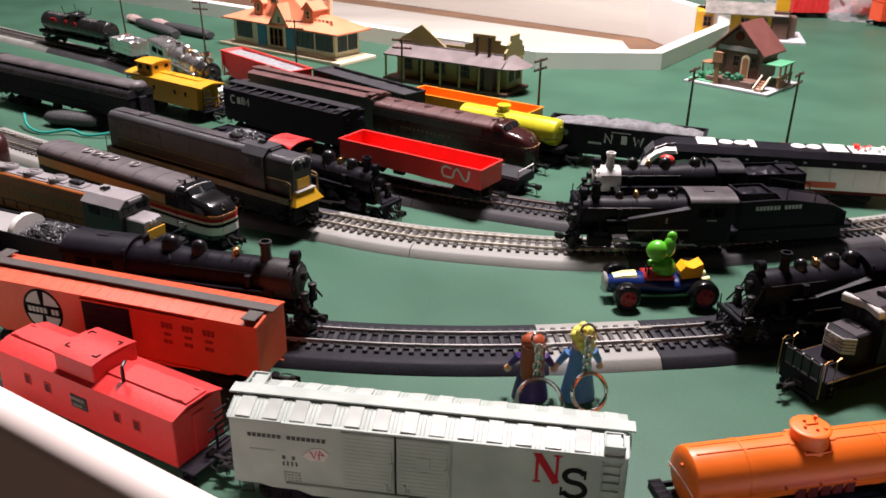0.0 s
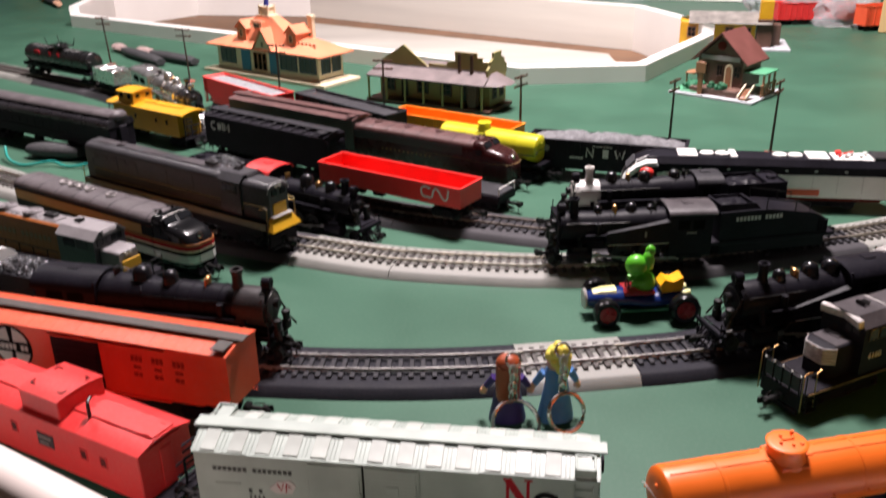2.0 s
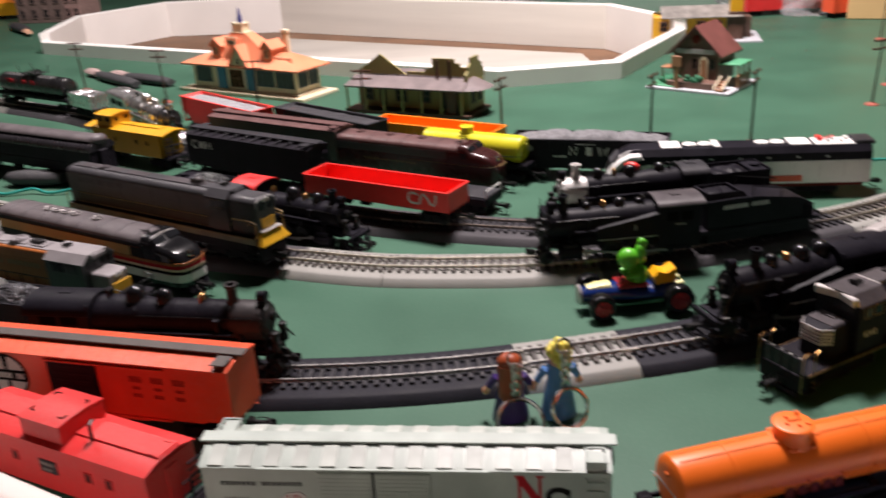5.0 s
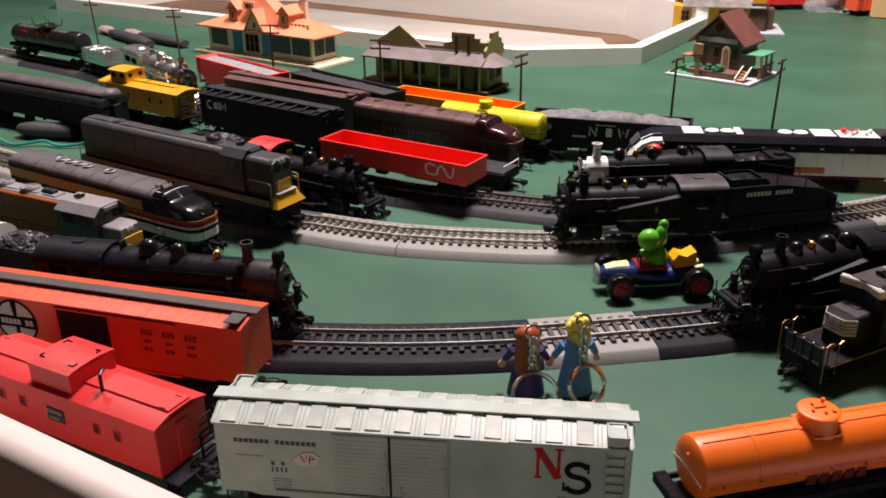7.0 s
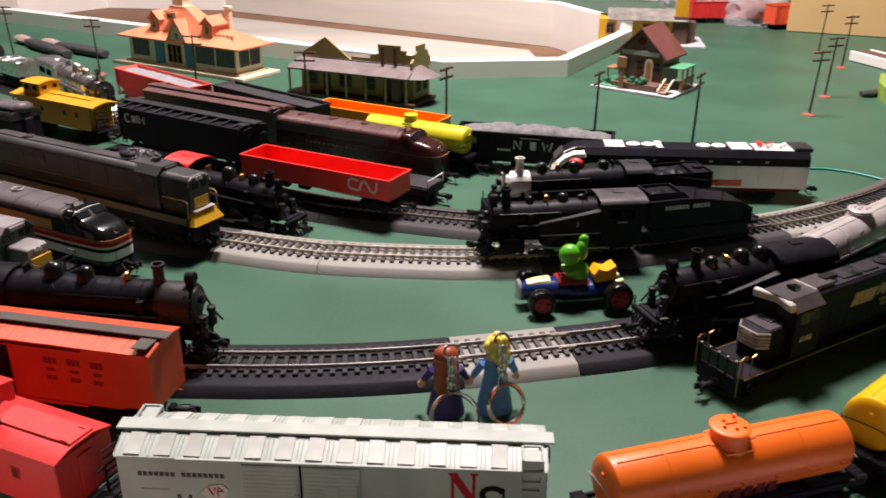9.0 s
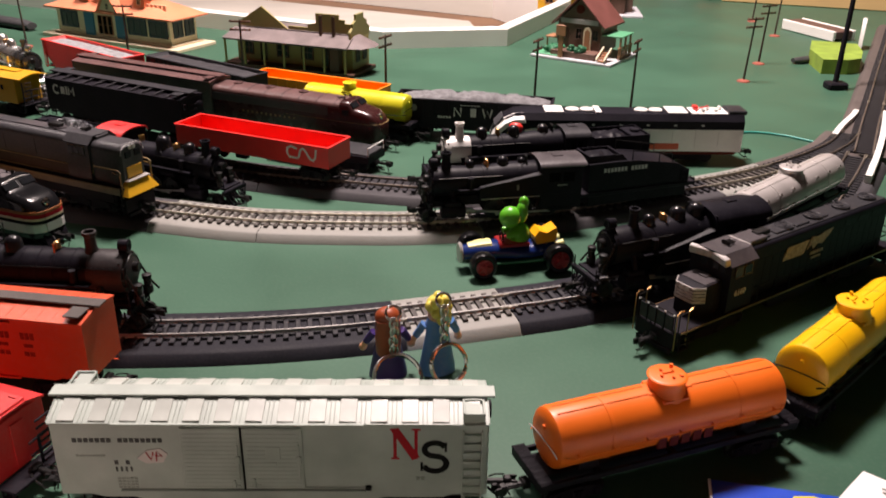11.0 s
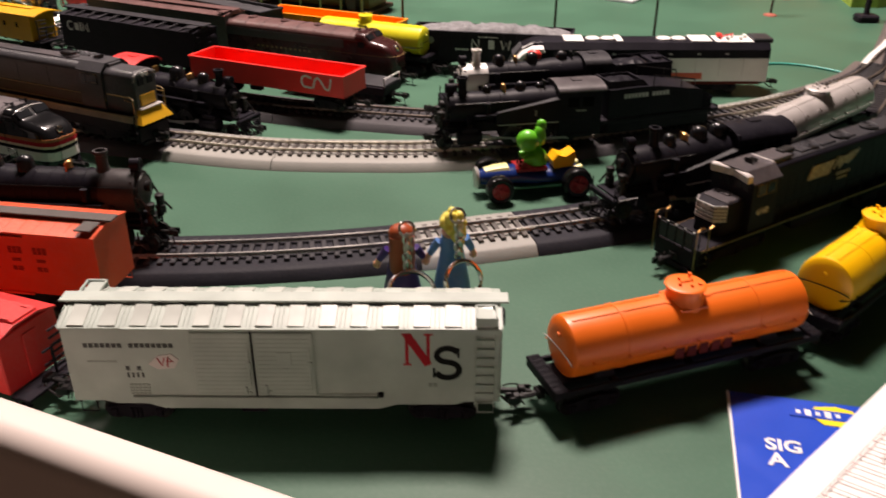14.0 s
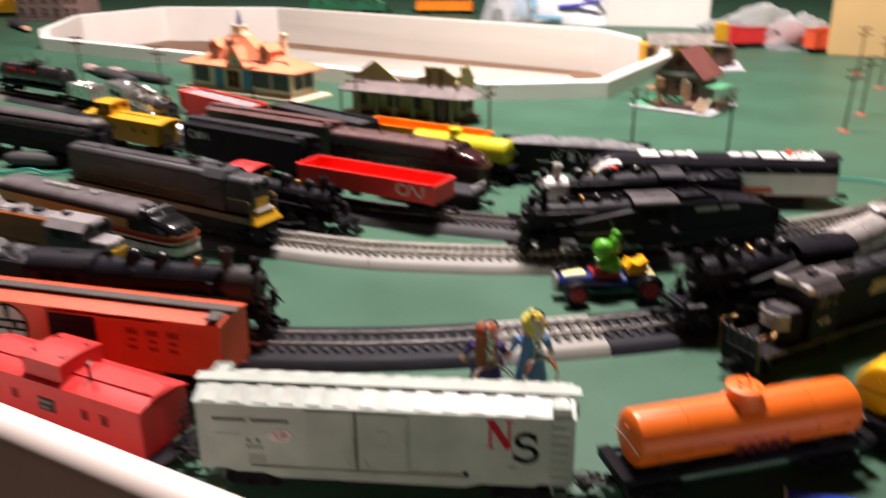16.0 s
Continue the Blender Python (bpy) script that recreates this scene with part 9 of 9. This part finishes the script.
def cottage(x, y, turn):
    root = thing("model_house", x, y, 0, turn, "brown model house with red roof, porch and green garden base", "model building", "model buildings")
    bm = bag()
    block(bm, 0.004, -0.004, 0.0020, 0.126, 0.092, 0.0040, 0.0006)
    part("base", bm, BASEGREY, root, "pale grey base plate")
    bm = bag()
    block(bm, -0.034, -0.014, 0.0050, 0.046, 0.060, 0.0022, 0.0006)
    part("lawn", bm, LAWN, root, "mint green lawn")
    W, D, H = 0.068, 0.052, 0.040
    bm = bag()
    block(bm, 0, 0.008, 0.010 + H / 2, W, D, H, 0.0004)
    part("wall", bm, HOUSEBROWN, root)
    bm = bag()
    cutout(bm, [(-W / 2, 0.050), (W / 2, 0.050), (0, 0.084)], -0.0182, 0.0340)
    part("gable_wall", bm, HOUSEBROWN, root)
    bm = bag()
    extrude(bm, [(-0.042, 0.0455), (0, 0.0870), (0.042, 0.0455), (0.042, 0.0478), (0, 0.0895), (-0.042, 0.0478)], -0.024, 0.040)
    bmesh.ops.rotate(bm, verts=bm.verts, cent=(0, 0, 0), matrix=Matrix.Rotation(math.pi / 2, 3, "Z"))
    part("roof", bm, REDROOF, root, "brick red gabled roof")
    bm = bag()
    lathe(bm, [(0, 0), (0.0062, 0.0002), (0.0062, 0.0012), (0.0050, 0.0016), (0, 0.0014)], 20, at(0, -0.0183, 0.0700, Matrix.Rotation(math.pi / 2, 4, "X")))
    part("round_badge", bm, INKMAROON, root, "round red badge under the ridge")
    bm = bag()
    block(bm, 0, -0.0195, 0.0525, 0.058, 0.0016, 0.0068, 0.0003)
    part("sign_board", bm, LIGHTGREY, root, "pale sign board")
    for px in (-0.022, 0.000, 0.026):
        window_part(root, px, -0.0186, 0.0350, 0.0085, 0.0150, 0, BROWN, GLASS, (1, 1))
    bm = bag()
    cutout(bm, [(0.0080, 0.0120), (0.0080, 0.0400), (0.0105, 0.0445), (0.0140, 0.0460), (0.0175, 0.0445), (0.0200, 0.0400), (0.0200, 0.0120)], -0.0186, -0.0202)
    part("door", bm, CREAM, root, "pale arched door frame")
    bm = bag()
    cutout(bm, [(0.0102, 0.0120), (0.0102, 0.0390), (0.0140, 0.0430), (0.0178, 0.0390), (0.0178, 0.0120)], -0.0200, -0.0210)
    part("door_leaf", bm, WOOD, root, "tan door")
    bm = bag()
    block(bm, 0.004, -0.030, 0.0085, 0.070, 0.024, 0.0090, 0.0005)
    part("porch", bm, HOUSEBROWN, root)
    for s, px in ((1, 0.044), (-1, 0.056)):
        bm = bag()
        bar(bm, (px, -0.026, 0.022), (px, -0.048, 0.0080), 0.0020, 0.0026)
        part("stair_rail", bm, CREAM, root, "pale stair rail")
    for k in range(4):
        bm = bag()
        block(bm, 0.050, -0.0440 + k * 0.005, 0.0060 + k * 0.0028, 0.011, 0.005, 0.0022, 0.0003)
        part("stair_step", bm, WOOD, root)
    bm = bag()
    block(bm, 0.050, 0.004, 0.0360, 0.030, 0.040, 0.0022, 0.0004, pose(0, 0, 0, 0, 0, 0))
    part("awning", bm, LAWN, root, "mint green side awning")
    for py in (-0.014, 0.002, 0.018):
        bm = bag()
        block(bm, 0.063, py, 0.0210, 0.0024, 0.0024, 0.028, 0.0003)
        part("porch_post", bm, WOOD, root)
    for k in range(7):
        bm = bag()
        block(bm, 0.064, -0.020 + k * 0.0066, 0.0125, 0.0018, 0.0016, 0.0160, 0.0002)
        part("baluster", bm, WOOD, root)
    bm = bag()
    block(bm, 0.064, 0.000, 0.0212, 0.0022, 0.046, 0.0016, 0.0002)
    part("side_railing", bm, WOOD, root)
    bm = bag()
    block(bm, -0.013, -0.0460, 0.0260, 0.0070, 0.0024, 0.050, 0.0004)
    block(bm, -0.013, -0.0472, 0.0430, 0.0150, 0.0020, 0.0150, 0.0010)
    part("sign_post", bm, WOOD, root, "wooden sign post")
    bm = bag()
    for k in range(26):
        ball(bm, -0.046 + random.random() * 0.026, -0.036 + random.random() * 0.020, 0.008 + random.random() * 0.006, 0.0030 + random.random() * 0.0026, n=7, k=5)
    part("hedge", bm, LEAF, root, "dark green hedge", angle=20)
    bm = bag()
    for k in range(20):
        ball(bm, -0.006 + random.random() * 0.026, -0.040 + random.random() * 0.006, 0.014 + random.random() * 0.006, 0.0022 + random.random() * 0.002, n=7, k=5)
    part("flower_box", bm, LEAF, root, angle=20)
    bm = bag()
    block(bm, -0.044, -0.006, 0.0250, 0.020, 0.022, 0.0020, 0.0004)
    block(bm, -0.052, -0.014, 0.0150, 0.0020, 0.0020, 0.020, 0.0003)
    part("side_canopy", bm, WOOD, root)
    return root


HOUSE = cottage(0.3200, 1.3560, -36.0)
HOUSE.scale = (1.0, 1.12, 0.98)


def yellow_house(x, y, turn):
    root = thing("model_store", x, y, 0, turn, "yellow model store with grey roof and brown tower", "model building", "model buildings")
    bm = bag()
    block(bm, 0.01, 0, 0.0020, 0.190, 0.110, 0.0040, 0.0006)
    part("base", bm, BASEGREY, root)
    bm = bag()
    block(bm, -0.020, 0.006, 0.024, 0.130, 0.070, 0.042, 0.0005)
    part("wall", bm, NOSEYELLOW, root)
    bm = bag()
    gable(bm, 0.134, 0.076, 0.045, 0.014, 0.004)
    part("roof", bm, STOREROOF, root, "weathered grey roof")
    bm = bag()
    block(bm, 0.060, -0.024, 0.028, 0.026, 0.026, 0.048, 0.0005)
    part("tower", bm, BROWN, root, "dark brown tower base")
    bm = bag()
    block(bm, 0.060, -0.024, 0.068, 0.022, 0.022, 0.032, 0.0005)
    part("tower_top", bm, CABYELLOW, root, "yellow tower top")
    bm = bag()
    block(bm, 0.082, 0.0, 0.022, 0.014, 0.030, 0.036, 0.0005)
    part("side_wing", bm, HOUSEBROWN, root)
    for px in (-0.065, -0.035, 0.0, 0.03):
        window_part(root, px, -0.0294, 0.028, 0.014, 0.018, 0, WOOD, GLASS)
    bm = bag()
    block(bm, -0.045, -0.0294, 0.022, 0.012, 0.0016, 0.034, 0.0003)
    part("door", bm, WOOD, root)
    return root


yellow_house(0.3930, 1.7350, -8.0)


def telegraph_pole(x, y, lean=(0, 0), turn=-25.0, high=0.083):
    root = thing("telegraph_pole", x, y, 0, 0, "thin brown plastic telegraph pole with two crossarms and red foot", "telegraph pole", "telegraph poles")
    top = Vector((lean[0], lean[1], high))
    bm = bag()
    rod(bm, (0, 0, 0.0015), top, 0.0016, 0.0011, n=8)
    part("pole", bm, POLE, root)
    bm = bag()
    lathe(bm, [(0.0085, 0), (0.0080, 0.0014), (0.0040, 0.0022), (0.0018, 0.0032)], 14)
    part("foot", bm, POLERED, root, "red-brown round foot")
    d = Vector((math.cos(radians(turn)), math.sin(radians(turn)), 0))
    for frac in (0.97, 0.85):
        bm = bag()
        c = top * frac
        bar(bm, c - d * 0.0130, c + d * 0.0130, 0.0016, 0.0020)
        for k in (-1, -0.45, 0.45, 1):
            rod(bm, c + d * 0.0115 * k, c + d * 0.0115 * k + Vector((0, 0, 0.0020)), 0.0008, n=6)
        part("crossarm", bm, POLEARM, root)
    return root


for px, py, lx, ly in ((0.5020, 1.1960, 0.004, 0.0), (0.5620, 1.3000, 0.004, 0.002), (0.6680, 1.5070, 0.003, 0.0), (0.6810, 1.6420, 0.004, 0.0), (0.0340, 1.0690, 0.0, 0.0), (-0.1440, 1.1640, 0.001, -0.004),
                       (-0.3130, 1.2670, 0.0, 0.0), (-0.5000, 1.4000, -0.004, 0.004), (-0.6950, 1.5300, -0.002, -0.003), (0.2035, 1.0520, 0.001, 0.0), (0.3150, 1.0480, 0.001, 0.0)):
    telegraph_pole(px, py, (lx, ly), 58.0 if 0.0 < px < 0.4 else (-6.0 if px < 0 else 20.0))


PURPLE = shade("purple_plastic", (0.10, 0.035, 0.26), 0.4, var=0.1)


# ---- loose things on the table ----
def cable(name, pts, r, material, label, category):
    line = smooth_path([(*p, 0) if len(p) == 2 else p for p in pts], r * 3)
    bm = bag()
    wire(bm, [p + Vector((0, 0, r)) for p, d in line], r, 6)
    return tagged(part(name, bm, material, angle=80), label, category)


TEAL = shade("teal_insulation", (0.02, 0.30, 0.25), 0.4, var=0.05)
RUBBERGREY = shade("dark_grey_rubber", (0.035, 0.035, 0.038), 0.55, var=0.2, dust=0.1)
cable("wire_lead", [(-0.560, 0.985, 0.012), (-0.545, 0.965, 0.004), (-0.520, 0.952, 0.001), (-0.490, 0.958, 0.004), (-0.465, 0.950, 0.001), (-0.425, 0.955, 0.006), (-0.395, 0.945, 0.010)], 0.0016, TEAL, "loose teal wire lying across the table", "wire")
cable("wire_lead", [(0.385, 0.945), (0.420, 0.965), (0.455, 0.955), (0.485, 0.925)], 0.0012, TEAL, "loose teal wire beside the track", "wire")


def pouch(x, y, turn, l, r, label, head=None):
    """A soft round grip; head: (end, material, name) of a narrower piece at one end."""
    bm = bag()
    rows = []
    for i in range(12):
        u = -1 + 2 * i / 11
        s = (1 - abs(u) ** 3.0) ** 0.5
        rows.append([(l / 2 * u, r * 1.3 * s * math.cos(a) + 0.004 * math.sin(u * 2.2), max(0.0002, r * 0.8 + r * 0.8 * s * math.sin(a))) for a in (2 * math.pi * k / 12 for k in range(12))])
    loft(bm, rows[1:-1])
    ob = part("track_tool", bm, RUBBERGREY, angle=70)
    ob.matrix_basis = pose(x, y, 0, 0, 0, turn)
    if head:
        e, material, name = head
        bm = bag()
        wide = (0.9, 1.1, 1.25, 1.0) if name == "bristle_head" else (0.8, 0.75, 0.7, 0.55)
        loft(bm, [[(e * (l / 2 - 0.012 + k * 0.016), r * wide[k] * math.cos(a) + 0.004 * math.sin(e * 2.0), max(0.0003, r * 0.8 + r * 0.55 * wide[k] * math.sin(a))) for a in (2 * math.pi * q / 10 for q in range(10))] for k in range(4)])
        part(name, bm, material, ob, "faded pinkish bristles" if name == "bristle_head" else "pale wooden handle", angle=50)
    return tagged(ob, label, "tool")


pouch(-0.500, 0.990, -16, 0.086, 0.011, "dark grey rubber grip lying on the table")
BRISTLE = shade("faded_pinkish_bristle", (0.36, 0.26, 0.24), 0.8, var=0.4, scale=160, bump=0.6)
pouch(-0.655, 1.572, -47, 0.200, 0.010, "dark grey padded brush handle with faded bristles", (-1, BRISTLE, "bristle_head"))
pouch(-0.592, 1.560, -39, 0.165, 0.010, "dark grey padded brush handle with faded bristles", (-1, BRISTLE, "bristle_head"))


PORTALGREY = shade("moulded_grey_stone_plastic", (0.16, 0.15, 0.15), 0.6, var=0.25, scale=60, dust=0.1, bump=0.3)


def tunnel_portal():
    root = thing("tunnel_portal", -0.668, 1.060, 0, -34.0, "grey moulded plastic portal standing on the table", "model portal")
    bm = bag()
    cutout(bm, [(-0.070, 0.0), (-0.070, 0.100), (0.045, 0.100), (0.045, 0.0), (0.026, 0.0), (0.026, 0.066), (-0.050, 0.066), (-0.050, 0.0)], -0.006, 0.006)
    part("arch", bm, PORTALGREY, root)
    for k in range(8):
        bm = bag()
        block(bm, 0.0355, -0.0065, 0.008 + k * 0.012, 0.017 if k % 2 else 0.019, 0.002, 0.0110, 0.0006)
        part("stone", bm, PORTALGREY, root)
    bm = bag()
    block(bm, -0.0125, 0, 0.1015, 0.120, 0.016, 0.005, 0.0008)
    part("coping", bm, PORTALGREY, root)
    return root


tunnel_portal()


# ---- bridge track and scenery at the far side ----
BRIDGE = [(0.502, 0.872), (0.556, 0.967), (0.620, 1.076), (0.699, 1.212), (0.800, 1.385), (0.907, 1.570)]
lay_track(BRIDGE, [(30, *BRN), (34, *BRN), (80, *BRN)], RAIL)
LIME = shade("lime_green_mat", (0.24, 0.36, 0.05), 0.7, var=0.25, bump=0.5, grain=300)
for pts, high, humped, label in (([(0.466, 0.7925), (0.485, 0.822), (0.503, 0.850), (0.537, 0.906), (0.577, 0.976), (0.594, 1.008)], 0.014, False, "white curved guard wall beside the track"), ([(0.497, 0.925), (0.522, 0.960), (0.549, 0.994), (0.566, 1.018)], 0.012, False, "white curved guard wall beside the track"),
                                 ([(0.756, 1.395), (0.778, 1.436)], 0.046, True, "white arched bridge wall"), ([(0.830, 1.352), (0.852, 1.392)], 0.046, True, "white arched bridge wall")):
    line = smooth_path(pts, 0.006)
    bm = bag()
    rows = []
    for i, (p, d) in enumerate(line):
        s = Vector((-d.y, d.x, 0))
        u = i / max(1, len(line) - 1)
        hh = 0.008 + (high - 0.008) * math.sin(math.pi * u) ** 0.5 if humped else high
        rows.append([p - s * 0.0028, p + s * 0.0028, p + s * 0.0028 + Vector((0, 0, hh)), p - s * 0.0028 + Vector((0, 0, hh))])
    loft(bm, rows)
    tagged(part("guard_wall", bm, BOARDWHITE), label, "model wall", "guard walls")


def scenery_mat():
    bm = bag()
    plate(bm, [(0.626, 1.240), (0.660, 1.236), (0.682, 1.246), (0.706, 1.290), (0.725, 1.345), (0.668, 1.372), (0.638, 1.310)], 0, 0.020)
    tagged(part("scenery_block", bm, LIME, angle=20), "lime green model hillside block beside the bridge", "model scenery", "hillside blocks")
    bm = bag()
    plate(bm, [(0.735, 1.215), (0.830, 1.200), (0.900, 1.260), (0.880, 1.340), (0.790, 1.330)], 0, 0.020)
    tagged(part("scenery_block", bm, LIME, angle=20), "lime green model hillside block beside the bridge", "model scenery", "hillside blocks")


scenery_mat()


def signal_post(x, y):
    root = thing("signal_post", x, y, 0, 0, "black model signal mast on a heavy foot", "model signal", "signal masts")
    bm = bag()
    rod(bm, (0, 0, 0.004), (0.004, 0.004, 0.130), 0.0036, 0.0030, n=10)
    part("mast", bm, BLACK, root)
    bm = bag()
    block(bm, 0, -0.002, 0.0045, 0.026, 0.020, 0.009, 0.002)
    part("foot", bm, BLACK, root)
    bm = bag()
    lathe(bm, [(0.006, 0.128), (0.008, 0.134), (0.008, 0.150), (0.004, 0.156)], 12, at(0.004, 0.004, 0))
    part("lamp_head", bm, BLACK, root)
    return root


signal_post(0.608, 1.160)
signal_post(0.678, 1.106)


def pallet(x, y, turn, label):
    root = thing("flat_car_body", x, y, 0, turn, label, "model car body", "loose car bodies")
    bm = bag()
    block(bm, 0, 0, 0.010, 0.120, 0.034, 0.012, 0.001)
    part("body", bm, MAROONROOF, root)
    for s in (-1, 1):
        bm = bag()
        block(bm, 0, s * 0.020, 0.009, 0.120, 0.006, 0.016, 0.001)
        part("side", bm, BOARDWHITE, root)
    return root


pallet(0.745, 1.520, 108, "loose maroon and white car body lying on the table")
pouch(0.636, 1.310, 10, 0.060, 0.006, "short brown-grey piece lying on the table")

BOXTAN = shade("tan_cardboard", (0.62, 0.42, 0.19), 0.7, var=0.06, scale=8)
CLEAR = bpy.data.materials.new("clear_plastic_bag")
CLEAR.use_nodes = True
bs = CLEAR.node_tree.nodes["Principled BSDF"]
bs.inputs["Base Color"].default_value = (0.92, 0.93, 0.95, 1)
bs.inputs["Roughness"].default_value = 0.12
bs.inputs["Transmission Weight"].default_value = 0.75
bs.inputs["IOR"].default_value = 1.08


def carton(x, y, turn, w, d, h, label, material):
    root = thing("carton", x, y, 0, turn, label, "box", "boxes at the back")
    bm = bag()
    block(bm, 0, 0, h / 2, w, d, h, 0.002)
    part("box", bm, material, root)
    bm = bag()
    for s in (-1, 1):
        block(bm, 0, s * d * 0.26, h + 0.001, w, d * 0.47, 0.002, 0.0005)
    part("flap", bm, material, root)
    return root


carton(0.965, 1.905, -22.0, 0.46, 0.26, 0.30, "large tan cardboard box at the back of the table", BOXTAN)
carton(0.450, 2.400, -14.0, 0.26, 0.12, 0.13, "long white cardboard box at the back of the table", BOARDWHITE)


BRICKBROWN = shade("brown_grey_brick_plastic", (0.150, 0.100, 0.088), 0.65, var=0.3, scale=120, dust=0.08, bump=0.4)
BRICKPINK = shade("pinkish_brick_plastic", (0.30, 0.185, 0.165), 0.65, var=0.25, scale=120, dust=0.08, bump=0.4)


def brick_building(x, y, turn):
    """A flat-roofed model block of two wings with rows of windows."""
    root = thing("model_brick_building", x, y, 0, turn, "brown brick model building with rows of dark windows", "model building", "model buildings")
    for name, cx, w, d, h, material in (("wall", -0.022, 0.150, 0.110, 0.150, BRICKBROWN), ("wing", 0.078, 0.050, 0.100, 0.135, BRICKPINK)):
        bm = bag()
        block(bm, cx, 0, h / 2, w, d, h, 0.001)
        wing = part(name, bm, material, root)
        bm = bag()
        block(bm, cx, 0, h + 0.002, w + 0.006, d + 0.006, 0.005, 0.0006)
        part("cornice", bm, material, wing)
        count = max(2, int(w / 0.034))
        for row in range(3):
            for k in range(count):
                window_part(root, cx + (k - (count - 1) / 2) * w / count, -d / 2 - 0.0006, 0.026 + row * 0.040, 0.016, 0.024, 0, material, GLASS, (1, 1), 0.0016)
    return root


brick_building(-1.255, 2.570, -8.0)


def plastic_bag(x, y, w, d, h, seed, label):
    bm = bag()
    bmesh.ops.create_icosphere(bm, subdivisions=4, radius=1.0)
    for v in bm.verts:
        p = v.co.copy()
        k = 1 + 0.35 * noise.noise(p * 1.7 + Vector((seed, 0, 0))) + 0.22 * abs(noise.noise(p * 5.0 + Vector((0, seed, 0))))
        v.co = Vector((p.x * w * k, p.y * d * k, max(-0.02, p.z) * h * k + 0.02 * h))
    ob = part("plastic_bag", bm, CLEAR, angle=25)
    ob.matrix_basis = pose(x, y, 0.0, 0, 0, 0)
    return tagged(ob, label, "plastic bag", "plastic bags")


plastic_bag(0.600, 2.060, 0.11, 0.07, 0.07, 3.0, "crumpled clear plastic bag at the back of the table")
plastic_bag(0.680, 1.985, 0.07, 0.05, 0.06, 7.0, "crumpled clear plastic bag at the back of the table")
plastic_bag(0.060, 2.360, 0.06, 0.05, 0.12, 5.0, "crumpled clear plastic bag beside the pit")
gondola(0.770, 1.930, 0, 18.0, "red gondola car half hidden by a clear bag", 0.200, 0.0360, 0.0110, 0.0480, ORANGERED, ribs=14)
gondola(0.610, 1.990, 0, 8.0, "red gondola car among clear bags", 0.160, 0.0360, 0.0110, 0.0440, CABRED, ribs=14)
cab_unit(-0.420, 2.720, 0, -8.0, "dark green diesel at the far side of the table", 0.240, LEAF, BLACK, LEAF)
gondola(-0.130, 2.700, 0, -6.0, "orange gondola car at the far side of the table", 0.170, 0.0360, 0.0110, 0.0340, GONORANGE, ribs=12)
boxcar(-1.640, 2.600, 0, 16.0, "purple boxcar at the far side of the table", 0.190, 0.0325, 0.0125, 0.0690, 0.0735, PURPLE, CHARCOAL, CHARCOAL, panels=10)
gondola(-1.470, 2.680, 0, 12.0, "yellow gondola car with an orange load at the back", 0.150, 0.0360, 0.0110, 0.0460, CABYELLOW, GONORANGE, 0.030, ribs=12)
pouch(-1.265, 2.360, -54, 0.220, 0.013, "short brush with pale wooden handle lying on the table", (1, PEACH, "handle"))


# ---- carrier bag behind the pit ----
BAGWHITE = shade("milky_plastic_film", (0.80, 0.81, 0.84), 0.3, var=0.08, scale=25, bump=0.3, grain=60)
BAGBLUE = shade("blue_plastic_handle", (0.05, 0.05, 0.42), 0.35, var=0.1)
PALEBLUE = shade("pale_blue_print", (0.30, 0.55, 0.75), 0.4, var=0.1)


def carrier_bag(x, y, turn):
    root = thing("carrier_bag", x, y, 0, turn, "white plastic carrier bag with blue handles and pale blue print", "plastic bag", "plastic bags")
    bm = bag()
    rows = []
    for i in range(9):
        z = 0.17 * i / 8
        rows.append([((0.17 + 0.010 * math.sin(3 * a + i)) * math.copysign(abs(math.cos(a)) ** 0.6, math.cos(a)), (0.055 - 0.02 * i / 8 + 0.012 * math.sin(4 * a + i * 0.8)) * math.copysign(abs(math.sin(a)) ** 0.7, math.sin(a)), z) for a in (2 * math.pi * k / 28 for k in range(28))])
    loft(bm, rows)
    part("film", bm, BAGWHITE, root, angle=60)
    bm = bag()
    wire(bm, [(0.015, -0.062, 0.045), (0.06, -0.066, 0.050), (0.12, -0.066, 0.062), (0.140, -0.066, 0.075), (0.12, -0.064, 0.088), (0.06, -0.062, 0.100), (0.03, -0.060, 0.104)], 0.0055, 8)
    part("handle", bm, BAGBLUE, root, "blue bag handle")
    bm = bag()
    lathe(bm, [(0.024, 0), (0.040, 0.001), (0.040, 0.003), (0.024, 0.004)], 24, at(-0.085, -0.066, 0.060, Matrix.Rotation(math.pi / 2, 4, "X")))
    block(bm, -0.045, -0.066, 0.018, 0.14, 0.004, 0.010, 0.001)
    part("print", bm, PALEBLUE, root, "pale blue printed ring")
    return root


carrier_bag(0.200, 2.480, -22.0)
